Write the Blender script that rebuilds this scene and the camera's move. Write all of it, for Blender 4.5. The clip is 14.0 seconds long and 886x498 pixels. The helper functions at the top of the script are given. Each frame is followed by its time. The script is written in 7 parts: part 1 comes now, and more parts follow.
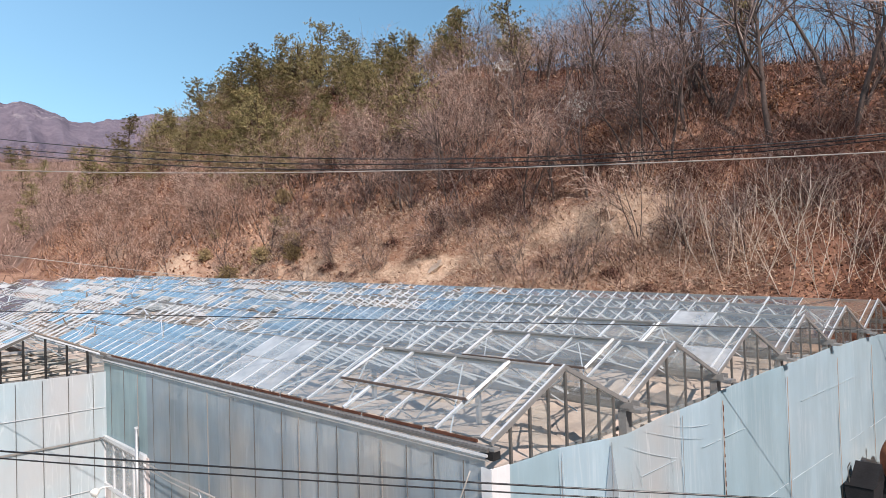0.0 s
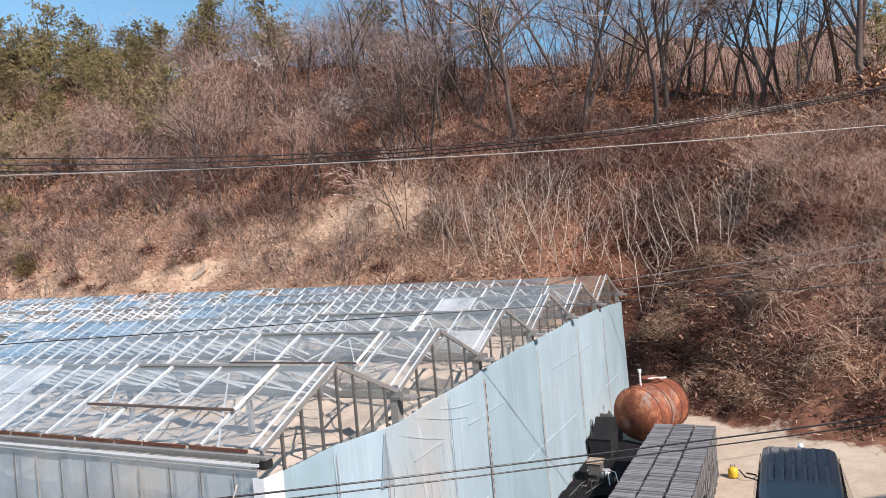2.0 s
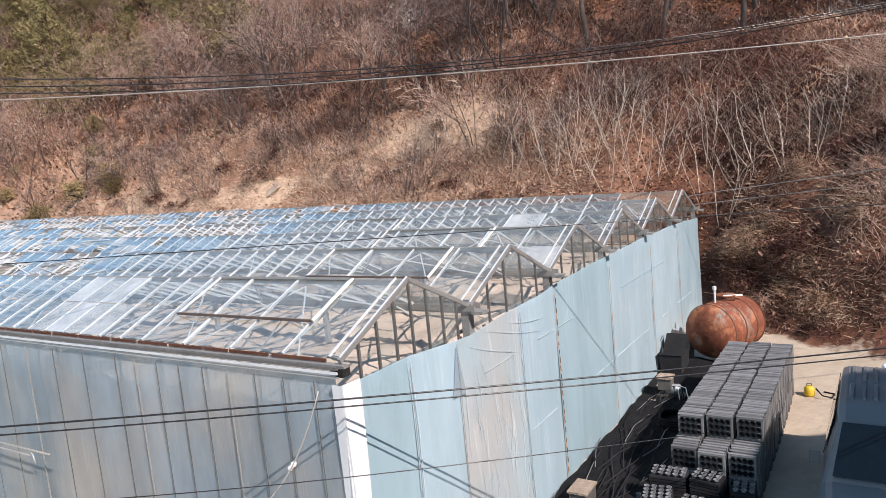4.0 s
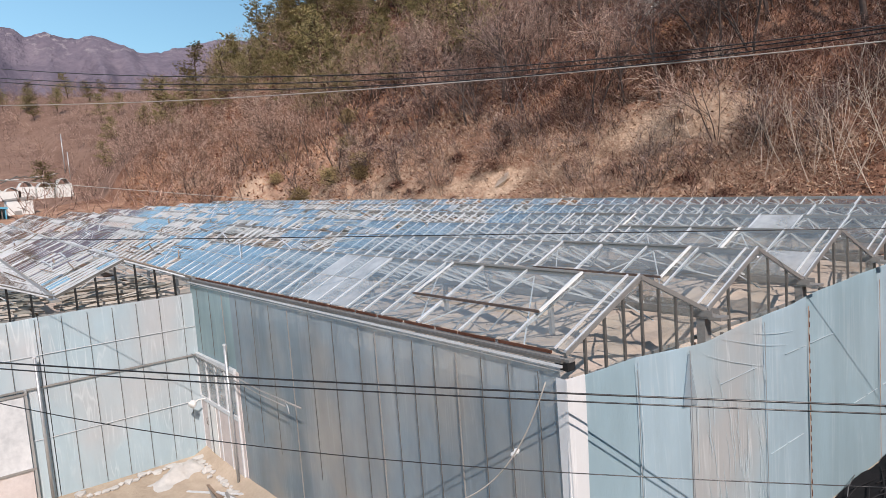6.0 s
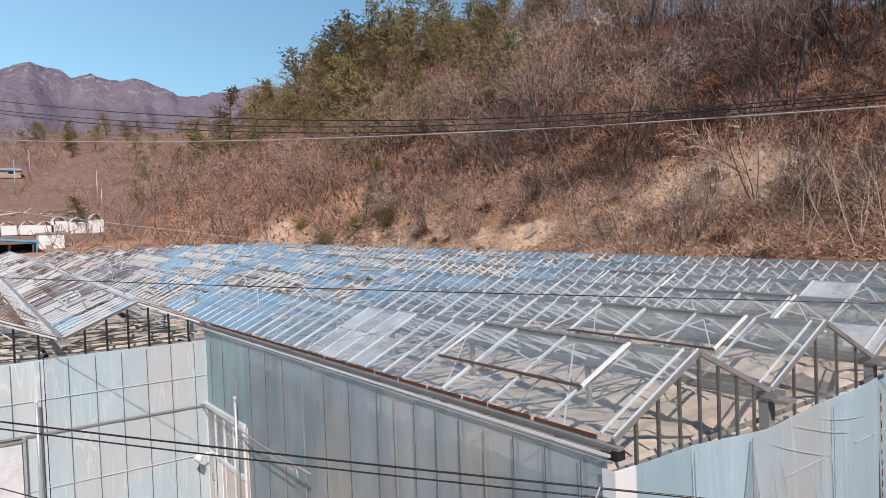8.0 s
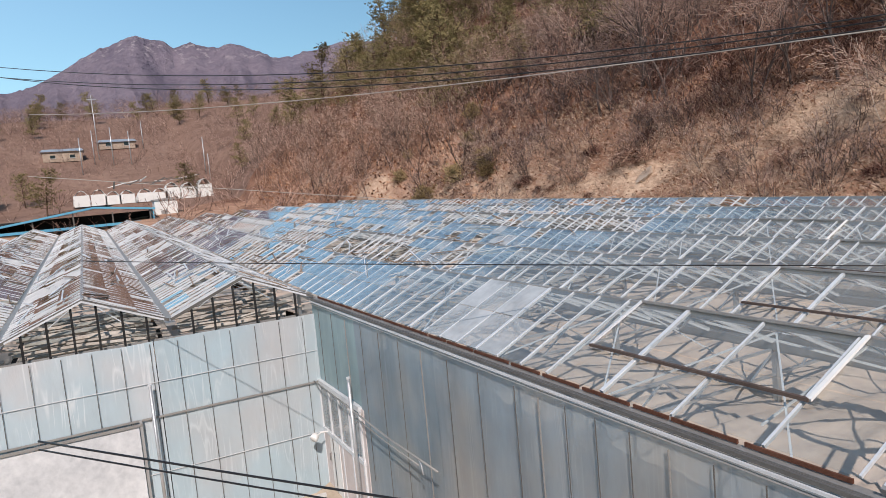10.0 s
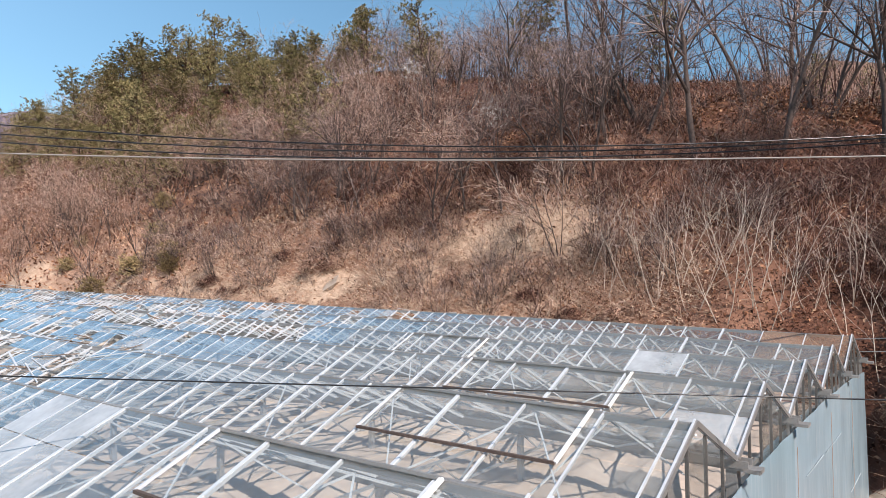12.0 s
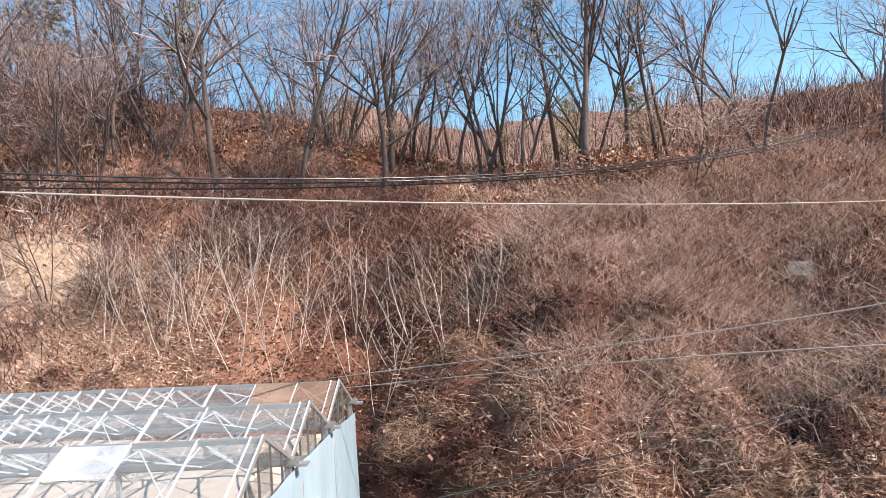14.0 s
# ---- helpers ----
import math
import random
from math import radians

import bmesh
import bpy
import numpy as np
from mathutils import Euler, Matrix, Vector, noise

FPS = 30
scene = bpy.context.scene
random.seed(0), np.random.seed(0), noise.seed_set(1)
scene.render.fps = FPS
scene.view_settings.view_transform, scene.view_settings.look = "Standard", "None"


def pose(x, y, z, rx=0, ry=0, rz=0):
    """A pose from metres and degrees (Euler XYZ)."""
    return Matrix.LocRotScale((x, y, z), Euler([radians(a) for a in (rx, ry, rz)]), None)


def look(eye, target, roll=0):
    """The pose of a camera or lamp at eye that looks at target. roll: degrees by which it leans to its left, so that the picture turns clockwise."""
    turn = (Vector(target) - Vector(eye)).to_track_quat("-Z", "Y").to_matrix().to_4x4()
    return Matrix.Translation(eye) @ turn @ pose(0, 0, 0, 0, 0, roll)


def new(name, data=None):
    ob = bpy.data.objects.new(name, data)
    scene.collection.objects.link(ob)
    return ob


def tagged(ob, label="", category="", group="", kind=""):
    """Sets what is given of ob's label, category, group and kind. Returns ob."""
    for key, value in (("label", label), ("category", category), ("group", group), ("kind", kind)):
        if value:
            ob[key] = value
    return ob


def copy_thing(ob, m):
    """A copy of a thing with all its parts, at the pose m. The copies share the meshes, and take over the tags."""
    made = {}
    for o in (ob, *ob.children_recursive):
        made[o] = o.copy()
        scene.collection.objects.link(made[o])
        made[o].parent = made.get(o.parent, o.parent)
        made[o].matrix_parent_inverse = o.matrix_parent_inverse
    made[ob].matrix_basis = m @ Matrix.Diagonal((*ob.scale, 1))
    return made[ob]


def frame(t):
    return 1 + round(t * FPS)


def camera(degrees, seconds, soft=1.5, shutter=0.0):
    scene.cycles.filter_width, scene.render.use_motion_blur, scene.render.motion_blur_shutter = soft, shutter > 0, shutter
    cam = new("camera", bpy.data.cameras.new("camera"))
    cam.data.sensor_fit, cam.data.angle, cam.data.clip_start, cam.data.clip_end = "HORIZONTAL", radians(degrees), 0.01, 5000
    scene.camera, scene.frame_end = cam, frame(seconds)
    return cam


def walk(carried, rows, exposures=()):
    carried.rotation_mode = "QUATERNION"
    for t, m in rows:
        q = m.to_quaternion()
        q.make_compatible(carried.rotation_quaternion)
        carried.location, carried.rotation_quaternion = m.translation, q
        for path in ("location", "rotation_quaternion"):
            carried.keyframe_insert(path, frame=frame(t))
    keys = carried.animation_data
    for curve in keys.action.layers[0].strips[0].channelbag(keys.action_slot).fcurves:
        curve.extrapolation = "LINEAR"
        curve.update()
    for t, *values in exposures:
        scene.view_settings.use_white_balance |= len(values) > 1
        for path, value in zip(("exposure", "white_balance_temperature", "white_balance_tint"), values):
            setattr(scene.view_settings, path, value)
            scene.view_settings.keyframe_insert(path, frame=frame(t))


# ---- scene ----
cam = camera(66.55, 14.0, soft=0.3)
# seconds, eye, yaw to the left of +y, pitch up, lean
ROWS = [
    (0, 5.686, -6.160, 6.226, 46.12, 1.20, -1.68),
    (0.5, 5.687, -6.191, 6.221, 43.82, 0.99, -2.15),
    (1, 5.687, -6.095, 6.209, 42.41, -0.62, -3.07),
    (1.5, 5.735, -6.074, 6.231, 35.50, -0.82, -4.88),
    (2, 5.769, -6.060, 6.230, 27.05, -0.18, -5.09),
    (2.2, 5.766, -6.054, 6.229, 23.89, -0.24, -5.02),
    (2.5, 5.762, -6.052, 6.228, 20.71, -0.71, -4.98),
    (2.9, 5.747, -6.047, 6.226, 20.60, -2.22, -5.08),
    (3.3, 5.727, -6.039, 6.223, 23.88, -4.16, -5.27),
    (3.7, 5.708, -6.032, 6.220, 29.11, -5.91, -5.49),
    (4, 5.697, -6.028, 6.218, 33.44, -6.71, -5.61),
    (4.3, 5.693, -6.027, 6.217, 37.44, -6.78, -5.66),
    (4.5, 5.667, -6.037, 6.212, 39.86, -6.53, -5.66),
    (5, 5.609, -6.030, 6.203, 45.04, -6.78, -5.26),
    (5.5, 5.584, -6.047, 6.203, 50.06, -6.94, -5.24),
    (6, 5.560, -6.052, 6.207, 52.25, -5.73, -4.20),
    (6.5, 5.548, -6.080, 6.235, 50.47, -0.70, -1.42),
    (7, 5.566, -6.112, 6.240, 54.11, -0.66, -0.79),
    (7.2, 5.589, -6.124, 6.238, 54.54, 0.28, -0.88),
    (7.6, 5.340, -5.957, 6.250, 54.389, -0.251, -1.248),
    (8, 4.738, -5.554, 6.281, 54.024, -1.536, -2.137),
    (8.4, 4.000, -5.060, 6.317, 53.576, -3.110, -3.227),
    (8.8, 3.343, -4.620, 6.350, 53.177, -4.510, -4.196),
    (9.3, 2.968, -4.369, 6.369, 52.95, -5.31, -4.75),
    (9.5, 2.973, -4.701, 6.427, 55.91, -7.34, -6.24),
    (10, 2.810, -4.945, 6.549, 62.44, -5.46, -5.22),
    (10.5, 2.703, -4.870, 6.560, 62.31, -5.69, -4.68),
    (11, 2.860, -4.272, 6.370, 53.39, -4.98, -3.34),
    (11.5, 2.896, -3.544, 6.223, 45.07, -3.88, -1.33),
    (12, 2.380, -2.742, 6.334, 37.73, 2.36, -0.51),
    (12.5, 0.280, -0.051, 6.966, 32.41, 9.16, -1.07),
    (13, 0.374, 1.085, 7.645, 27.45, 10.39, -2.17),
    (13.5, 2.211, 1.211, 7.572, 14.45, 9.33, -4.25),
    (14, 3.351, 0.467, 6.907, 1.73, 3.24, -3.59),
]


def eye_pose(x, y, z, yaw, pitch, roll):
    a, b = radians(yaw), radians(pitch)
    ahead = Vector((-math.sin(a) * math.cos(b), math.cos(a) * math.cos(b), math.sin(b)))
    return look((x, y, z), Vector((x, y, z)) + ahead * 10, roll)


walk(cam, [(r[0], eye_pose(*r[1:])) for r in ROWS],
     exposures=((0, -0.12), (1.2, 0.03), (2.0, 0.15), (4.5, -0.03), (5.5, -0.29), (7.0, -0.40), (9.5, -0.27), (10.2, -0.56), (11.5, -0.28), (12.5, 0.16), (13.2, 0.32), (14.0, 0.64)))

# ---- daylight ----
SUN_TO = Vector((0.92, -0.39, 0.0)).normalized()
SUN_EL = radians(42)
SUN_DIR = Vector((SUN_TO.x * math.cos(SUN_EL), SUN_TO.y * math.cos(SUN_EL), math.sin(SUN_EL)))
world = bpy.data.worlds.new("sky")
scene.world = world
world.use_nodes = True
wn, wl = world.node_tree.nodes, world.node_tree.links
wn.clear()
sky = wn.new("ShaderNodeTexSky")
sky.sky_type = "NISHITA"
sky.sun_disc = False
sky.sun_elevation = SUN_EL
sky.sun_rotation = math.atan2(-SUN_TO.x, SUN_TO.y)
sky.altitude, sky.air_density, sky.dust_density, sky.ozone_density = 200, 1.0, 0.3, 1.4
bg = wn.new("ShaderNodeBackground")
bg.inputs["Strength"].default_value = 0.138
wout = wn.new("ShaderNodeOutputWorld")
tint = wn.new("ShaderNodeMix")
tint.data_type, tint.blend_type = "RGBA", "MULTIPLY"
tint.inputs[0].default_value = 1.0
tint.inputs[7].default_value = (0.90, 1.14, 1.12, 1)
wl.new(sky.outputs[0], tint.inputs[6])
wl.new(tint.outputs[2], bg.inputs[0])
wl.new(bg.outputs[0], wout.inputs[0])
sun_data = bpy.data.lights.new("sun", "SUN")
sun_data.energy, sun_data.angle, sun_data.color = 6.2, radians(0.55), (1.0, 0.885, 0.83)
sun = new("sun", sun_data)
sun.matrix_world = look(SUN_DIR * 100, (0, 0, 0))

# ---- materials ----
def shader(name):
    m = bpy.data.materials.new(name)
    m.use_nodes = True
    nt = m.node_tree
    return m, nt, nt.nodes["Principled BSDF"]


def ramp(nt, fac, stops):
    r = nt.nodes.new("ShaderNodeValToRGB")
    while len(r.color_ramp.elements) < len(stops):
        r.color_ramp.elements.new(0.5)
    for e, (p, c) in zip(r.color_ramp.elements, stops):
        e.position, e.color = p, (*c, 1)
    nt.links.new(fac, r.inputs[0])
    return r.outputs[0]


def noise_out(nt, scale, detail=4.0, rough=0.6, coord="Object", stretch=None):
    tc = nt.nodes.new("ShaderNodeTexCoord")
    n = nt.nodes.new("ShaderNodeTexNoise")
    n.inputs["Scale"].default_value, n.inputs["Detail"].default_value, n.inputs["Roughness"].default_value = scale, detail, rough
    src = tc.outputs[coord]
    if stretch:
        mp = nt.nodes.new("ShaderNodeMapping")
        mp.inputs["Scale"].default_value = stretch
        nt.links.new(src, mp.inputs[0])
        src = mp.outputs[0]
    nt.links.new(src, n.inputs["Vector"])
    return n.outputs["Fac"]


def mixc(nt, fac, a, b, mode="MIX"):
    m = nt.nodes.new("ShaderNodeMix")
    m.data_type, m.blend_type = "RGBA", mode
    for sock, v in ((m.inputs[0], fac), (m.inputs[6], a), (m.inputs[7], b)):
        if isinstance(v, (int, float)):
            sock.default_value = v
        elif isinstance(v, tuple):
            sock.default_value = (*v, 1)
        else:
            nt.links.new(v, sock)
    return m.outputs[2]


def bump(nt, b, height, strength=0.4, dist=0.02):
    n = nt.nodes.new("ShaderNodeBump")
    n.inputs["Strength"].default_value, n.inputs["Distance"].default_value = strength, dist
    nt.links.new(height, n.inputs["Height"])
    nt.links.new(n.outputs[0], b.inputs["Normal"])


def surface(name, dark, light, big=0.8, fine=14.0, rough=0.7, metal=0.0, relief=0.3, depth=0.01, spread=0.0, stretch=None, island=False):
    """A worn surface: two scales of noise between two colours, fine relief, and a change from piece to piece."""
    m, nt, b = shader(name)
    n1, n2 = noise_out(nt, big, stretch=stretch), noise_out(nt, fine, 6.0, 0.7, stretch=stretch)
    c1 = ramp(nt, n1, [(0.3, dark), (0.7, light)])
    c2 = ramp(nt, n2, [(0.3, dark), (0.7, light)])
    col = mixc(nt, 0.5, c1, c2)
    if spread:
        if island:
            g = nt.nodes.new("ShaderNodeNewGeometry")
            rnd = g.outputs["Random Per Island"]
        else:
            g = nt.nodes.new("ShaderNodeObjectInfo")
            rnd = g.outputs["Random"]
        v = ramp(nt, rnd, [(0.0, (1 - spread,) * 3), (1.0, (1.0,) * 3)])
        col = mixc(nt, 1.0, col, v, "MULTIPLY")
    nt.links.new(col, b.inputs["Base Color"])
    b.inputs["Roughness"].default_value, b.inputs["Metallic"].default_value = rough, metal
    b.inputs["Specular IOR Level"].default_value = 0.5 if rough < 0.75 else 0.08
    if relief:
        bump(nt, b, n2, relief, depth)
    return m


def thin_gloss(nt, reflect):
    """How much a thin sheet mirrors, the same from both sides: 4 % straight on, all at a glance."""
    lw = nt.nodes.new("ShaderNodeLayerWeight")
    lw.inputs[0].default_value = 0.5
    p, s = nt.nodes.new("ShaderNodeMath"), nt.nodes.new("ShaderNodeMath")
    p.operation, p.inputs[1].default_value = "POWER", 5.0
    s.operation, s.inputs[1].default_value, s.inputs[2].default_value = "MULTIPLY_ADD", 0.96 * reflect, 0.04 * reflect
    nt.links.new(lw.outputs["Facing"], p.inputs[0])
    nt.links.new(p.outputs[0], s.inputs[0])
    return s.outputs[0]


def glass_mat(name, tint, dirt, dirt_col, gloss_rough=0.03, reflect=1.0):
    """Thin old glass: clear, with a Fresnel gloss and a film of dust."""
    m, nt, b = shader(name)
    n = nt.nodes
    tr, gl, df = n.new("ShaderNodeBsdfTransparent"), n.new("ShaderNodeBsdfGlossy"), n.new("ShaderNodeBsdfDiffuse")
    tr.inputs[0].default_value = (*tint, 1)
    gl.inputs["Roughness"].default_value = gloss_rough
    df.inputs[0].default_value = (*dirt_col, 1)
    info = n.new("ShaderNodeNewGeometry")
    nz = noise_out(nt, 1.1, 5.0, 0.65)
    dirt_fac = ramp(nt, nz, [(0.35, (dirt * 0.35,) * 3), (0.75, (dirt,) * 3)])
    per = ramp(nt, info.outputs["Random Per Island"], [(0.0, (0.4,) * 3), (0.8, (1.0,) * 3), (1.0, (1.6,) * 3)])
    dirt_fac = mixc(nt, 1.0, dirt_fac, per, "MULTIPLY")
    base, full = n.new("ShaderNodeMixShader"), n.new("ShaderNodeMixShader")
    nt.links.new(dirt_fac, base.inputs[0])
    nt.links.new(tr.outputs[0], base.inputs[1])
    nt.links.new(df.outputs[0], base.inputs[2])
    nt.links.new(thin_gloss(nt, reflect), full.inputs[0])
    nt.links.new(base.outputs[0], full.inputs[1])
    nt.links.new(gl.outputs[0], full.inputs[2])
    nt.links.new(full.outputs[0], n["Material Output"].inputs[0])
    return m


def film_mat(name, col, clear, through_light=0.35, stain=0.15, cream=None, crease=0.0, lean=(0.5, 0.0), streaks=0.10):
    """Greenhouse film: milky, wrinkled, half see-through, lets light through; cream: patches of a second colour,
    crease: white folds.
    """
    m, nt, b = shader(name)
    n = nt.nodes
    nz = noise_out(nt, 0.7, 5.0, 0.6, stretch=(1, 1, 0.35))
    streak = noise_out(nt, 2.2, 4.0, 0.6, stretch=(1, 1, 0.06))
    c = ramp(nt, nz, [(0.3, tuple(v * (1 - stain) for v in col)), (0.7, col)])
    c = mixc(nt, streaks, c, ramp(nt, streak, [(0.35, tuple(v * (1 - 1.6 * stain) for v in col)), (0.6, tuple(min(1, v * 1.18) for v in col))]))
    if cream:
        c = mixc(nt, ramp(nt, noise_out(nt, 0.42, 3.0, 0.5), [(0.44, (0, 0, 0)), (0.66, (0.8,) * 3)]), c, cream)
    fold = None
    if crease:
        folds = []
        for k, (sc, turn) in enumerate(((2.2, lean[0]), (1.5, -lean[0]), (3.4, lean[1]))):
            tc, mp, nf = n.new("ShaderNodeTexCoord"), n.new("ShaderNodeMapping"), n.new("ShaderNodeTexNoise")
            mp.inputs["Rotation"].default_value = (turn, turn, 0.0)
            mp.inputs["Scale"].default_value = (1.0, 1.0, 0.08 if lean[0] > 0.5 else 0.045)
            mp.inputs["Location"].default_value = (3.1 * k, 1.7 * k, 0.0)
            nf.inputs["Scale"].default_value, nf.inputs["Detail"].default_value = sc, 2.0
            nt.links.new(tc.outputs["Object"], mp.inputs[0])
            nt.links.new(mp.outputs[0], nf.inputs["Vector"])
            folds.append(ramp(nt, nf.outputs["Fac"], [(0.485, (0, 0, 0)), (0.5, (1, 1, 1)), (0.515, (0, 0, 0))]))
        fold = mixc(nt, 1.0, mixc(nt, 1.0, folds[0], folds[1], "LIGHTEN"), folds[2], "LIGHTEN")
        fold = mixc(nt, 1.0, fold, ramp(nt, noise_out(nt, 0.9, 3.0, 0.6), [(0.42, (0, 0, 0)), (0.62, (crease,) * 3)]), "MULTIPLY")
        c = mixc(nt, fold, c, (0.93, 0.95, 0.96))
    own = n.new("ShaderNodeObjectInfo")
    c = mixc(nt, 1.0, c, ramp(nt, own.outputs["Random"], [(0.0, (0.86, 0.90, 0.90)), (0.5, (0.97, 0.97, 0.98)), (1.0, (1.06, 1.05, 1.04))]), "MULTIPLY")
    df, tl, tr, gl = (n.new("ShaderNodeBsdf" + k) for k in ("Diffuse", "Translucent", "Transparent", "Glossy"))
    nt.links.new(c, df.inputs[0])
    nt.links.new(c, tl.inputs[0])
    tr.inputs[0].default_value = (0.9, 0.97, 1.0, 1)
    gl.inputs["Roughness"].default_value = 0.22
    m1, m2, m3 = (n.new("ShaderNodeMixShader") for _ in range(3))
    m1.inputs[0].default_value = through_light
    nt.links.new(df.outputs[0], m1.inputs[1])
    nt.links.new(tl.outputs[0], m1.inputs[2])
    cl = ramp(nt, nz, [(0.3, (clear * 1.25,) * 3), (0.75, (clear * 0.7,) * 3)])
    if fold:
        cl = mixc(nt, fold, cl, (0.0, 0.0, 0.0))
    nt.links.new(cl, m2.inputs[0])
    nt.links.new(m1.outputs[0], m2.inputs[1])
    nt.links.new(tr.outputs[0], m2.inputs[2])
    nt.links.new(thin_gloss(nt, 0.7), m3.inputs[0])
    nt.links.new(m2.outputs[0], m3.inputs[1])
    nt.links.new(gl.outputs[0], m3.inputs[2])
    bp = n.new("ShaderNodeBump")
    bp.inputs["Strength"].default_value, bp.inputs["Distance"].default_value = 0.5, 0.03
    nt.links.new(noise_out(nt, 5.0, 4.0, 0.6, stretch=(1, 1, 0.3)), bp.inputs["Height"])
    for s in (df, tl, gl):
        nt.links.new(bp.outputs[0], s.inputs["Normal"])
    nt.links.new(m3.outputs[0], n["Material Output"].inputs[0])
    return m


def leafy(name, stops, rough=0.8, through_light=0.0):
    """Small leaves and blades: each island takes its colour from a range; near-black ends imitate shaded gaps."""
    m, nt, b = shader(name)
    g = nt.nodes.new("ShaderNodeNewGeometry")
    c = ramp(nt, g.outputs["Random Per Island"], stops)
    big = ramp(nt, noise_out(nt, 0.12, 3.0), [(0.3, (0.7, 0.7, 0.7)), (0.7, (1.0, 1.0, 1.0))])
    nt.links.new(mixc(nt, 1.0, c, big, "MULTIPLY"), b.inputs["Base Color"])
    b.inputs["Roughness"].default_value = rough
    b.inputs["Specular IOR Level"].default_value = 0.15
    return m


M_bar = surface("weathered_white_aluminium", (0.58, 0.60, 0.62), (0.82, 0.84, 0.86), 1.5, 30, 0.45, 0.25, 0.15, 0.003)
M_grey = surface("weathered_grey_aluminium", (0.26, 0.25, 0.24), (0.42, 0.41, 0.39), 1.5, 30, 0.5, 0.4, 0.2, 0.003)
M_dark = surface("dark_weathered_steel", (0.09, 0.085, 0.08), (0.19, 0.18, 0.165), 2.0, 25, 0.65, 0.3, 0.3, 0.004)
M_galv = surface("galvanised_steel", (0.42, 0.43, 0.44), (0.62, 0.63, 0.64), 3.0, 40, 0.4, 0.6, 0.1, 0.002)
M_rust = surface("rusty_gutter_steel", (0.07, 0.028, 0.018), (0.20, 0.095, 0.065), 2.5, 30, 0.85, 0.1, 0.4, 0.004)
M_tank = surface("rusty_painted_tank", (0.10, 0.032, 0.020), (0.34, 0.13, 0.08), 1.1, 7, 0.75, 0.1, 0.4, 0.006)


def tank_wear():
    """Orange rust blooms and grey-green rests of paint on the tank."""
    nt = M_tank.node_tree
    b = nt.nodes["Principled BSDF"]
    old = b.inputs["Base Color"].links[0].from_socket
    c = mixc(nt, ramp(nt, noise_out(nt, 2.3, 6.0, 0.7), [(0.52, (0, 0, 0)), (0.62, (0.8,) * 3)]), old, (0.46, 0.19, 0.10))
    c = mixc(nt, ramp(nt, noise_out(nt, 1.4, 6.0, 0.75, stretch=(1, 1, 0.5)), [(0.55, (0, 0, 0)), (0.66, (0.85,) * 3)]), c, (0.30, 0.31, 0.28))
    nt.links.new(c, b.inputs["Base Color"])


tank_wear()
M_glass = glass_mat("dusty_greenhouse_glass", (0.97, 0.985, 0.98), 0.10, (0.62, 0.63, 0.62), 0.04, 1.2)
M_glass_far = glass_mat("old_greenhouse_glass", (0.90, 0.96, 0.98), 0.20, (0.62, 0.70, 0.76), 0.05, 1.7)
M_glass_white = glass_mat("whitewashed_glass", (0.9, 0.93, 0.93), 0.75, (0.60, 0.62, 0.63), 0.1)
M_glass_rust = glass_mat("rust_stained_glass", (0.95, 0.88, 0.8), 0.5, (0.42, 0.29, 0.21), 0.1)
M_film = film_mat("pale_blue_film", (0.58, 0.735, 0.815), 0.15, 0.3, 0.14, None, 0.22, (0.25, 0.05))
# eave wall film: shade toned into the grey, reflected light into the cream
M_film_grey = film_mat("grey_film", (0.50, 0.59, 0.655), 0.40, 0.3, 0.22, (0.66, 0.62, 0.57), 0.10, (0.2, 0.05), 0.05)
M_film_teal = film_mat("greenish_film", (0.46, 0.63, 0.66), 0.36, 0.3, 0.2, None, 0.12, (0.2, 0.05), 0.06)
M_film_clear = film_mat("clear_dusty_plastic", (0.60, 0.72, 0.775), 0.16, 0.3, 0.16, (0.66, 0.65, 0.64), 0.45, (0.30, 0.12))
M_film_wing = film_mat("cloudy_white_film", (0.70, 0.82, 0.88), 0.20, 0.3, 0.12, (0.78, 0.75, 0.75), 0.5, (0.8, 0.15), 0.06)
M_fold = film_mat("pale_fold_and_glint", (0.74, 0.83, 0.875), 0.06, 0.25, 0.10, None, 0.2, (0.3, 0.1))
M_film_white = film_mat("white_film", (0.88, 0.89, 0.90), 0.03, 0.15, 0.10, None, 0.9, (0.3, 0.1))
M_screen = surface("beige_shade_cloth", (0.44, 0.35, 0.29), (0.70, 0.59, 0.50), 0.5, 5, 0.9, 0, 0.4, 0.03)
M_roll = surface("rolled_cloth", (0.33, 0.27, 0.21), (0.70, 0.66, 0.60), 1.2, 10, 0.9, 0, 0.4, 0.02, 0.35, island=True)
M_lath = surface("weathered_brown_lath", (0.20, 0.14, 0.10), (0.46, 0.36, 0.28), 1.5, 18, 0.9, 0, 0.3, 0.004, 0.5, island=True)
M_black = surface("black_plastic_tray", (0.02, 0.02, 0.022), (0.055, 0.055, 0.06), 2.0, 30, 0.76, 0, 0.2, 0.003, 0.5)
M_traylip = surface("grey_tray_rim", (0.17, 0.17, 0.175), (0.32, 0.32, 0.33), 2.0, 30, 0.5, 0, 0.2, 0.003, 0.5)
M_rubber = surface("black_rubber_hose", (0.008, 0.008, 0.009), (0.022, 0.022, 0.024), 3, 30, 0.8, 0, 0.1, 0.002)
M_wire = surface("black_cable_sheath", (0.010, 0.010, 0.012), (0.024, 0.024, 0.025), 2, 20, 0.28, 0, 0, 0)
M_wire_white = surface("pale_cable", (0.30, 0.27, 0.24), (0.44, 0.41, 0.37), 2, 20, 0.5, 0, 0, 0)
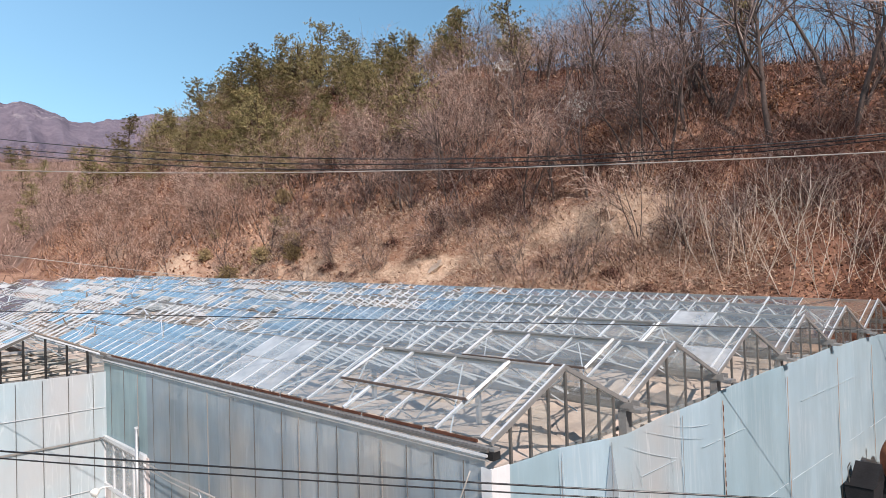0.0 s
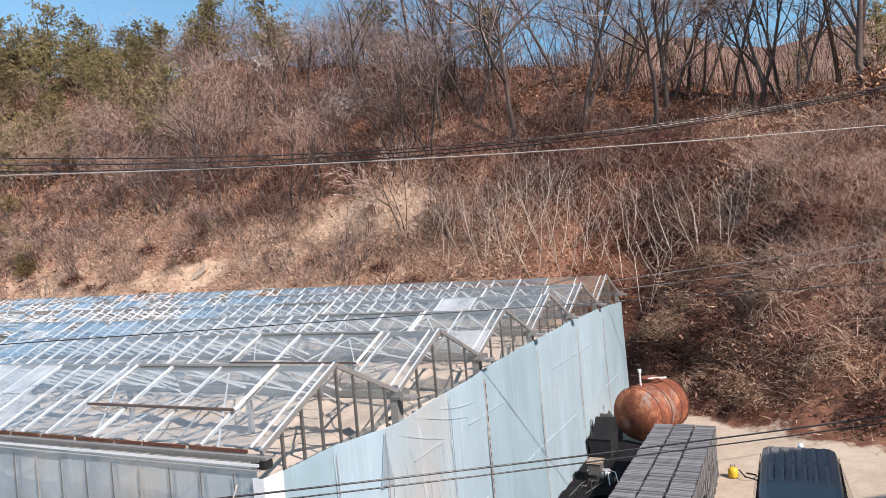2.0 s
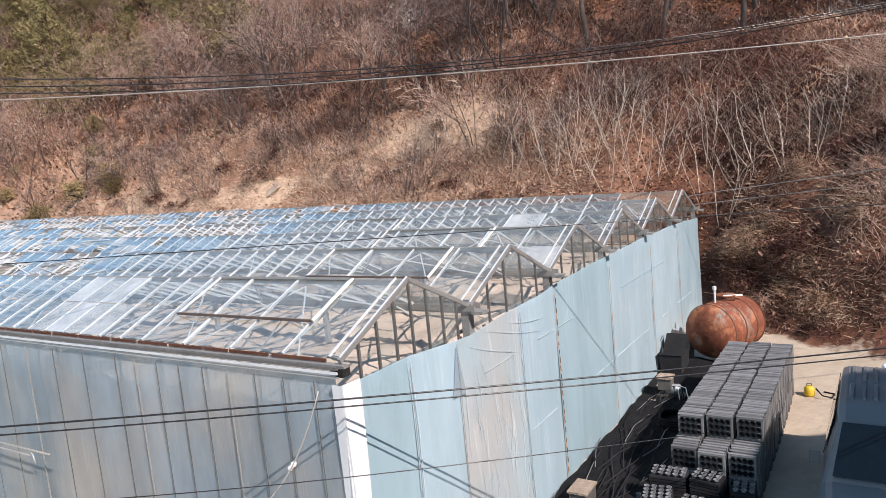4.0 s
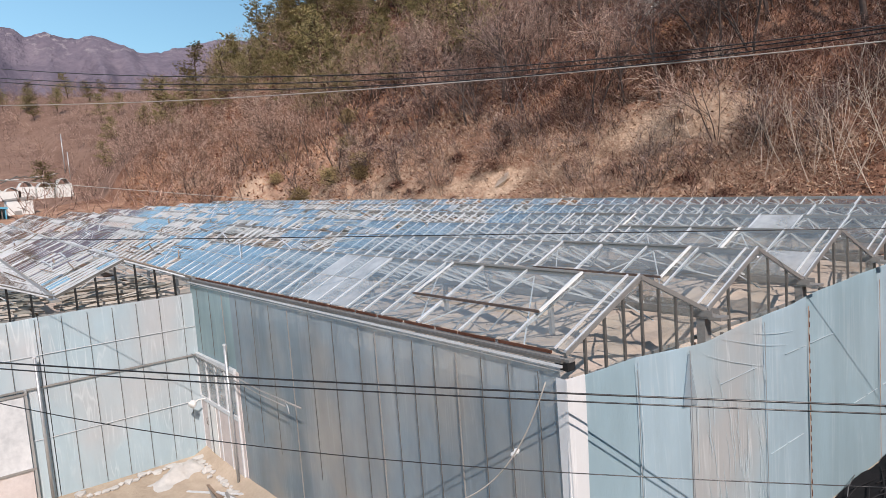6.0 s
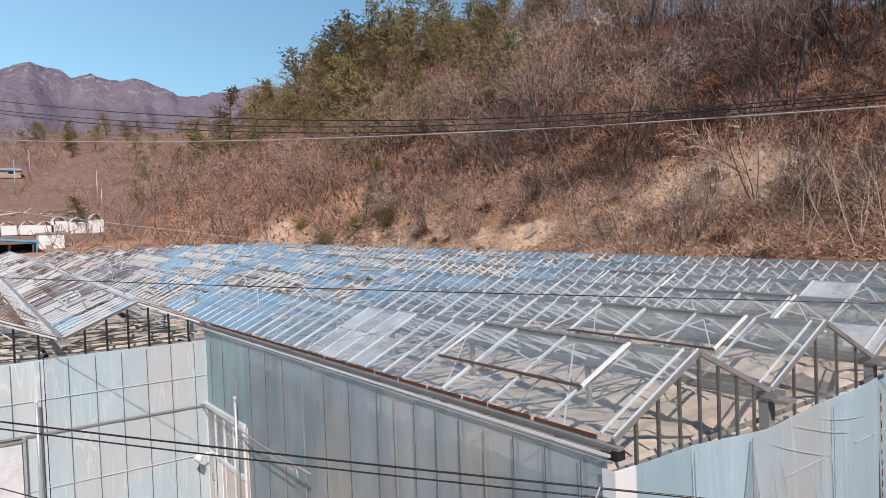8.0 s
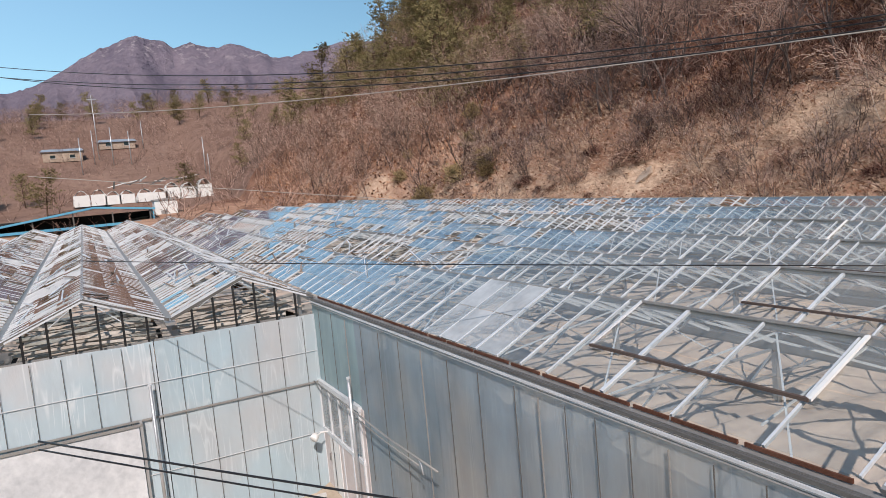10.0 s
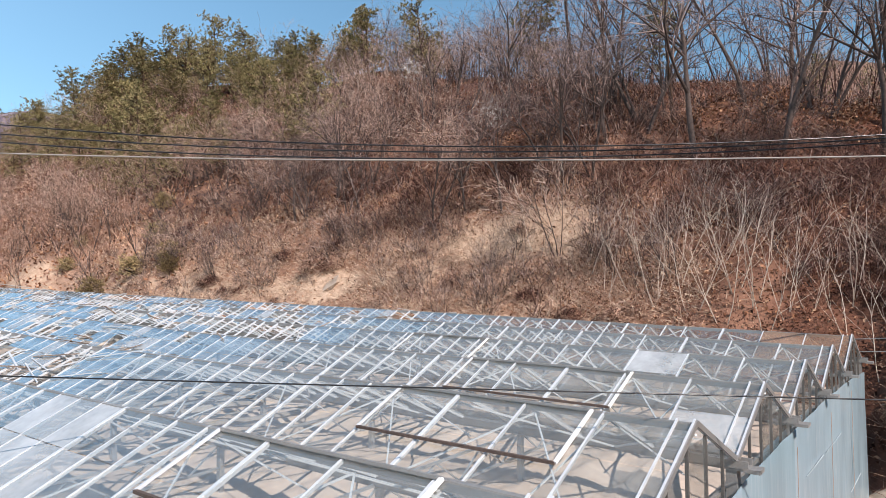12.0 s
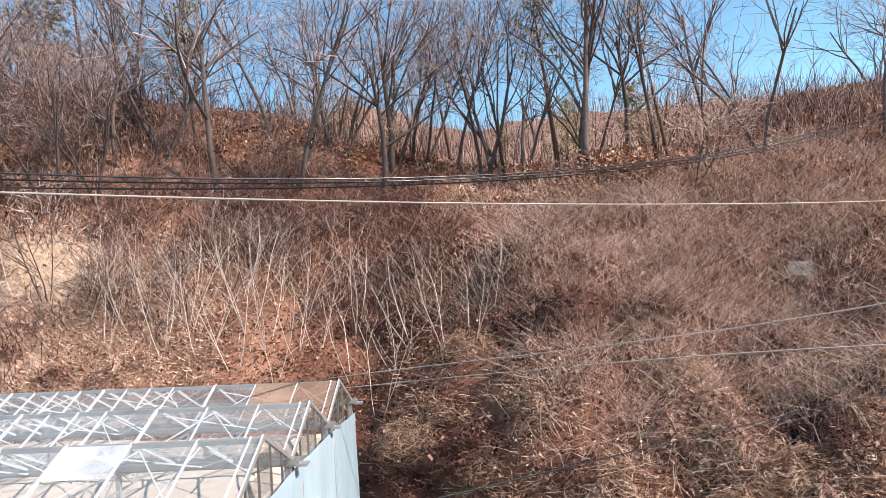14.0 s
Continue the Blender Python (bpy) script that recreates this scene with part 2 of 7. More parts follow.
M_bark = surface("grey_brown_bark", (0.055, 0.042, 0.038), (0.21, 0.16, 0.14), 1.5, 14, 0.9, 0, 0.6, 0.02, 0.3)
M_twig = surface("brown_twigs", (0.15, 0.095, 0.078), (0.33, 0.225, 0.19), 0.6, 5, 0.9, 0, 0, 0, 0.35)
M_crown = leafy("bare_twigs", [(0.0, (0.040, 0.023, 0.018)), (0.3, (0.29, 0.168, 0.132)), (0.65, (0.74, 0.49, 0.385)), (1.0, (0.97, 0.78, 0.63))])
M_twigdark = leafy("dark_bare_twigs", [(0.0, (0.032, 0.022, 0.021)), (0.35, (0.16, 0.109, 0.099)), (0.75, (0.46, 0.335, 0.295)), (1.0, (0.78, 0.61, 0.54))])
M_pale = surface("pale_sapling_bark", (0.60, 0.49, 0.39), (0.88, 0.76, 0.63), 1.0, 8, 0.85, 0, 0.2, 0.005, 0.25)
M_pine_bark = surface("pine_bark", (0.07, 0.045, 0.032), (0.16, 0.10, 0.07), 1.5, 12, 0.9, 0, 0.5, 0.02)
M_needle = leafy("pine_needles", [(0.0, (0.062, 0.058, 0.028)), (0.4, (0.235, 0.205, 0.09)), (0.8, (0.44, 0.365, 0.17)), (1.0, (0.56, 0.43, 0.23))])
M_litter = leafy("dead_leaves", [(0.0, (0.055, 0.023, 0.014)), (0.3, (0.21, 0.088, 0.048)), (0.7, (0.47, 0.235, 0.13)), (1.0, (0.74, 0.49, 0.32))])
M_litter_dark = leafy("old_red_leaves", [(0.0, (0.025, 0.010, 0.008)), (0.4, (0.13, 0.053, 0.035)), (0.8, (0.38, 0.185, 0.117)), (1.0, (0.70, 0.45, 0.31))])
M_gold = leafy("golden_dead_grass", [(0.0, (0.06, 0.03, 0.02)), (0.35, (0.27, 0.15, 0.095)), (0.75, (0.56, 0.365, 0.245)), (1.0, (0.85, 0.65, 0.47))])
M_straw = leafy("dry_grass", [(0.0, (0.20, 0.115, 0.075)), (0.35, (0.62, 0.43, 0.31)), (1.0, (0.94, 0.75, 0.575))])
M_tangle = leafy("tangled_dead_growth", [(0.0, (0.022, 0.010, 0.008)), (0.3, (0.20, 0.094, 0.067)), (0.67, (0.57, 0.335, 0.24)), (1.0, (0.94, 0.70, 0.52))])
M_woods = leafy("bare_valley_woods", [(0.0, (0.055, 0.034, 0.028)), (0.4, (0.23, 0.138, 0.112)), (0.8, (0.54, 0.355, 0.285)), (1.0, (0.80, 0.59, 0.48))])
M_brush = leafy("bare_brushwood", [(0.0, (0.024, 0.012, 0.010)), (0.45, (0.115, 0.056, 0.046)), (0.72, (0.34, 0.195, 0.155)), (0.92, (0.72, 0.50, 0.41)), (1.0, (0.93, 0.75, 0.62))])
M_darkbrush = leafy("dark_red_brush_and_shade", [(0.0, (0.016, 0.007, 0.006)), (0.4, (0.085, 0.034, 0.027)), (0.8, (0.25, 0.115, 0.086)), (1.0, (0.54, 0.32, 0.24))])
M_blueroof = surface("blue_roof_sheet", (0.07, 0.28, 0.45), (0.13, 0.42, 0.60), 0.8, 6, 0.5, 0, 0.2, 0.01)
M_white = surface("white_paint", (0.68, 0.68, 0.66), (0.82, 0.82, 0.80), 1.0, 12, 0.5, 0, 0.1, 0.003)
M_plaster = surface("pale_plaster", (0.45, 0.44, 0.42), (0.62, 0.60, 0.57), 0.5, 8, 0.9, 0, 0.3, 0.01)
# near black: stands for shade in openings, also colours the wing's dark mullions
M_shade = surface("shade_and_frame_black", (0.015, 0.015, 0.016), (0.04, 0.04, 0.04), 1, 8, 0.8, 0, 0, 0)
M_door = surface("pinkish_white_door", (0.50, 0.44, 0.42), (0.68, 0.62, 0.60), 1.2, 12, 0.7, 0, 0.15, 0.004)
M_carpaint = surface("grey_car_paint", (0.13, 0.13, 0.135), (0.19, 0.19, 0.195), 1.0, 40, 0.38, 0.0, 0.03, 0.001)
M_carglass = surface("tinted_car_glass", (0.01, 0.011, 0.012), (0.02, 0.022, 0.024), 1, 8, 0.05, 0, 0, 0)
M_yellow = surface("yellow_plastic", (0.55, 0.36, 0.02), (0.75, 0.52, 0.04), 2, 20, 0.5, 0, 0.1, 0.003)
M_rock = surface("pale_rock_face", (0.26, 0.20, 0.155), (0.56, 0.45, 0.36), 1.6, 7, 0.9, 0, 0.9, 0.1)


def hill_material():
    """Leaf litter, bare tan earth and straw on the slope; concrete grey-tan on the flat yard."""
    m, nt, b = shader("hillside_ground")
    geo = nt.nodes.new("ShaderNodeNewGeometry")
    sep = nt.nodes.new("ShaderNodeSeparateXYZ")
    nt.links.new(geo.outputs["Position"], sep.inputs[0])
    big, mid, fine = noise_out(nt, 0.045, 4.0), noise_out(nt, 0.32, 6.0, 0.65), noise_out(nt, 2.6, 6.0, 0.75)
    litter = ramp(nt, mid, [(0.28, (0.045, 0.020, 0.014)), (0.5, (0.14, 0.060, 0.040)), (0.72, (0.32, 0.155, 0.10))])
    earth = ramp(nt, mid, [(0.3, (0.33, 0.18, 0.12)), (0.7, (0.62, 0.42, 0.30))])
    # bare earth shows on the lower bank
    low = nt.nodes.new("ShaderNodeMapRange")
    low.inputs[1].default_value, low.inputs[2].default_value, low.inputs[3].default_value, low.inputs[4].default_value = 4.0, 20.0, 1.0, 0.0
    nt.links.new(sep.outputs[2], low.inputs[0])
    patch = nt.nodes.new("ShaderNodeMath")
    patch.operation = "MULTIPLY"
    west = nt.nodes.new("ShaderNodeMapRange")
    west.inputs[1].default_value, west.inputs[2].default_value, west.inputs[3].default_value, west.inputs[4].default_value = -15.0, -3.0, 1.0, 0.1
    nt.links.new(sep.outputs[0], west.inputs[0])
    bank = nt.nodes.new("ShaderNodeMath")
    bank.operation = "MULTIPLY"
    nt.links.new(low.outputs[0], bank.inputs[0])
    nt.links.new(west.outputs[0], bank.inputs[1])
    nt.links.new(bank.outputs[0], patch.inputs[0])
    nt.links.new(ramp(nt, big, [(0.30, (0.15,) * 3), (0.55, (1,) * 3)]), patch.inputs[1])
    col = mixc(nt, patch.outputs[0], litter, earth)
    col = mixc(nt, 0.6, col, ramp(nt, fine, [(0.25, (0.35, 0.35, 0.35)), (0.7, (1.35, 1.3, 1.25))]), "MULTIPLY")
    spot = nt.nodes.new("ShaderNodeAttribute")
    spot.attribute_name = "bare"
    torn = nt.nodes.new("ShaderNodeMath")
    torn.operation = "MULTIPLY_ADD"
    nt.links.new(spot.outputs["Fac"], torn.inputs[0])
    torn.inputs[1].default_value = 1.3
    ragged = nt.nodes.new("ShaderNodeMapRange")
    ragged.inputs[3].default_value, ragged.inputs[4].default_value = -1.1, 0.5
    nt.links.new(noise_out(nt, 0.8, 6.0, 0.7), ragged.inputs[0])
    nt.links.new(ragged.outputs[0], torn.inputs[2])
    sand = ramp(nt, fine, [(0.25, (0.30, 0.19, 0.13)), (0.5, (0.54, 0.385, 0.275)), (0.75, (0.74, 0.57, 0.43))])
    col = mixc(nt, ramp(nt, torn.outputs[0], [(0.15, (0, 0, 0)), (0.45, (1, 1, 1))]), col, sand)
    # the flat yard: pale concrete with dust, stains and leaves blown to its edge
    conc = mixc(nt, 0.5, ramp(nt, mid, [(0.3, (0.33, 0.26, 0.19)), (0.7, (0.57, 0.475, 0.375))]), ramp(nt, fine, [(0.3, (0.35, 0.285, 0.22)), (0.7, (0.59, 0.50, 0.40))]))
    att = nt.nodes.new("ShaderNodeAttribute")
    att.attribute_name = "yard"
    edge = nt.nodes.new("ShaderNodeMath")
    edge.operation = "ADD"
    wob = nt.nodes.new("ShaderNodeMapRange")
    wob.inputs[3].default_value, wob.inputs[4].default_value = -1.6, 1.2
    nt.links.new(noise_out(nt, 0.9, 6.0, 0.7), wob.inputs[0])
    nt.links.new(att.outputs["Fac"], edge.inputs[0])
    nt.links.new(wob.outputs[0], edge.inputs[1])
    clip = nt.nodes.new("ShaderNodeMapRange")
    clip.inputs[1].default_value, clip.inputs[2].default_value = 0.0, 0.35
    nt.links.new(edge.outputs[0], clip.inputs[0])
    col = mixc(nt, clip.outputs[0], col, conc)
    nt.links.new(col, b.inputs["Base Color"])
    b.inputs["Roughness"].default_value = 0.95
    b.inputs["Specular IOR Level"].default_value = 0.1
    bump(nt, b, fine, 0.5, 0.12)
    return m


M_hill = hill_material()
M_shrubgreen = leafy("yellow_green_leaves", [(0.0, (0.17, 0.125, 0.06)), (0.6, (0.46, 0.345, 0.17)), (1.0, (0.70, 0.53, 0.30))])
M_mat = surface("black_weed_mat", (0.03, 0.03, 0.033), (0.08, 0.08, 0.085), 0.8, 10, 0.9, 0, 0.3, 0.02)
M_farwood = surface("bare_woodland_floor", (0.19, 0.108, 0.082), (0.42, 0.28, 0.215), 0.05, 0.5, 1.0, 0, 1.0, 1.5)
# distance haze is put into the purple-blue tones of both far materials
M_mount = surface("hazy_far_woods", (0.16, 0.125, 0.155), (0.31, 0.25, 0.275), 0.02, 0.09, 1.0, 0, 1.0, 6.0)
M_crag = surface("hazy_rocky_woods", (0.15, 0.13, 0.18), (0.33, 0.275, 0.32), 0.018, 0.11, 1.0, 0, 1.0, 9.0)


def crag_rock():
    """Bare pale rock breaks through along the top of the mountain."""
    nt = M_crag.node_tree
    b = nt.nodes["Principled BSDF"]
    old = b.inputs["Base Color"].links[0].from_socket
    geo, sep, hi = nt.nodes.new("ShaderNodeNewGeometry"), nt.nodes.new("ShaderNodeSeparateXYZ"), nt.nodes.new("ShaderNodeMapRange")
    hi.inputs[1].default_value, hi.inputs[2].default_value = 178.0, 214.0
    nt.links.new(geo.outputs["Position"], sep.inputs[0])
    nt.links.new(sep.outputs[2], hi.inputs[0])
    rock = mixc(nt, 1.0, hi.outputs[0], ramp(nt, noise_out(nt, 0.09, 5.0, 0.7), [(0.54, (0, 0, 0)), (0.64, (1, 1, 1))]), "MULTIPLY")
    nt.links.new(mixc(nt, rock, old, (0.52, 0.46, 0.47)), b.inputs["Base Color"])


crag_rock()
M_ventrail = surface("brown_painted_rail", (0.055, 0.038, 0.03), (0.14, 0.095, 0.075), 2.0, 20, 0.7, 0, 0.2, 0.003)
M_gate = surface("dusty_white_sheet", (0.42, 0.44, 0.46), (0.78, 0.79, 0.80), 0.7, 5, 0.6, 0, 0.3, 0.01)
M_stain = surface("rust_stain", (0.30, 0.17, 0.10), (0.56, 0.47, 0.40), 3.0, 20, 0.9, 0, 0.2, 0.003)

# ---- building helpers ----
class Shape:
    """Gathers vertices and faces for one mesh."""

    def __init__(self):
        self.v, self.f = [], []

    def box(self, lo, hi):
        (a, b, c), (d, e, f) = lo, hi
        self.hexa([(a, b, c), (d, b, c), (d, e, c), (a, e, c), (a, b, f), (d, b, f), (d, e, f), (a, e, f)])
        return self

    def hexa(self, p):
        n = len(self.v)
        self.v += [tuple(q) for q in p]
        self.f += [tuple(n + i for i in q) for q in ((0, 3, 2, 1), (4, 5, 6, 7), (0, 1, 5, 4), (1, 2, 6, 5), (2, 3, 7, 6), (3, 0, 4, 7))]
        return self

    def beam(self, p, q, w, h, up=(0, 0, 1)):
        """A bar of width w and height h from p to q."""
        p, q, up = Vector(p), Vector(q), Vector(up)
        d = (q - p).normalized()
        s = d.cross(up)
        if s.length < 1e-4:
            s = d.cross(Vector((1, 0, 0)))
        s.normalize()
        u = s.cross(d)
        s, u = s * (w / 2), u * (h / 2)
        self.hexa([p - s - u, p + s - u, q + s - u, q - s - u, p - s + u, p + s + u, q + s + u, q - s + u])
        return self

    def tube(self, pts, radii, sides=6, cap=True):
        """A round bar through the points."""
        pts = [Vector(p) for p in pts]
        if isinstance(radii, (int, float)):
            radii = [radii] * len(pts)
        n0 = len(self.v)
        side = None
        for i, (p, r) in enumerate(zip(pts, radii)):
            d = (pts[min(i + 1, len(pts) - 1)] - pts[max(i - 1, 0)]).normalized()
            if side is None:
                side = d.orthogonal().normalized()
            side = (side - d * side.dot(d))
            side = side.normalized() if side.length > 1e-5 else d.orthogonal().normalized()
            o = d.cross(side)
            for k in range(sides):
                a = 2 * math.pi * k / sides
                self.v.append(tuple(p + side * (r * math.cos(a)) + o * (r * math.sin(a))))
        for i in range(len(pts) - 1):
            for k in range(sides):
                a, b = n0 + i * sides + k, n0 + i * sides + (k + 1) % sides
                self.f.append((a, b, b + sides, a + sides))
        if cap:
            self.f.append(tuple(n0 + k for k in reversed(range(sides))))
            self.f.append(tuple(n0 + (len(pts) - 1) * sides + k for k in range(sides)))
        return self

    def lathe(self, profile, axis_from, axis_to, sides=24):
        """A turned body: (distance along, radius) pairs about the line from one point to the other."""
        a, b = Vector(axis_from), Vector(axis_to)
        d = (b - a).normalized()
        return self.tube([a + d * s for s, _ in profile], [max(r, 0.002) for _, r in profile], sides)

    def mesh(self, name, smooth=False):
        me = bpy.data.meshes.new(name)
        me.from_pydata(self.v, [], self.f)
        if smooth:
            me.polygons.foreach_set("use_smooth", [True] * len(me.polygons))
        me.update()
        return me


def part(name, shape, material, parent=None, label="", smooth=False):
    me = shape.mesh(name, smooth) if isinstance(shape, Shape) else shape
    if not me.materials:
        me.materials.append(material)
    ob = new(name, me)
    if parent:
        ob.parent = parent
    if label:
        ob["label"] = label
    return ob


def thing(name, label, category, group="", kind="", at=(0, 0, 0)):
    ob = new(name)
    ob.location = at
    ob.empty_display_size = 0.2
    return tagged(ob, label, category, group, kind)


def numpy_mesh(name, verts, faces, material, smooth=False):
    """A mesh from arrays; faces all have the same number of corners."""
    me = bpy.data.meshes.new(name)
    verts, faces = np.asarray(verts, np.float32), np.asarray(faces, np.int32)
    k = faces.shape[1]
    me.vertices.add(len(verts))
    me.vertices.foreach_set("co", verts.ravel())
    me.loops.add(faces.size)
    me.loops.foreach_set("vertex_index", faces.ravel())
    me.polygons.add(len(faces))
    me.polygons.foreach_set("loop_start", np.arange(0, faces.size, k, dtype=np.int32))
    me.polygons.foreach_set("loop_total", np.full(len(faces), k, np.int32))
    if smooth:
        me.polygons.foreach_set("use_smooth", np.ones(len(faces), bool))
    me.update(calc_edges=True)
    me.validate()
    me.materials.append(material)
    return me


# ---- ground ----
def lump(x, y, scale, seed):
    """Smooth value noise in the plan, about -1 to 1."""
    gx, gy = x / scale + 17.3 * seed, y / scale - 9.1 * seed
    ix, iy = np.floor(gx), np.floor(gy)
    fx, fy = gx - ix, gy - iy
    fx, fy = fx * fx * (3 - 2 * fx), fy * fy * (3 - 2 * fy)

    def h(a, b):
        s = np.sin(a * 127.1 + b * 311.7 + seed * 74.7) * 43758.5453
        return (s - np.floor(s)) * 2 - 1

    return (h(ix, iy) * (1 - fx) + h(ix + 1, iy) * fx) * (1 - fy) + (h(ix, iy + 1) * (1 - fx) + h(ix + 1, iy + 1) * fx) * fy


FOOT_X, FOOT_Y = (-200, -60, -20, 0, 2.5, 6, 12, 30, 80), (22, 21.6, 20.9, 20.6, 17.8, 15.7, 15.0, 13.0, 8.0)


def hill_foot(x):
    return np.interp(x, FOOT_X, FOOT_Y)


def ground_z(x, y):
    x, y = np.asarray(x, float), np.asarray(y, float)
    yard = np.interp(y, (-5, 10, 19), (-0.5, -0.45, 0.0))
    court = np.interp(x, (-14, -11, -1.0, 0.5), (-0.65, -0.78, -0.2, 0.0)) * np.clip((0.6 - y) / 0.6, 0, 1)
    left = np.interp(x, (-1500, -420, -260, -150, -66, -40), (60, 60, 40, 9.0, 1.0, 0.0))
    base = yard + np.minimum(court, 0) + left
    foot = hill_foot(x) + 0.5 * lump(x, y, 6, 1)
    slope = np.interp(x, (-120, -40, 0, 10), (1.08, 0.98, 0.86, 0.80))
    crest = np.interp(x, (-230, -160, -125, -95, -48, -25, -7, 6, 16, 40, 80), (2, 6, 20, 33, 28.5, 23.0, 17.5, 12.0, 13.0, 17, 22))
    d = np.maximum(y - foot, 0)
    up = slope * d + 1.1 * (1 - np.exp(-d / 0.9))
    top = crest + 0.10 * (d - crest / slope)
    k = 2.5
    hill = -np.log(np.exp(-np.clip(up, 0, 200) / k) + np.exp(-np.clip(top, 0, 200) / k)) * k + k * np.log1p(np.exp(-np.clip(top, 0, 200) / k))
    rear = np.clip(d - 66, 0, 40) * 0.36 * np.clip((x + 45) / 30, 0, 1) * np.interp(x, (15, 60), (1.0, 0.55))
    rough = np.clip(d / 6, 0, 1) * (1.0 * lump(x, y, 11, 2) + 0.55 * lump(x, y, 4.2, 3) + 0.28 * lump(x, y, 1.7, 4))
    rough = rough + np.clip(x / 3, 0, 1) * np.clip((d - 0.6) / 2, 0, 1) * np.clip((17 - d) / 5, 0, 1) * (0.75 * lump(x, y, 2.7, 6) + 0.35 * lump(x, y, 1.2, 7))
    for hx, hy, hr, hd in ((2.3, 19.6, 0.9, 0.8), (3.6, 19.0, 0.7, 0.6), (6.2, 18.4, 0.9, 0.7), (8.8, 18.2, 0.8, 0.7), (11.2, 18.6, 0.9, 0.8), (1.6, 24.6, 1.0, 0.8), (3.4, 24.0, 1.1, 0.9), (5.4, 23.0, 1.0, 0.8), (7.6, 22.4, 0.9, 0.7)):
        rough = rough - hd * np.exp(-(((x - hx) ** 2 + (y - hy) ** 2) / hr ** 2) ** 2)
    flat = np.clip((x + 60) / -10, 0, 1) * (0.8 * lump(x, y, 14, 5))
    r = np.hypot(x, y)
    far = np.clip((r - 380) / 400, 0, 1)
    hills = 60 * far * (0.5 + 0.5 * lump(x, y, 260, 8))
    return base + np.maximum(hill, 0) + rear + rough + flat + hills


def bare_bank(x, y):
    """How bare the tan bank behind the greenhouse is, 0 to 1."""
    spots = ((-17.0, 29.3, 5.5, 1.5, 1.0), (-24.5, 26.9, 5.0, 1.2, 0.55), (-34.0, 25.6, 5.0, 1.4, 0.6), (-29.0, 26.1, 1.4, 0.8, 0.9), (-44.0, 25.5, 5.0, 1.8, 0.65), (-57.0, 25.0, 6.0, 2.0, 0.7), (-72.0, 25.5, 8.0, 2.5, 0.6), (-92.0, 26.0, 9.0, 3.0, 0.5))
    return np.clip(sum(k * np.exp(-((x - a) / p) ** 2 - ((y - b) / q) ** 2) for a, b, p, q, k in spots), 0, 1)


def stretch_axis(lo, hi, step, end_lo, end_hi, grow=1.22):
    mid = list(np.arange(lo, hi + step / 2, step))
    a, s = [lo], step
    while a[-1] > end_lo:
        s *= grow
        a.append(a[-1] - s)
    b, s = [hi], step
    while b[-1] < end_hi:
        s *= grow
        b.append(b[-1] + s)
    return np.array(a[:0:-1] + mid + b[1:])


def build_ground():
    gx, gy = stretch_axis(-135, 34, 0.9, -3200, 3200), stretch_axis(-14, 92, 0.9, -3200, 3200)
    X, Y = np.meshgrid(gx, gy)
    Z = ground_z(X, Y)
    nx, ny = len(gx), len(gy)
    v = np.stack([X.ravel(), Y.ravel(), Z.ravel()], 1)
    i = (np.arange(ny - 1)[:, None] * nx + np.arange(nx - 1)[None]).ravel()
    f = np.stack([i, i + 1, i + nx + 1, i + nx], 1)
    me = numpy_mesh("ground", v, f, M_hill, True)
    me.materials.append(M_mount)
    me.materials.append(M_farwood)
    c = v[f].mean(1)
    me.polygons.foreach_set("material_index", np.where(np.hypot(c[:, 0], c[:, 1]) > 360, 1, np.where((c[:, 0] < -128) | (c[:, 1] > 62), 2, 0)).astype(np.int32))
    bare = me.attributes.new("bare", "FLOAT", "POINT")
    bare.data.foreach_set("value", bare_bank(v[:, 0], v[:, 1]).astype(np.float32))
    yard = me.attributes.new("yard", "FLOAT", "POINT")
    yard.data.foreach_set("value", np.where(v[:, 0] > -45, hill_foot(v[:, 0]) - v[:, 1], -9.0).astype(np.float32))
    return tagged(new("ground", me), "leaf-covered hillside and pale concrete yard, one sheet", "ground", kind="structure")


build_ground()


